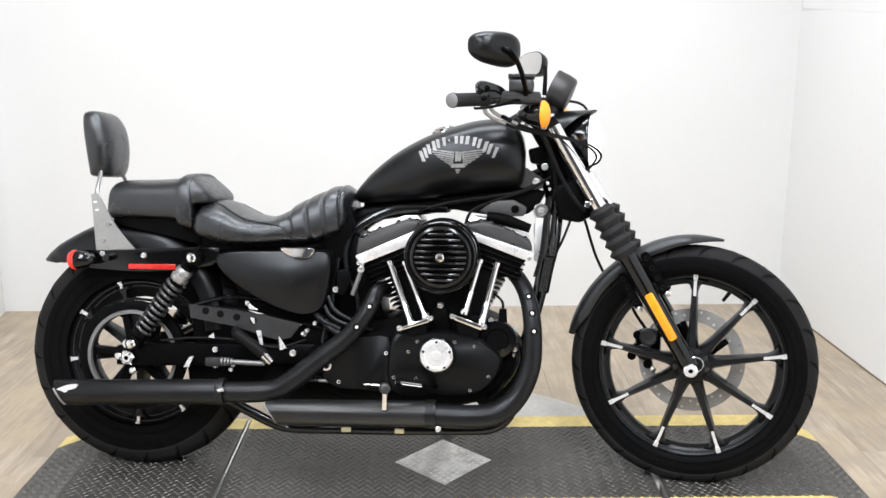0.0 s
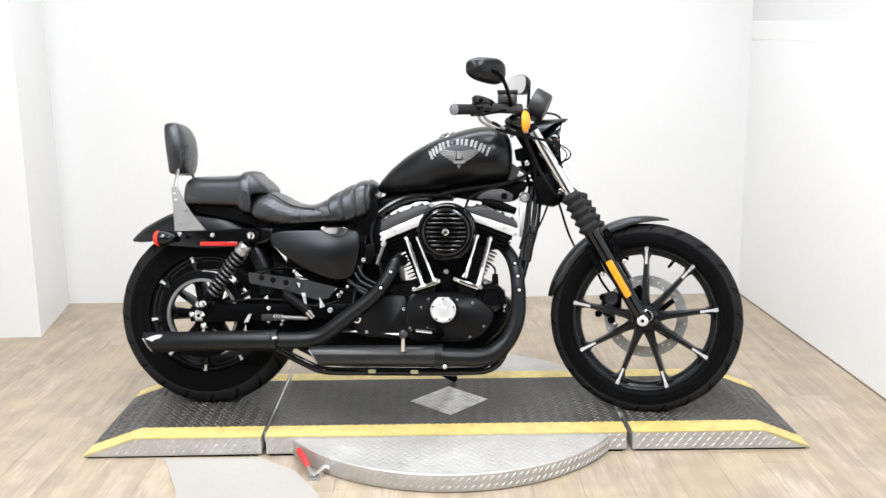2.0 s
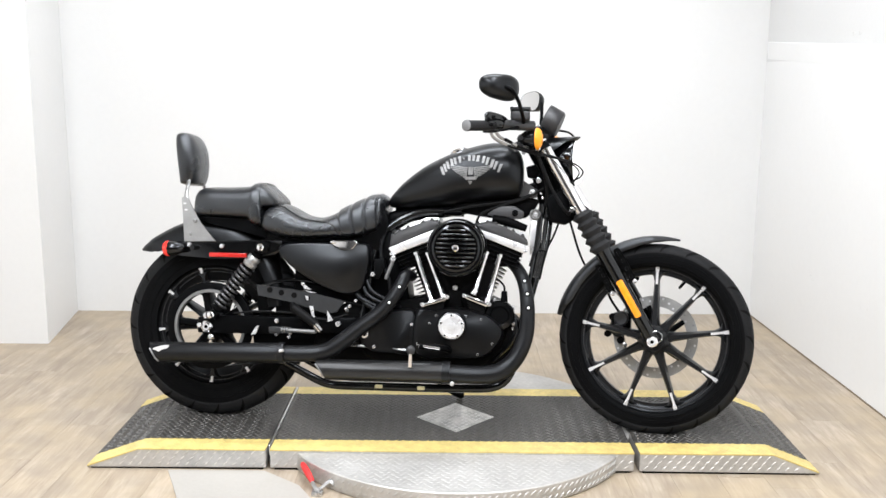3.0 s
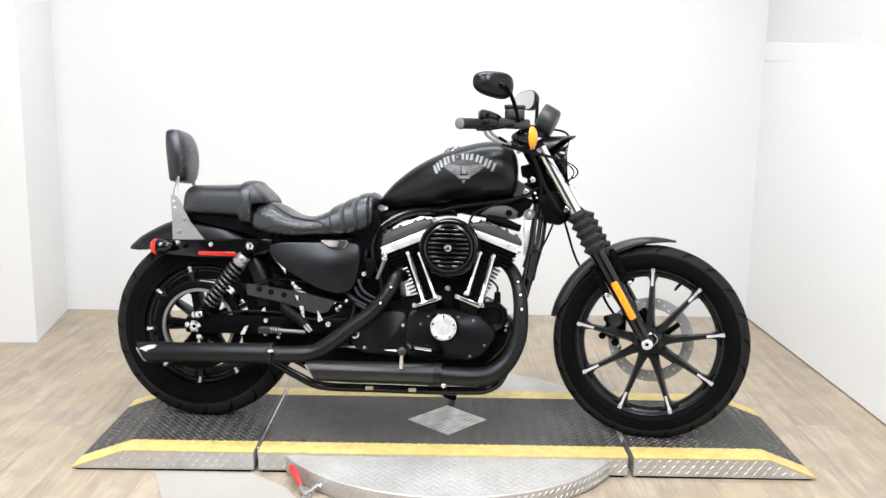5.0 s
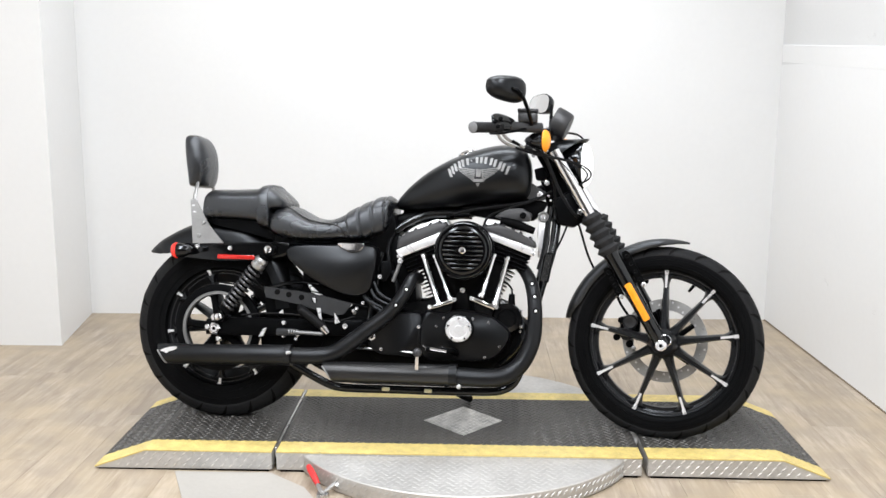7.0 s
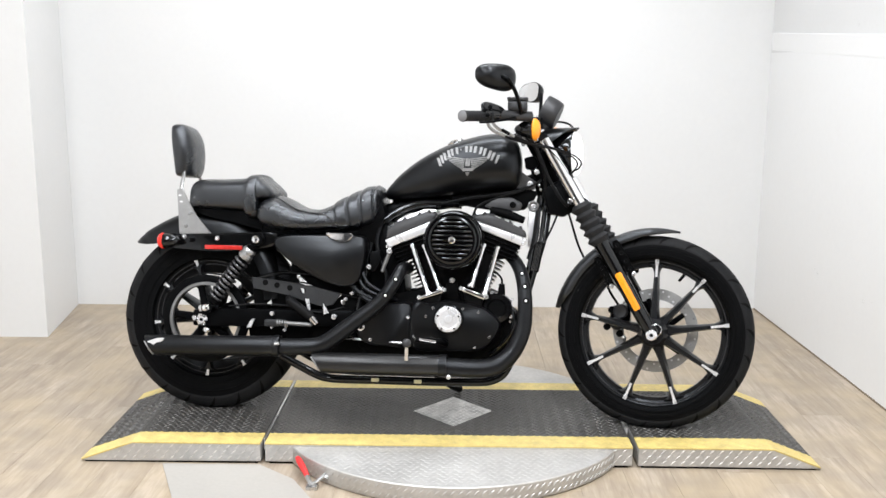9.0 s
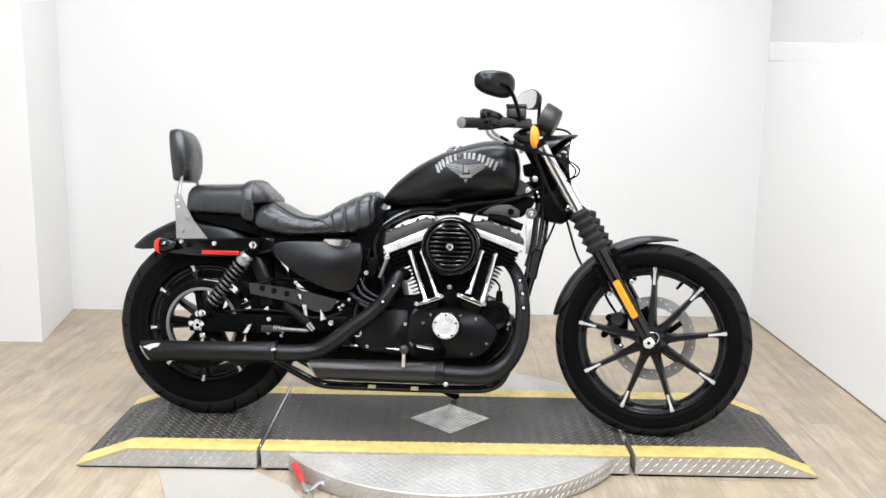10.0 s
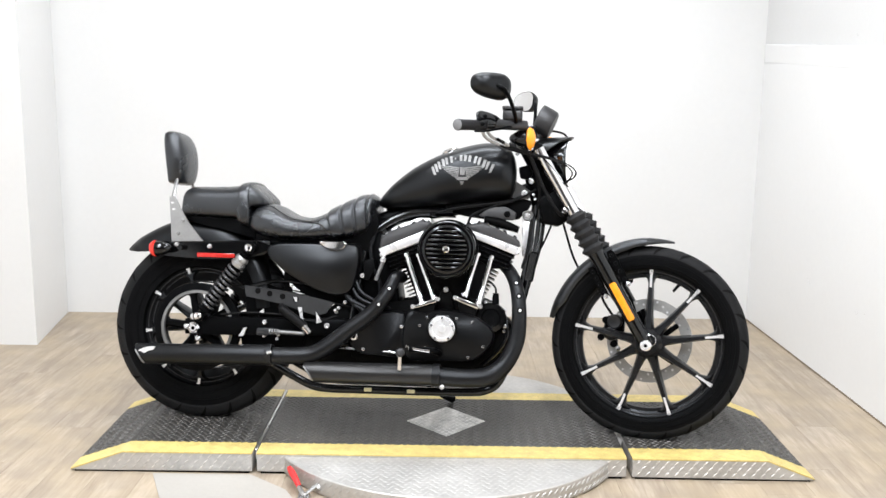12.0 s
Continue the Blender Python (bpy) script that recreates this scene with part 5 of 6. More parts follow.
sp = part("speedometer", lathe(bmesh.new(), [(0.018, -0.037), (0.044, -0.036), (0.049, -0.031), (0.052, -0.014), (0.054, 0.016), (0.053, 0.022), (0.047, 0.023)], axis((1.180, 0.0, 1.068), sp_dir), 36), POD, bike, "round black speedometer pod")
part("gauge_glass", lathe(bmesh.new(), [(0.048, 0.020), (0.047, 0.0225), (0.002, 0.0235)], axis((1.180, 0.0, 1.068), sp_dir), 36), GLOSS, sp)
part("gauge_stalk", tube(bmesh.new(), [(1.178, 0.0, 1.05), (1.162, 0.0, 1.022), (1.146, 0.0, 1.0)], [0.030, 0.026, 0.022], 12), POD, sp)

# -- cables --
def cable(pts, r=0.0045, material=None, name="cable"):
    return part(name, tube(bmesh.new(), pts, r, 8, 6), material or GUM, bike, "black control cable")


cable([(1.03, -0.24, 0.978), (1.042, -0.225, 0.973), (1.05, -0.215, 0.969), (1.07, -0.20, 0.960), (1.12, -0.17, 0.945), (1.20, -0.15, 0.930), (1.262, -0.12, 0.912), (1.290, -0.10, 0.890), (1.282, -0.10, 0.868), (1.258, -0.09, 0.855), (1.235, -0.07, 0.82)], [0.0055] * 5 + [0.003] * 6)
cable([(1.01, -0.238, 0.971), (1.03, -0.225, 0.964), (1.045, -0.215, 0.958), (1.07, -0.20, 0.951), (1.12, -0.175, 0.940), (1.20, -0.155, 0.926), (1.255, -0.125, 0.908), (1.278, -0.105, 0.885), (1.268, -0.10, 0.862), (1.25, -0.09, 0.84), (1.21, -0.06, 0.79)], [0.004] * 5 + [0.0028] * 6)
cable([(1.10, -0.16, 0.968), (1.13, -0.14, 0.94), (1.165, -0.10, 0.86), (1.17, -0.07, 0.78), (1.13, -0.05, 0.74)], 0.005)
cable([(1.10, 0.24, 1.02), (1.18, 0.22, 1.06), (1.255, 0.18, 1.05), (1.275, 0.12, 1.0), (1.25, 0.06, 0.94), (1.20, 0.05, 0.86)], 0.004)
for pts in ([(0.998, -0.262, 1.020), (0.999, -0.252, 1.000), (1.014, -0.236, 0.984), (1.038, -0.222, 0.974), (1.066, -0.206, 0.962)], [(0.982, -0.268, 1.004), (0.988, -0.256, 0.986), (1.008, -0.238, 0.972), (1.036, -0.222, 0.962)]):
    part("cable_sleeve", tube(bmesh.new(), pts, 0.0052, 10), BRUSHED, bike, "grey metal cable sleeve")
cable([(0.80, -0.07, 0.735), (0.90, -0.075, 0.760), (1.00, -0.075, 0.775), (1.08, -0.07, 0.790), (1.14, -0.05, 0.82)], 0.005)
cable([(0.93, -0.09, 0.70), (0.95, -0.085, 0.738), (1.02, -0.08, 0.768), (1.10, -0.07, 0.795), (1.16, -0.06, 0.83)], 0.004)

cable([(1.235, 0.03, 0.79), (1.262, 0.04, 0.71), (1.295, 0.05, 0.61), (1.33, 0.05, 0.54)], 0.004)
cable([(1.225, -0.03, 0.735), (1.196, -0.05, 0.66), (1.16, -0.07, 0.59)], 0.0035)
cable([(1.13, -0.10, 0.955), (1.155, -0.115, 0.90), (1.185, -0.12, 0.83), (1.225, -0.125, 0.765), (1.25, -0.10, 0.74)], 0.0055)

# -- frame --
chassis = part("frame", tube(bmesh.new(), [(1.150, 0, 0.895), (1.196, 0, 0.735)], 0.036, 20, smooth=False), SATIN, bike, "black tubular steel frame")
part("backbone", tube(bmesh.new(), [(1.16, 0, 0.84), (1.05, 0, 0.80), (0.85, 0, 0.755), (0.66, 0, 0.725), (0.52, 0, 0.66)], 0.026, 14), SATIN, chassis)
for s in (-1, 1):
    part("downtube", tube(bmesh.new(), [(1.185, 0.03 * s, 0.76), (1.172, 0.052 * s, 0.64), (1.135, 0.075 * s, 0.50), (1.095, 0.090 * s, 0.34), (1.070, 0.098 * s, 0.21), (1.02, 0.10 * s, 0.148), (0.90, 0.10 * s, 0.134), (0.60, 0.10 * s, 0.130), (0.47, 0.10 * s, 0.129), (0.412, 0.10 * s, 0.138), (0.34, 0.10 * s, 0.171), (0.26, 0.10 * s, 0.212)], 0.0145, 12), GLOSS, chassis, "gloss black frame downtube and lower rail")
    part("seat_rail", tube(bmesh.new(), [(0.88, 0.06 * s, 0.742), (0.767, 0.065 * s, 0.741), (0.704, 0.068 * s, 0.727), (0.641, 0.072 * s, 0.694), (0.596, 0.078 * s, 0.645), (0.575, 0.085 * s, 0.57), (0.56, 0.095 * s, 0.46), (0.54, 0.10 * s, 0.34)], 0.0135, 12), GLOSS, chassis)
    part("rear_rail", tube(bmesh.new(), [(0.60, 0.075 * s, 0.655), (0.45, 0.09 * s, 0.622), (0.25, 0.096 * s, 0.61), (0.05, 0.096 * s, 0.59)], 0.013, 12), SATIN, chassis)
part("ignition_lock", prism(bmesh.new(), [(1.098, 0.905), (1.135, 0.915), (1.15, 0.885), (1.135, 0.862), (1.105, 0.868)], -0.05, -0.02, 0.006), SATIN, chassis)
neck = part("neck_gusset", prism(bmesh.new(), [(1.058, 0.872), (1.089, 0.858), (1.143, 0.823), (1.138, 0.797), (1.10, 0.795), (1.056, 0.806)], -0.06, -0.048, 0.003), GREY, chassis)
for x, z, r in ((1.121, 0.816, 0.011), (1.143, 0.857, 0.010), (1.152, 0.812, 0.005), (1.158, 0.797, 0.005)):
    bolt(neck, x, z, -0.058, r)
part("coil_cover", prism(bmesh.new(), [(0.85, 0.772), (1.04, 0.795), (1.10, 0.805), (1.15, 0.79), (1.13, 0.752), (1.10, 0.728), (1.0, 0.724), (0.93, 0.733), (0.86, 0.745)], -0.048, 0.06, 0.006), WRINKLE, chassis)
horn = part("coil_bracket", prism(bmesh.new(), [(1.005, 0.765), (1.06, 0.768), (1.098, 0.748), (1.090, 0.722), (1.02, 0.722), (0.965, 0.735)], -0.085, -0.04, 0.008), GREY, chassis, "black ignition coil bracket")
bolt(horn, 1.065, 0.742, -0.085, 0.011, SATIN)
part("ignition_coil", tube(bmesh.new(), [(0.99, -0.085, 0.722), (1.04, -0.09, 0.712), (1.105, -0.085, 0.690)], [0.013, 0.016, 0.012], 14), WRINKLE, chassis, "black ignition coil")
part("head_steady", prism(bmesh.new(), [(1.118, 0.752), (1.136, 0.760), (1.152, 0.748), (1.153, 0.728), (1.146, 0.712), (1.157, 0.694), (1.151, 0.668), (1.141, 0.640), (1.130, 0.598), (1.118, 0.600), (1.122, 0.655), (1.114, 0.690), (1.124, 0.712), (1.114, 0.732)], -0.070, -0.052, 0.004), EDGE, chassis, "bare aluminium engine mount")
part("mount_ring", lathe(bmesh.new(), [(0.011, 0.0), (0.0185, 0.0), (0.0185, 0.006), (0.015, 0.009), (0.011, 0.006)], side_axis(1.135, 0.739, -0.070), 24, True), PULLEY, chassis, "dull metal mount ring")
bolt(chassis, 1.135, 0.739, -0.072, 0.010)
for pts, r, mat in (([(1.160, -0.060, 0.775), (1.152, -0.080, 0.70), (1.148, -0.09, 0.64), (1.132, -0.095, 0.57), (1.118, -0.10, 0.50), (1.112, -0.10, 0.46)], 0.0075, GLOSS), ([(1.175, -0.060, 0.765), (1.166, -0.085, 0.67), (1.158, -0.092, 0.60), (1.140, -0.10, 0.52), (1.125, -0.105, 0.45)], 0.0065, GLOSS), ([(1.152, -0.055, 0.77), (1.144, -0.085, 0.69), (1.136, -0.095, 0.62), (1.120, -0.10, 0.56)], 0.005, GUM)):
    part("conduit", tube(bmesh.new(), pts, r, 8), mat, chassis)
part("regulator", prism(bmesh.new(), [(1.150, 0.62), (1.176, 0.615), (1.158, 0.515), (1.134, 0.52)], -0.10, -0.06, 0.004), WRINKLE, chassis)
for k in range(5):
    part("regulator_fin", prism(bmesh.new(), [(1.147 + 0.0045 * k, 0.612), (1.150 + 0.0045 * k, 0.612), (1.134 + 0.0045 * k, 0.522), (1.131 + 0.0045 * k, 0.522)], -0.106, -0.10), FIN, chassis)

# -- engine --
engine = part("engine", prism(bmesh.new(), [(0.53, 0.31), (0.575, 0.41), (0.70, 0.425), (0.76, 0.455), (0.86, 0.465), (0.97, 0.455), (1.03, 0.43), (1.055, 0.36), (1.03, 0.27), (0.97, 0.215), (0.85, 0.19), (0.62, 0.20), (0.55, 0.24)], -0.112, 0.12, 0.012, 3), WRINKLE, bike, "black air-cooled V-twin engine with chrome pushrod tubes")
CRANK = Vector((0.862, 0, 0.335))


def cylinder(tilt, name):
    d = Vector((math.sin(radians(tilt)), 0, math.cos(radians(tilt))))
    m = axis(CRANK, d)
    cyl = part(name, tube(bmesh.new(), [CRANK + d * 0.09, CRANK + d * 0.265], 0.056, 24, smooth=False), WRINKLE, engine, "finned black cylinder")
    e = Vector((d.z, 0, -d.x))
    for k in range(11):
        h = 0.118 + 0.0138 * k
        grow = 0.072 + 0.014 * k / 10
        pts = []
        for j in range(28):
            a = 2 * math.pi * j / 28
            co, si = math.cos(a), math.sin(a)
            pts.append((math.copysign(abs(co) ** 0.7, co) * grow, math.copysign(abs(si) ** 0.7, si) * 0.088))
        bm = bmesh.new()
        rings(bm, [[CRANK + d * (h + z) + e * (u * q) + Vector((0, v * q, 0)) for u, v in pts] for z, q in ((-0.0028, 0.96), (-0.0012, 1.0), (0.0012, 1.0), (0.0028, 0.96))])
        fin = part("fin", bm, WRINKLE, cyl)
        # bright tips stand in for wall light, facing away from the other cylinder
        bm = bmesh.new()
        way = math.copysign(1, tilt)
        rim = sorted((p for p in pts if p[0] * way > 0.62 * grow and p[1] < 0.05), key=lambda p: p[1])
        rings(bm, [[CRANK + d * (h + z) + e * (u * q) + Vector((0, v * q, 0)) for z, q in ((-0.0022, 0.985), (-0.0022, 1.012), (0.0022, 1.012), (0.0022, 0.985))] for u, v in rim])
        part("bright_fin_tip", bm, EDGE, fin)
    return cyl


cylinder(-22.5, "rear_cylinder")
cylinder(22.5, "front_cylinder")


def head_and_rocker(band, top, low, s):
    hd = part("cylinder_head", prism(bmesh.new(), low, -0.108, 0.108, 0.006), WRINKLE, engine, "black cylinder head")
    (ax0, az0), (ax1, az1) = low[0], low[1]
    for k in range(4):
        q = 0.012 + 0.0135 * k
        n = Vector((az0 - az1, 0, ax1 - ax0)).normalized()
        if n.z > 0:
            n = -n
        p0, p1 = Vector((ax0, 0, az0)) + n * q, Vector((ax1, 0, az1)) + n * q
        part("head_fin", prism(bmesh.new(), [(p0.x, p0.z), (p1.x, p1.z), (p1.x + n.x * 0.005, p1.z + n.z * 0.005), (p0.x + n.x * 0.005, p0.z + n.z * 0.005)], -0.118, 0.118, 0.0015, 1), GLOSS, hd)
    rb = part("rocker_box", prism(bmesh.new(), band, -0.128, 0.128, 0.004), EDGE, engine, "bare machined rocker box band")
    part("rocker_cover", prism(bmesh.new(), top, -0.122, 0.122, 0.009, 3), GREY, rb, "dark grey rocker cover")
    ridge = [Vector((x, 0, z)) for x, z in top[1:5]]
    for p, q in zip(ridge, ridge[1:]):
        for f in (0.2, 0.75):
            c = p.lerp(q, f)
            part("cover_boss", lathe(bmesh.new(), [(0.002, -0.012), (0.008, -0.012), (0.008, 0.003), (0.005, 0.006), (0.002, 0.006)], axis((c.x, -0.112, c.z - 0.002), (0, -0.25, 1)), 10), GREY, rb)
            part("cover_screw", lathe(bmesh.new(), [(0.001, 0.005), (0.0042, 0.005), (0.0042, 0.0085), (0.002, 0.0095)], axis((c.x, -0.112, c.z - 0.002), (0, -0.25, 1)), 8), SATIN, rb)
    return rb


rb = head_and_rocker([(0.634, 0.612), (0.651, 0.588), (0.806, 0.652), (0.797, 0.682)], [(0.636, 0.614), (0.640, 0.652), (0.682, 0.677), (0.774, 0.712), (0.812, 0.705), (0.799, 0.683)], [(0.655, 0.590), (0.800, 0.648), (0.800, 0.590), (0.70, 0.545), (0.675, 0.55)], -1)
for x, z in ((0.645, 0.592), (0.655, 0.588)):
    bolt(rb, x, z, -0.128, 0.006)
rb = head_and_rocker([(0.940, 0.685), (0.948, 0.661), (1.102, 0.603), (1.117, 0.627)], [(0.942, 0.686), (0.929, 0.700), (0.987, 0.711), (1.047, 0.686), (1.108, 0.656), (1.114, 0.630)], [(1.098, 0.606), (0.950, 0.658), (0.945, 0.60), (1.02, 0.555), (1.06, 0.56)], 1)
bolt(rb, 1.104, 0.612, -0.128, 0.006)
# bright pieces added for the white wall that shows above the rocker covers
part("bright_gap_piece", prism(bmesh.new(), [(0.642, 0.658), (0.676, 0.684), (0.764, 0.722), (0.800, 0.722), (0.812, 0.708), (0.774, 0.715), (0.682, 0.680)], -0.085, 0.09, 0.003), EDGE, engine, "bright piece added for the wall showing above the rocker cover")
part("bright_gap_piece", prism(bmesh.new(), [(0.922, 0.703), (0.95, 0.722), (1.00, 0.715), (1.05, 0.695), (1.10, 0.672), (1.115, 0.645), (1.108, 0.66), (1.047, 0.689), (0.987, 0.714)], -0.085, 0.09, 0.003), EDGE, engine, "bright piece added for the wall showing above the rocker cover")

# dark cover between the cylinders; plates added to darken fins behind the pushrods
for quad, y in (([(0.795, 0.45), (0.822, 0.575), (0.925, 0.575), (0.952, 0.45), (0.90, 0.44), (0.85, 0.44)], -0.112), ([(0.722, 0.60), (0.782, 0.602), (0.842, 0.455), (0.785, 0.432)], -0.104), ([(0.966, 0.61), (1.027, 0.600), (0.988, 0.436), (0.926, 0.462)], -0.104)):
    part("dark_fill_plate", prism(bmesh.new(), quad, y, y + 0.02, 0.003), WRINKLE, engine)
# pushrod tubes and lifter blocks
for (tx, tz), (bx, bz) in (((0.731, 0.600), (0.793, 0.430)), ((0.771, 0.600), (0.834, 0.446)), ((0.974, 0.608), (0.932, 0.462)), ((1.019, 0.600), (0.979, 0.434))):
    t, b = Vector((tx, -0.135, tz)), Vector((bx, -0.155, bz))
    rod = part("pushrod_tube", tube(bmesh.new(), [t, b], 0.0086, 18, smooth=False), CHROME, engine, "chrome pushrod tube")
    part("tube_collar", lathe(bmesh.new(), [(0.0112, 0.0), (0.0116, 0.002), (0.0116, 0.014), (0.0100, 0.017), (0.0100, 0.06), (0.0088, 0.064)], axis(b, t - b), 18), CHROME, rod)
    part("tube_collar", lathe(bmesh.new(), [(0.0105, 0.0), (0.0105, 0.010), (0.0088, 0.012)], axis(t, b - t), 18), CHROME, rod)
for quad, bolts in (([(0.762, 0.416), (0.768, 0.428), (0.838, 0.455), (0.842, 0.442)], ((0.762, 0.424), (0.845, 0.452))), ([(0.906, 0.450), (0.910, 0.463), (0.984, 0.436), (0.980, 0.422)], ((0.903, 0.458), (0.988, 0.432)))):
    lb = part("lifter_cover", prism(bmesh.new(), quad, -0.178, -0.13, 0.003), CHROME, engine, "chrome lifter cover")
    (xa, za), (xb, zb) = quad[0], quad[3]
    part("lifter_block", prism(bmesh.new(), [(xa + 0.004, za), (xb - 0.004, zb), (xb - 0.012, zb - 0.055), (xa + 0.012, za - 0.04)], -0.166, -0.10, 0.005), WRINKLE, lb, "black lifter block")
    for x, z in bolts:
        bolt(lb, x, z, -0.172, 0.0075)

# cam cover, timer cover, sprocket cover
cam_cover = part("cam_cover", pad(bmesh.new(), [(0.740, 0.400), (0.80, 0.404), (0.85, 0.415), (0.90, 0.413), (0.95, 0.405), (0.99, 0.388), (1.035, 0.345), (1.015, 0.290), (0.965, 0.252), (0.86, 0.246), (0.740, 0.255)], -0.105, -0.176, 0.05, 5, 4), COVER, engine, "satin black cam cover", smooth=50)
spr = part("sprocket_cover", pad(bmesh.new(), [(0.548, 0.312), (0.568, 0.36), (0.602, 0.396), (0.65, 0.399), (0.735, 0.400), (0.735, 0.33), (0.735, 0.255), (0.66, 0.256), (0.60, 0.258), (0.562, 0.278)], -0.105, -0.172, 0.05, 5, 3), COVER, engine, "satin black sprocket cover", smooth=50)
timer = part("timer_cover", lathe(bmesh.new(), [(0.050, -0.03), (0.051, 0.0), (0.047, 0.010), (0.044, 0.011)], side_axis(0.863, 0.355, -0.176), 48), GLOSS, engine, "round timer cover")
part("timer_plate", lathe(bmesh.new(), [(0.0435, 0.006), (0.0435, 0.013), (0.041, 0.0155), (0.032, 0.0165), (0.030, 0.015), (0.013, 0.0155), (0.012, 0.0185), (0.0015, 0.019)], side_axis(0.863, 0.355, -0.176), 48), EDGE, timer, "machined bright timer plate")
for k in range(5):
    a = radians(90 + 72 * k)
    part("plate_screw", lathe(bmesh.new(), [(0.0035, 0.014), (0.0035, 0.0185)], side_axis(0.863 + 0.037 * math.cos(a), 0.355 + 0.037 * math.sin(a), -0.176), 10), CHROME, timer)
for x, z in ((0.727, 0.356), (0.787, 0.362), (0.811, 0.390), (0.910, 0.390), (0.962, 0.380), (0.808, 0.290), (0.748, 0.292), (0.952, 0.262), (1.00, 0.30)):
    bolt(cam_cover, x, z, -0.171, 0.0062)
bolt(spr, 0.566, 0.318, -0.168, 0.0145)
bolt(spr, 0.60, 0.276, -0.168, 0.006)
bolt(engine, 0.868, 0.482, -0.13, 0.009)
part("case_rib", prism(bmesh.new(), [(0.835, 0.41), (0.85, 0.475), (0.885, 0.475), (0.90, 0.41)], -0.125, -0.10, 0.004), WRINKLE, engine)
oilf = part("oil_filter", lathe(bmesh.new(), [(0.03, -0.05), (0.047, -0.048), (0.051, -0.03), (0.051, 0.0), (0.047, 0.006), (0.032, 0.008), (0.028, 0.004), (0.002, 0.004)], side_axis(1.022, 0.393, -0.142), 40), GLOSS, engine, "round black cover at the front of the engine")
for a in (110, 30, -30, 200):
    bolt(oilf, 1.022 + 0.054 * math.cos(radians(a)), 0.393 + 0.054 * math.sin(radians(a)), -0.125, 0.0068)
part("sensor", tube(bmesh.new(), [(1.035, -0.12, 0.43), (1.036, -0.12, 0.475)], [0.014, 0.010], 12, smooth=False), SATIN, engine)
part("sensor_wire", tube(bmesh.new(), [(1.036, -0.12, 0.475), (1.034, -0.115, 0.492), (1.018, -0.105, 0.508), (0.995, -0.095, 0.515)], 0.0035, 8), GUM, engine)

part("front_case", prism(bmesh.new(), [(1.00, 0.395), (1.062, 0.392), (1.088, 0.372), (1.092, 0.315), (1.08, 0.262), (1.045, 0.222), (0.985, 0.196), (0.94, 0.24), (0.96, 0.33)], -0.104, 0.09, 0.010, 3), WRINKLE, engine, "black lower front of the crankcase")
part("front_hose", tube(bmesh.new(), [(1.074, -0.112, 0.385), (1.078, -0.122, 0.345), (1.062, -0.128, 0.300), (1.030, -0.130, 0.262), (1.00, -0.125, 0.236)], 0.0075, 10), GLOSS, engine, "black oil hose")
for x, z in ((1.068, 0.348), (1.056, 0.282)):
    bolt(engine, x, z, -0.104, 0.007)

# air cleaner
AC = (0.874, 0.618)
air = part("air_cleaner", lathe(bmesh.new(), [(0.072, 0.0), (0.086, 0.004), (0.092, 0.02), (0.096, 0.045), (0.096, 0.080), (0.094, 0.089), (0.088, 0.0945), (0.083, 0.094), (0.081, 0.090), (0.074, 0.093), (0.069, 0.093), (0.067, 0.086), (0.002, 0.084)], side_axis(AC[0], AC[1], -0.135), 64), GLOSS, bike, "round black air cleaner with louvred face")
for k in range(9):
    z = -0.0592 + 0.0148 * k
    half = math.sqrt(max(0.0, 0.068 ** 2 - z * z)) - 0.001
    bm = bmesh.new()
    y = -0.135 - 0.083
    loops = []
    for q in np.linspace(-1, 1, 17):
        x = AC[0] + half * q
        bulge = 0.002 + 0.021 * math.sqrt(max(0.0, 1 - (half * q / 0.074) ** 2 - (z / 0.076) ** 2))
        zz = AC[1] + z
        loops.append([(x, y - bulge * math.sin(g) ** 0.6, zz - 0.0056 * math.cos(g)) for g in (math.pi * k2 / 9 for k2 in range(10))])
    rings(bm, loops)
    part("louvre", bm, LOUVRE, air)
part("centre_bolt", lathe(bmesh.new(), [(0.011, 0.0), (0.011, 0.018), (0.008, 0.021), (0.002, 0.022)], side_axis(AC[0], AC[1], -0.232), 18), CHROME, air, "chrome centre bolt")
part("backing_plate", lathe(bmesh.new(), [(0.10, 0.0), (0.10, 0.008), (0.09, 0.010)], side_axis(AC[0], AC[1], -0.13), 48), SATIN, air)
part("intake", tube(bmesh.new(), [(AC[0], -0.14, 0.60), (AC[0], -0.02, 0.59)], 0.05, 20, smooth=False), WRINKLE, air)

# -- exhaust --
FRONT_PIPE = [(1.046, -0.045, 0.580), (1.076, -0.082, 0.553), (1.098, -0.124, 0.516), (1.111, -0.153, 0.466), (1.116, -0.165, 0.400), (1.110, -0.170, 0.325), (1.080, -0.178, 0.255), (1.032, -0.186, 0.210), (0.97, -0.190, 0.196), (0.88, -0.195, 0.197), (0.82, -0.198, 0.200)]
FRONT_PIPE_R = [0.020, 0.0215, 0.0225, 0.0235, 0.025, 0.027, 0.0285, 0.0305, 0.031, 0.031, 0.031]
REAR_PIPE = [(0.712, -0.07, 0.515), (0.698, -0.13, 0.518), (0.686, -0.168, 0.488), (0.664, -0.180, 0.448), (0.625, -0.184, 0.398), (0.555, -0.188, 0.342), (0.490, -0.192, 0.290), (0.440, -0.195, 0.258), (0.38, -0.197, 0.248), (0.27, -0.198, 0.245)]
REAR_PIPE_R = [0.019, 0.0205, 0.0215, 0.0225, 0.024, 0.026, 0.0275, 0.0275, 0.028, 0.028]


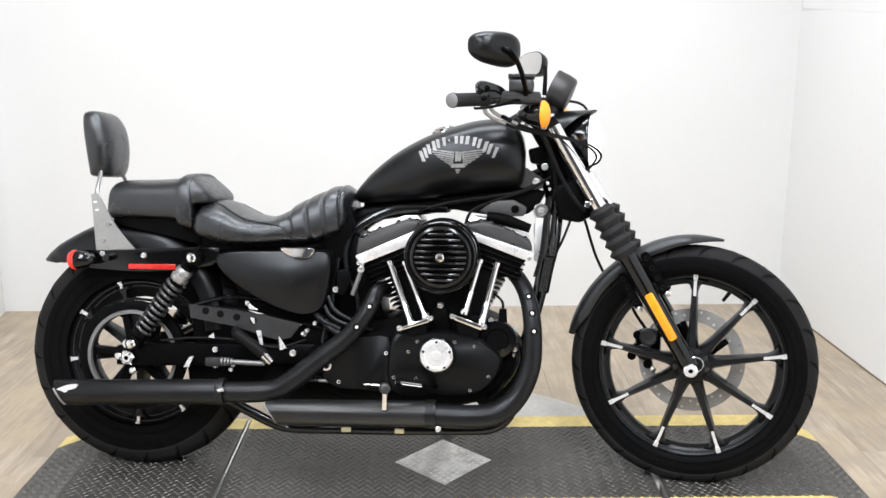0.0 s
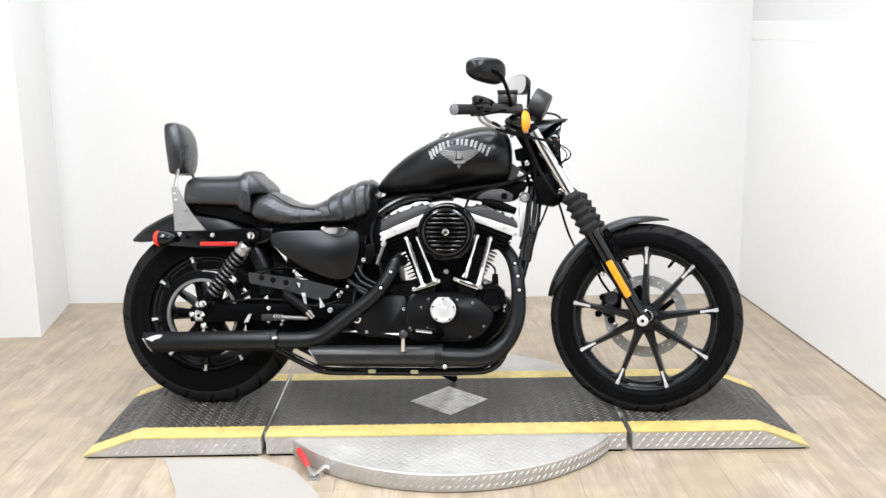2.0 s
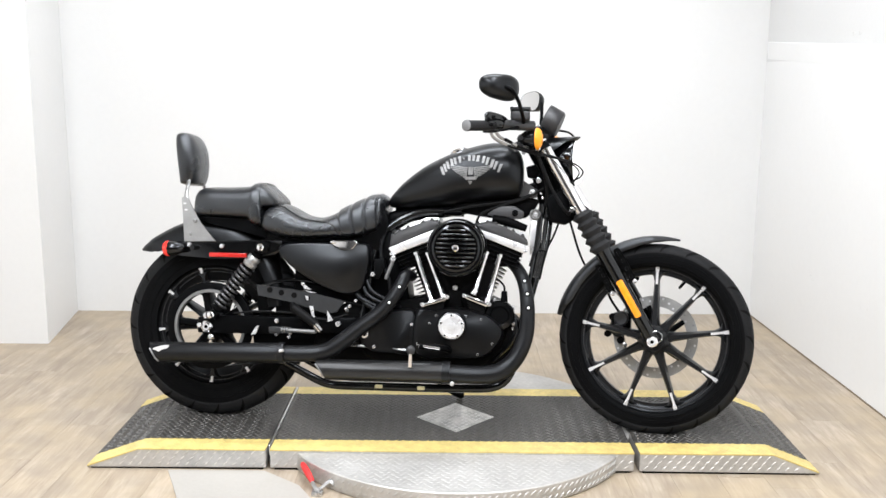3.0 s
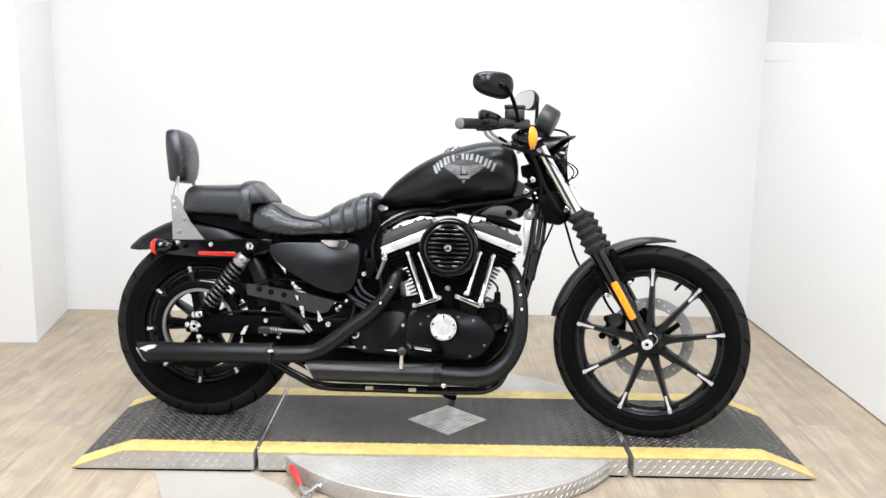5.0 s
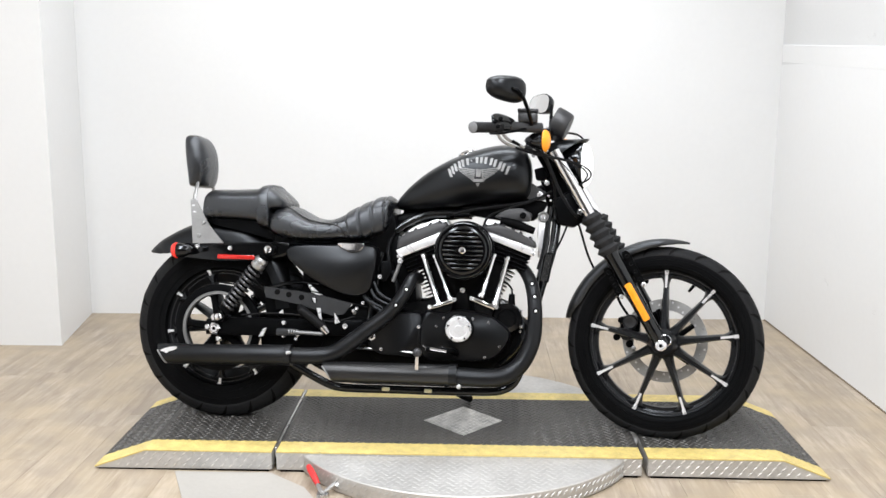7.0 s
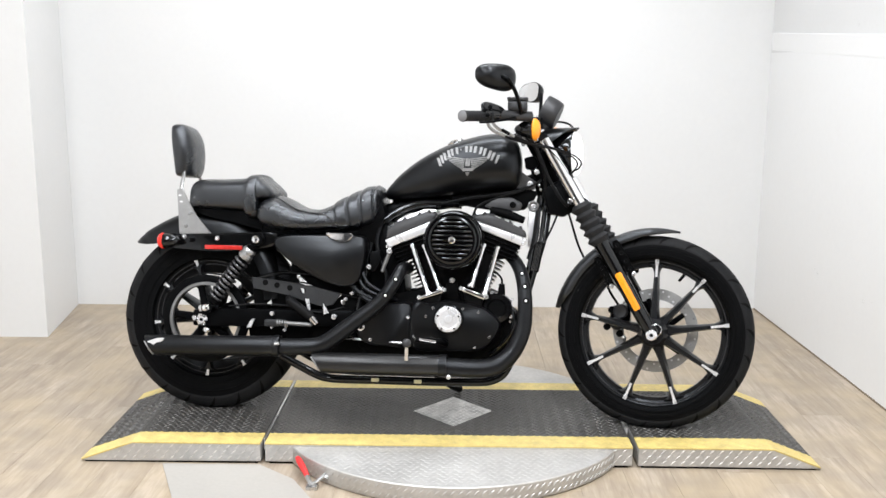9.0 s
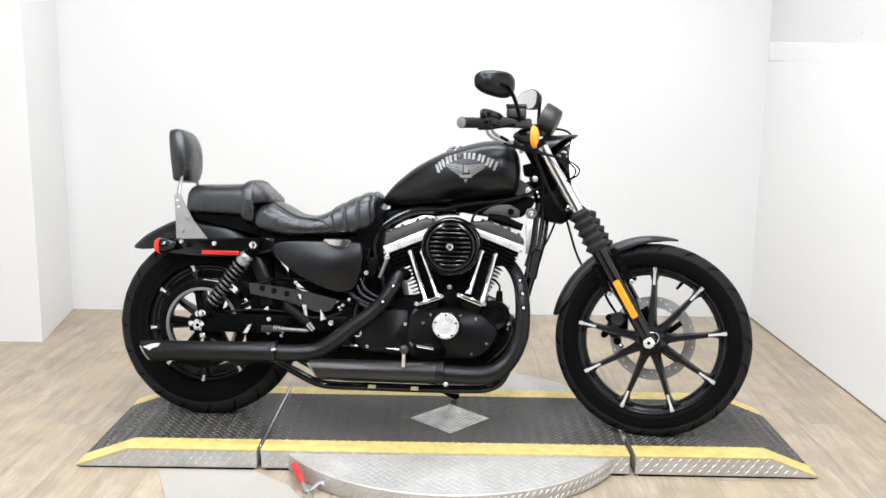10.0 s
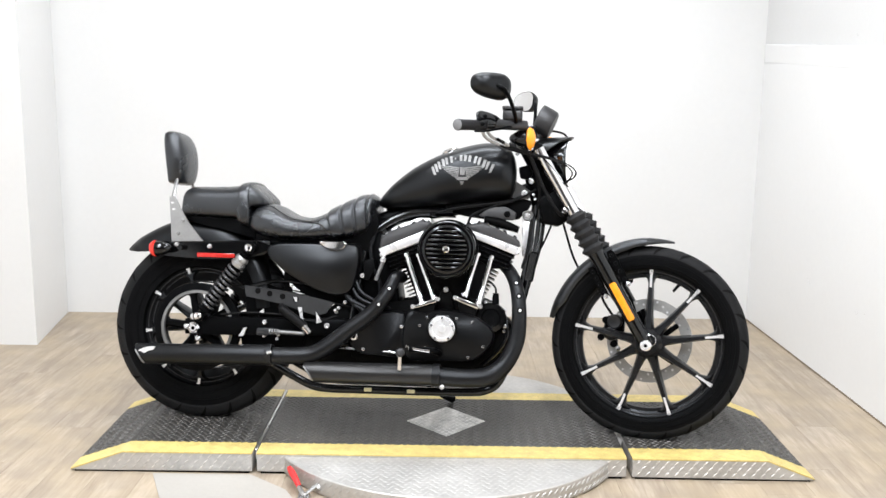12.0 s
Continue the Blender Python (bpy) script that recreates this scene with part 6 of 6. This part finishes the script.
def pipe_holes(pipe, path, radii, where):
    """Round dark holes in a heat shield with a bright spot for the lit inside of each, at places counted in path
    points.
    """
    rows = spline([(*p, r) for p, r in zip(path, radii)], 20)
    for w in where:
        k = int(round(w * 20))
        p, t = Vector(rows[k][:3]), Vector(rows[k + 1][:3] - rows[k - 1][:3]).normalized()
        n = Vector((0.12, -1, 0.05))
        n = (n - t * n.dot(t)).normalized()
        m = axis(p + n * rows[k][3], n)
        hole = part("shield_hole", lathe(bmesh.new(), [(0.0035, -0.006), (0.0092, -0.004), (0.0094, 0.0008), (0.0082, 0.0014), (0.0068, 0.0), (0.0035, -0.001)], m, 18, True), RECESS_DARK, pipe, "dark hole in the heat shield")
        part("hole_bright_spot", lathe(bmesh.new(), [(0.0044, -0.004), (0.0046, 0.0008), (0.003, 0.0018), (0.0005, 0.002)], m @ Matrix.Translation((0, 0, 0.0003)), 14), EDGE, hole, "bright spot for the lit inside of the shield hole")


ex = part("front_exhaust_pipe", tube(bmesh.new(), FRONT_PIPE, FRONT_PIPE_R, 24, 6), EXHAUST, bike, "flat black front exhaust pipe with heat shield")
pipe_holes(ex, FRONT_PIPE, FRONT_PIPE_R, (2.35, 3.05, 3.7))
rp = part("rear_exhaust_pipe", tube(bmesh.new(), REAR_PIPE, REAR_PIPE_R, 24, 6), EXHAUST, bike, "flat black rear exhaust pipe with heat shield")
pipe_holes(rp, REAR_PIPE, REAR_PIPE_R, (2.3, 3.4))


def muffler(x0, z0, x1, z1, y, r, slash, label, material):
    """A straight can from its front end (x1) to a slash-cut outlet (x0), whose upper edge reaches further back."""
    bm = bmesh.new()
    loops = []
    n = 36
    d = Vector((x0 - x1, 0, z0 - z1)).normalized()
    up = Vector((0, 0, 1))

    def ring(x, z, k, cut):
        return [Vector((x - cut * math.sin(a), y + r * k * math.cos(a), z + r * k * math.sin(a))) for a in (2 * math.pi * j / n for j in range(n))]
    mid = lambda q: (x1 + (x0 - x1) * q, z1 + (z0 - z1) * q)
    loops = [ring(*mid(0.0), 0.86, 0), ring(*mid(0.012), 0.98, 0), ring(*mid(0.03), 1.0, 0), ring(*mid(0.5), 1.0, 0), ring(*mid(0.985), 1.0, slash), ring(*mid(1.0), 0.985, slash), ring(*mid(1.0), 0.90, slash), ring(*mid(0.90), 0.88, slash), ring(*mid(0.85), 0.1, slash)]
    return part("muffler", rings(bm, loops), material, bike, label, smooth=50)


mu = muffler(-0.148, 0.236, 0.285, 0.248, -0.205, 0.034, 0.021, "flat black upper slash-cut muffler", EXHAUST)
# pale tube puts the lit slash-cut edge into the colour
part("lit_tip_edge", tube(bmesh.new(), [(-0.160, -0.2350, 0.252), (-0.149, -0.2395, 0.237), (-0.139, -0.2365, 0.220), (-0.131, -0.228, 0.208)], 0.003, 8), PULLEY, mu)
part("muffler_badge", pad(bmesh.new(), [(-0.150, 0.250), (-0.136, 0.257), (-0.118, 0.263), (-0.092, 0.265), (-0.098, 0.254), (-0.118, 0.248), (-0.126, 0.240), (-0.136, 0.246)], -0.2335, -0.2385, 0.05, 2, 3), EDGE, mu, "small silver muffler badge")
part("clamp", lathe(bmesh.new(), [(0.030, 0), (0.036, 0), (0.0365, 0.004), (0.0365, 0.016), (0.036, 0.02), (0.030, 0.02)], axis((0.28, -0.203, 0.248), (1, 0, 0)), 28, True), EXHAUST, mu)
part("clamp_bolt", lathe(bmesh.new(), [(0.006, 0), (0.006, 0.016)], axis((0.29, -0.236, 0.258), (1, 0, 0.2)), 10), STEEL, mu)
ml = muffler(0.428, 0.197, 0.845, 0.203, -0.203, 0.0345, 0.019, "paler satin black lower slash-cut muffler", MUFFLER)
# the lower outlet's lit edge, drawn as a pale tube too
part("lit_tip_edge", tube(bmesh.new(), [(0.412, -0.2300, 0.219), (0.424, -0.2372, 0.205), (0.436, -0.2350, 0.188), (0.444, -0.2260, 0.173)], 0.0026, 8), PULLEY, ml)
part("clamp", lathe(bmesh.new(), [(0.030, 0), (0.037, 0), (0.0375, 0.004), (0.0375, 0.022), (0.037, 0.026), (0.030, 0.026)], axis((0.838, -0.203, 0.203), (1, 0, 0)), 28, True), EXHAUST, ml)
part("clamp_bolt", lathe(bmesh.new(), [(0.0075, 0), (0.0075, 0.02), (0.004, 0.022)], axis((0.872, -0.205, 0.168), (0, -1, 0)), 10), STEEL, ml)
for x in (0.598, 0.745):
    part("rail_tab", boxed(x, x + 0.026, -0.124, -0.112, 0.127, 0.139, 0.002, 1), TAB, ml)

# -- pedal, peg, stand, linkage, bracket plate --
pedal = part("brake_pedal", tube(bmesh.new(), [(0.862, -0.16, 0.268), (0.84, -0.20, 0.282), (0.79, -0.225, 0.287), (0.76, -0.235, 0.290)], [0.011, 0.0105, 0.009, 0.009], 12), SATIN, bike, "black rear brake pedal")
part("pedal_shaft", tube(bmesh.new(), [(0.76, -0.235, 0.292), (0.83, -0.235, 0.284)], 0.0048, 10, smooth=False), CHROME, pedal)
part("pedal_pad", lathe(bmesh.new(), [(0.008, -0.020), (0.0135, -0.017), (0.0150, 0.0), (0.0135, 0.017), (0.010, 0.020), (0.006, 0.021)], axis((0.735, -0.255, 0.279), (0.25, -1, 0.1)), 20), POD, pedal, "worn dark grey pedal pad")
part("peg_post", tube(bmesh.new(), [(0.735, -0.25, 0.268), (0.7335, -0.245, 0.222)], [0.0065, 0.008], 12, smooth=False), CHROME, pedal, "chrome post")
part("brake_rod", tube(bmesh.new(), [(0.715, -0.17, 0.268), (0.62, -0.165, 0.274), (0.50, -0.155, 0.276)], 0.0045, 8), STEEL, bike, "thin steel brake rod")
part("side_stand", tube(bmesh.new(), [(0.80, 0.09, 0.13), (0.83, 0.16, 0.09), (0.862, 0.215, 0.062), (0.875, 0.235, 0.057)], [0.014, 0.013, 0.012, 0.014], 10), SATIN, bike, "black side stand")
plate = part("belt_guard_plate", prism(bmesh.new(), [(0.180, 0.475), (0.292, 0.463), (0.387, 0.449), (0.492, 0.426), (0.465, 0.388), (0.43, 0.380), (0.392, 0.390), (0.345, 0.405), (0.303, 0.417), (0.185, 0.437)], -0.146, -0.141, 0.001, 1), DARKSTEEL, bike, "dull steel bracket plate with round holes")
# holes drawn as dark discs laid on the plate
for x, z in ((0.228, 0.457), (0.269, 0.449), (0.314, 0.441), (0.360, 0.433)):
    part("plate_hole", lathe(bmesh.new(), [(0.0098, 0), (0.0098, 0.0008), (0.002, 0.001)], side_axis(x, z, -0.1464), 16), RECESS_DARK, plate)
lk = part("peg_mount", tube(bmesh.new(), [(0.312, -0.150, 0.408), (0.318, -0.165, 0.400), (0.394, -0.168, 0.346), (0.400, -0.168, 0.341)], [0.011, 0.0155, 0.0155, 0.012], 16, smooth=False), GUM, bike, "black passenger peg mount")
part("peg_joint", tube(bmesh.new(), [(0.394, -0.170, 0.346), (0.416, -0.172, 0.322)], [0.0125, 0.010], 12, smooth=False), CHROME, lk, "chrome joint")
part("peg_arm", lathe(bmesh.new(), [(0.003, 0), *[(0.0078 if k % 2 else 0.0064, 0.004 + 0.006 * k) for k in range(16)], (0.003, 0.100)], axis((0.300, -0.165, 0.322), (1, 0, -0.03)), 12), PULLEY, lk, "knurled bright peg arm")
part("peg_fork", boxed(0.234, 0.277, -0.174, -0.150, 0.309, 0.333, 0.005, 2), DARKSTEEL, lk)
for k in range(4):
    part("peg_collar", lathe(bmesh.new(), [(0.004, 0.0), (0.0125 - 0.0008 * k, 0.001), (0.0125 - 0.0008 * k, 0.006), (0.004, 0.007)], axis((0.277 + 0.0085 * k, -0.165, 0.322), (1, 0, 0)), 16), PULLEY, lk)
for x, z, r in ((0.470, 0.347, 0.0095), (0.509, 0.409, 0.006), (0.530, 0.429, 0.006), (0.497, 0.401, 0.005), (0.562, 0.310, 0.011), (0.255, 0.305, 0.006), (0.305, 0.312, 0.007), (0.30, 0.297, 0.006), (0.255, 0.352, 0.008), (0.345, 0.480, 0.006)):
    bolt(lk, x, z, -0.15, r)
# small bright slivers laid about the bracket plate
for tab in ([(0.338, 0.488), (0.374, 0.462), (0.350, 0.464)], [(0.346, 0.461), (0.392, 0.452), (0.372, 0.4515)], [(0.368, 0.406), (0.382, 0.406), (0.388, 0.366), (0.379, 0.368)], [(0.431, 0.393), (0.452, 0.360), (0.434, 0.353)], [(0.352, 0.441), (0.364, 0.440), (0.365, 0.424), (0.359, 0.425)]):
    part("bright_sliver", prism(bmesh.new(), tab, -0.1505, -0.1462, 0.0008, 1), EDGE, lk)
part("bright_sliver", prism(bmesh.new(), [(0.235, 0.385), (0.250, 0.398), (0.252, 0.382)], -0.15, -0.144, 0.001, 1), EDGE, lk)
part("bright_sliver", prism(bmesh.new(), [(0.165, 0.300), (0.182, 0.330), (0.194, 0.332), (0.182, 0.302)], -0.15, -0.144, 0.001, 1), EDGE, lk)
# hoses and boxes between the side cover and the rear cylinder
part("oil_tank", prism(bmesh.new(), [(0.53, 0.42), (0.54, 0.66), (0.60, 0.70), (0.635, 0.68), (0.66, 0.60), (0.69, 0.53), (0.705, 0.43)], -0.075, 0.10, 0.012, 3), SATIN, bike, "black oil tank behind the engine")
part("belt_guard", prism(bmesh.new(), [(0.165, 0.44), (0.25, 0.475), (0.42, 0.44), (0.42, 0.37), (0.17, 0.37)], -0.080, -0.074, 0.002, 1), SATIN, bike, "black belt guard")
# added plate that keeps the space below the swingarm dark
part("dark_gap_plate", prism(bmesh.new(), [(0.15, 0.30), (0.44, 0.315), (0.46, 0.235), (0.16, 0.225)], -0.076, -0.070, 0.002, 1), SATIN, bike, "black plate added to close bright gaps below the swingarm")
part("solenoid", prism(bmesh.new(), [(0.585, 0.57), (0.62, 0.58), (0.626, 0.545), (0.608, 0.505), (0.588, 0.505)], -0.135, -0.09, 0.006), SATIN, bike, "black ignition module")
for pts in ([(0.56, -0.12, 0.50), (0.58, -0.13, 0.465), (0.62, -0.13, 0.44), (0.66, -0.12, 0.43)], [(0.545, -0.12, 0.485), (0.57, -0.135, 0.448), (0.615, -0.135, 0.425), (0.68, -0.12, 0.41)], [(0.60, -0.09, 0.62), (0.612, -0.11, 0.56), (0.64, -0.12, 0.50), (0.645, -0.12, 0.45)], [(0.62, -0.08, 0.68), (0.605, -0.10, 0.62), (0.61, -0.11, 0.57)]):
    cable(pts, 0.0065, COVER, "hose")
for k, (dx, dz) in enumerate(((0, 0), (0.020, -0.020), (0.042, -0.036))):
    a, b, c = Vector((0.515 + dx, -0.118, 0.470 + dz)), Vector((0.545 + dx, -0.134, 0.436 + dz)), Vector((0.595 + dx, -0.130, 0.412 + dz))
    hose = cable([a, b, c], 0.008, COVER, "ribbed_hose")
    for q in range(7):
        p = a.lerp(b, q / 3) if q < 3 else b.lerp(c, (q - 3) / 4)
        d = (b - a) if q < 3 else (c - b)
        part("hose_rib", lathe(bmesh.new(), [(0.006, -0.0022), (0.0098, -0.0016), (0.0098, 0.0016), (0.006, 0.0022)], axis(p, d), 14, True), COVER, hose)
part("brake_line", tube(bmesh.new(), [(0.10, -0.142, 0.372), (0.20, -0.142, 0.382), (0.32, -0.142, 0.378), (0.42, -0.14, 0.36), (0.50, -0.13, 0.38)], 0.0035, 8), GUM, bike, "black rear brake line")
part("belt_guard_rail", tube(bmesh.new(), [(0.165, -0.10, 0.462), (0.26, -0.10, 0.488), (0.36, -0.10, 0.486), (0.47, -0.10, 0.462)], 0.007, 10), GLOSS, bike, "gloss black belt guard edge")
part("rear_master_cylinder", tube(bmesh.new(), [(0.462, -0.128, 0.292), (0.545, -0.128, 0.286)], [0.013, 0.011], 14, smooth=False), GLOSS, bike, "black rear brake cylinder")
part("dipstick_tube", tube(bmesh.new(), [(0.652, -0.125, 0.572), (0.628, -0.125, 0.505)], 0.0065, 10, smooth=False), PULLEY, engine, "grey tube beside the rear cylinder")
bolt(engine, 0.652, 0.575, -0.13, 0.010)
bolt(engine, 0.583, 0.52, -0.13, 0.0085)
part("strut_plate", prism(bmesh.new(), [(0.225, 0.632), (0.32, 0.632), (0.32, 0.57), (0.25, 0.57)], -0.10, -0.085, 0.003), SATIN, bike, "black frame plate")
part("battery_tray", boxed(0.30, 0.58, -0.09, 0.09, 0.42, 0.60, 0.01, 2), WRINKLE, bike, "black battery tray")
part("transmission", prism(bmesh.new(), [(0.36, 0.235), (0.40, 0.36), (0.50, 0.43), (0.62, 0.42), (0.64, 0.185), (0.46, 0.19)], -0.09, 0.11, 0.012, 3), WRINKLE, bike, "black transmission case")
for x, z in ((0.47, 0.30), (0.50, 0.335), (0.455, 0.335), (0.52, 0.30), (0.49, 0.39)):
    bolt(engine, x, z, -0.092, 0.006, STEEL)


# ---- planks, each its own piece of the floor ----
rng = random.Random(4)
W, L = 0.152, 1.22
x = -3.0
while x < 1.82:
    y = -6.6 - rng.random() * L
    while y < 2.12:
        y0, y1 = max(y, -6.6), min(y + L, 2.118)
        x1 = min(x + W, 1.82)
        if y1 - y0 > 0.02:
            bm = bmesh.new()
            g = 0.0002
            lo = [(x + g, y0 + g), (x1 - g, y0 + g), (x1 - g, y1 - g), (x + g, y1 - g)]
            hi = [(x + g + 0.0003, y0 + g + 0.0003), (x1 - g - 0.0003, y0 + g + 0.0003), (x1 - g - 0.0003, y1 - g - 0.0003), (x + g + 0.0003, y1 - g - 0.0003)]
            a = [bm.verts.new((p, q, -0.004)) for p, q in lo]
            b = [bm.verts.new((p, q, -0.0009)) for p, q in lo]
            c = [bm.verts.new((p, q, 0.0)) for p, q in hi]
            bm.faces.new(c)
            for s, t in ((a, b), (b, c)):
                for i in range(4):
                    bm.faces.new((s[i], s[(i + 1) % 4], t[(i + 1) % 4], t[i]))
            part("plank", bm, OAK, floor, smooth=0)
        y += L
    x += W
